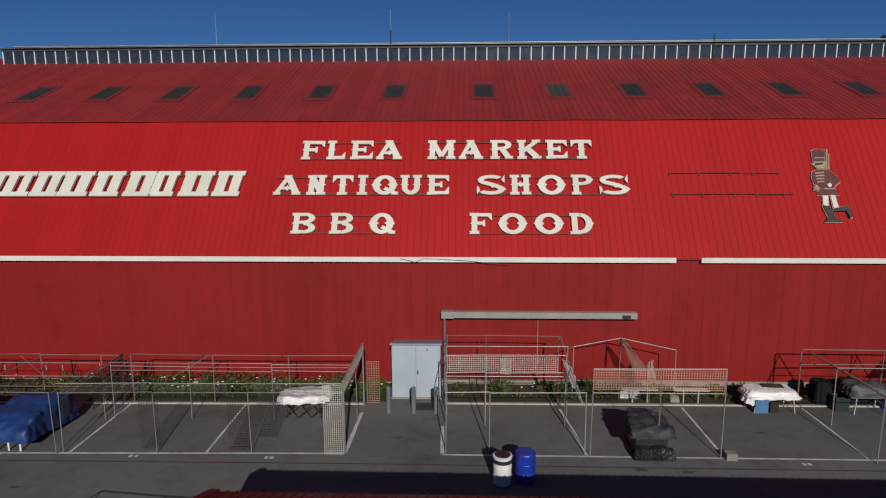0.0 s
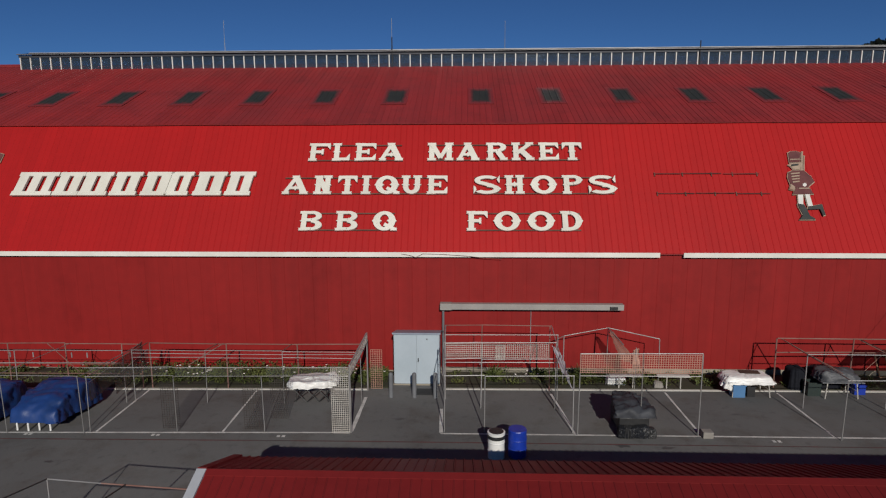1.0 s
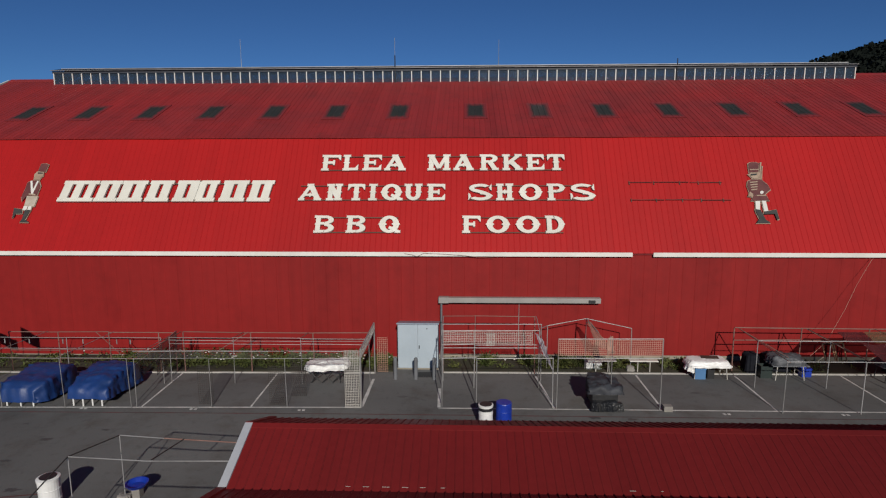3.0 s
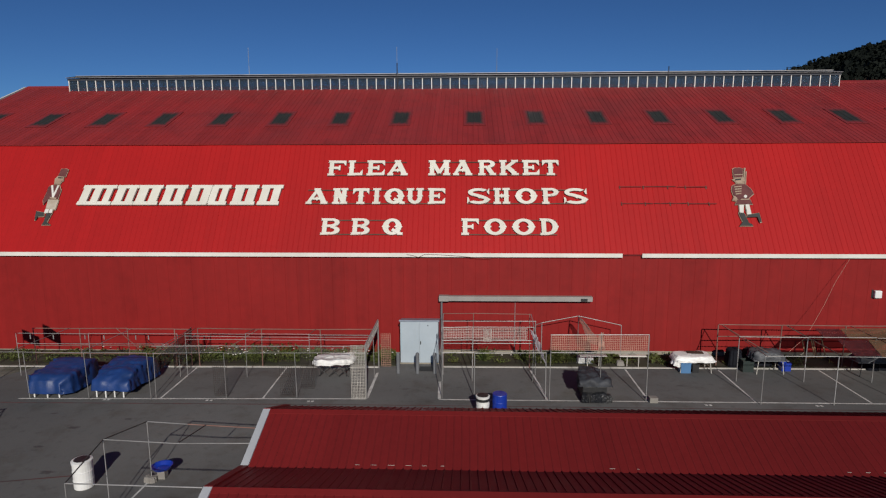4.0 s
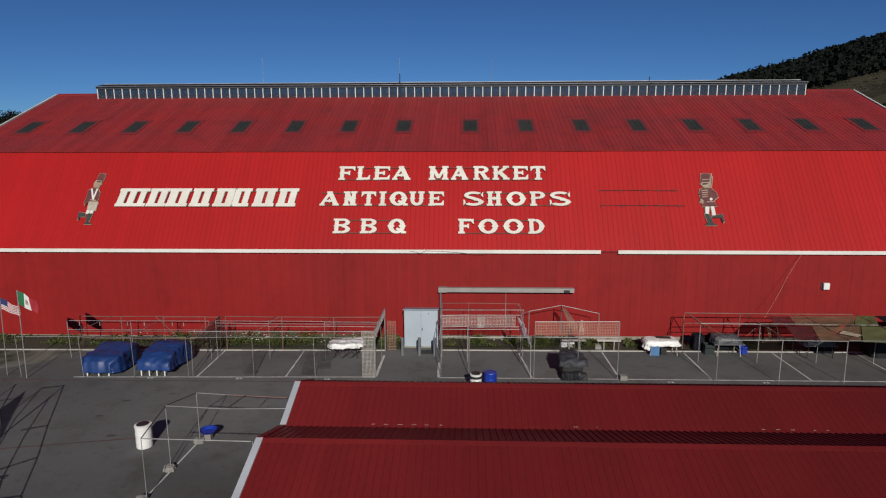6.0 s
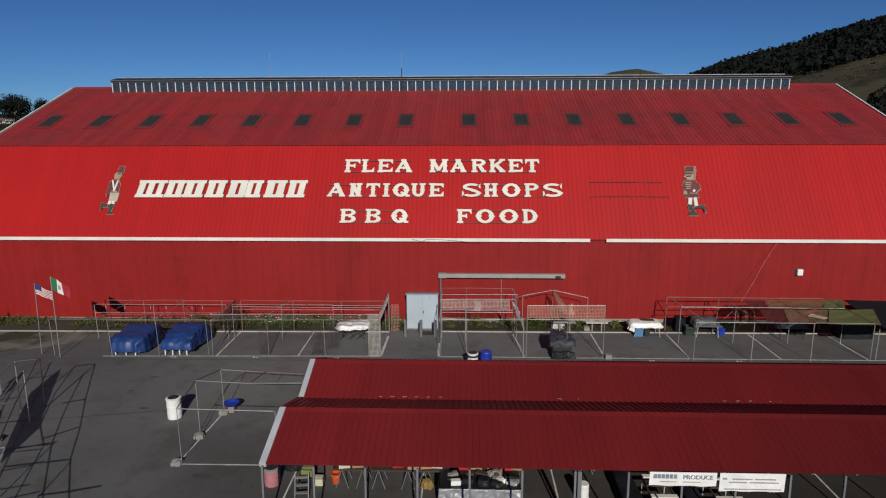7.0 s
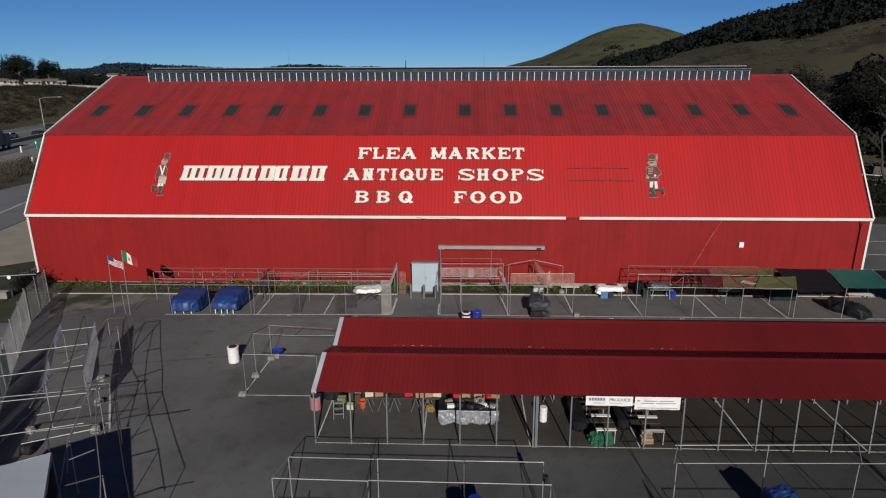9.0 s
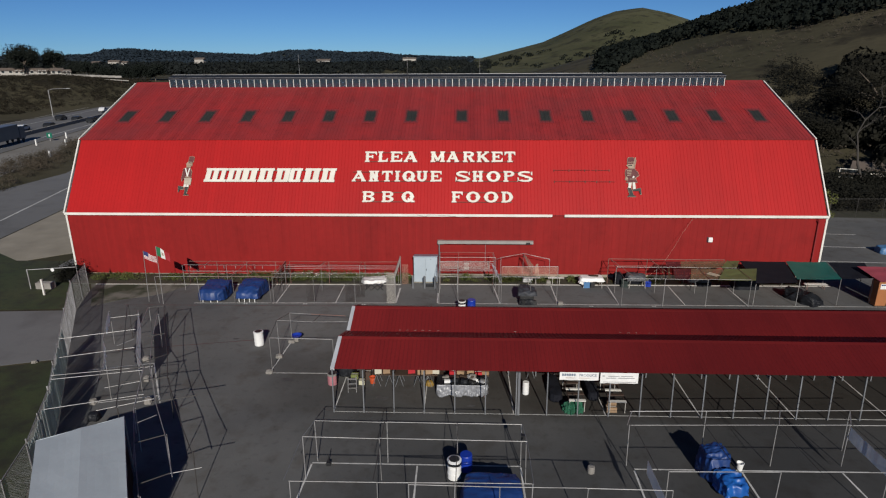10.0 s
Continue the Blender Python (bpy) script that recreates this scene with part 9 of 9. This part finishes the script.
house(54.9, 62.6, 1.7, 1.8, 1.5, "small white shed among dark bushes", -30, z=-0.2, wall=WHITE_PAINT)
PALE_WALL = mat("pale_weathered_wall", (0.30, 0.28, 0.25), (0.22, 0.205, 0.185), rough=0.8, big=0.4, fine=6)
wall_ = thing("bank_wall", (0, 0, 0), "pale low wall along the top of the bank", "wall")
for k in range(15):
    x = -197 + 3 * k
    part("panel", box(0, 0, -0.85, 3.05, 0.25, 0), PALE_WALL, wall_).matrix_basis = pose(x, 249.5, 10.6 - 0.035 * max(0, x + 180), 0, 0, 0)
rail_ = thing("guard_rail", (0, 0, 0), "pale guard rail along the road on the bank", "guard rail")
for k in range(6):
    x = -167 + 3.6 * k
    part("rail", box(0, 0, -0.32, 3.62, 0.12, 0), PALE_WALL, rail_).matrix_basis = pose(x, 243, 9.2 - 0.055 * (x + 167), 0, 3.1, 0)
    tube("post", (x + 0.3, 243.1, 6.8), (x + 0.3, 243.1, 8.9 - 0.055 * (x + 167)), 0.07, DULL_STEEL, rail_)
build_fence([(34.5, 44.5), (41.2, 42.4), (50, 42.6), (58, 43)], 2.1, "chain-link fence along the back of the side lot", "lot_fence", 0.2, 3.0, DARK_PIPE)
covered("covered_machine", 39.2, 29.6, 1.6, 1.2, 0.6, PALE_BLUE, 903, "blue covered machine on the side lot", "machine", lift=0.0)
for y in (27.0, 31.5, 36.0):
    bm = box(0, 0, 0, 9, 0.1, 0.004)
    ob = part("painted_line", bm, LINE)
    ob.matrix_basis = pose(31, y, 0.0212, 0, 0, -4)
    tagged(ob, "worn white painted line on the side lot", "road marking", "painted yard lines", "structure")

# ---- sheets of the barn and the canopy, each its own piece ----


def lay_panels():
    rng = random.Random(41)
    n = 110
    w = (BX1 - BX0 - 0.4) / n
    low = panel_mesh("roof_panel", w, LOW_L - 0.06, RED_ROOF, 0.011, 0.044, 2)
    for i in range(n):
        piece("roof_panel", low, barn, LOW_M @ Matrix.Translation((BX0 + 0.2 + i * w, 0.0, rng.uniform(0, 0.003))), "bright red roof sheet" if i == 0 else "")
    n = 104
    w = (BX1 - BX0 - 0.4) / n
    up = panel_mesh("roof_panel", w, UP_L + 0.05, DULL_ROOF, 0.019, 0.046, 2)
    for i in range(n):
        piece("roof_panel", up, barn, UP_M @ Matrix.Translation((BX0 + 0.2 + i * w, -0.16 + rng.uniform(-0.012, 0.012), 0.012 + rng.uniform(0, 0.004))), "weathered dull red roof sheet" if i == 0 else "")
    n = 100
    w = (BX1 - BX0 - 0.4) / n
    wall = panel_mesh("wall_panel", w, EAVE[1] - 0.05 - 0.28, RED_WALL, 0.006, 0.03)
    tall = panel_mesh("wall_panel", w, EAVE[1] - 0.05 - 0.11, RED_WALL, 0.006, 0.03)
    for i in range(n):
        x = BX0 + 0.2 + i * w
        low = x + w < -3.3
        m = Matrix(((1, 0, 0, 0), (0, 0, -1, WALL_Y), (0, 1, 0, 0.11 if low else 0.28), (0, 0, 0, 1)))
        piece("wall_panel", tall if low else wall, barn, m @ Matrix.Translation((x, 0, rng.uniform(0, 0.003))), "dark red wall sheet" if i == 0 else "")
    n = 72
    w = (CLEN - 0.14) / n
    for k in range(4):
        a, b = (CY[k], CZ[k]), (CY[k + 1], CZ[k + 1])
        sm, sl = slope_basis(a, b)
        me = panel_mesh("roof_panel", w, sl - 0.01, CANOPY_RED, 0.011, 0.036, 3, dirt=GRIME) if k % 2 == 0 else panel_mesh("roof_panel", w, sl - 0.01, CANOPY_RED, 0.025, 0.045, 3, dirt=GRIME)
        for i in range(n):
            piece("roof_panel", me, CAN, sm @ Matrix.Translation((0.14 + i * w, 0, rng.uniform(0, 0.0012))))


lay_panels()
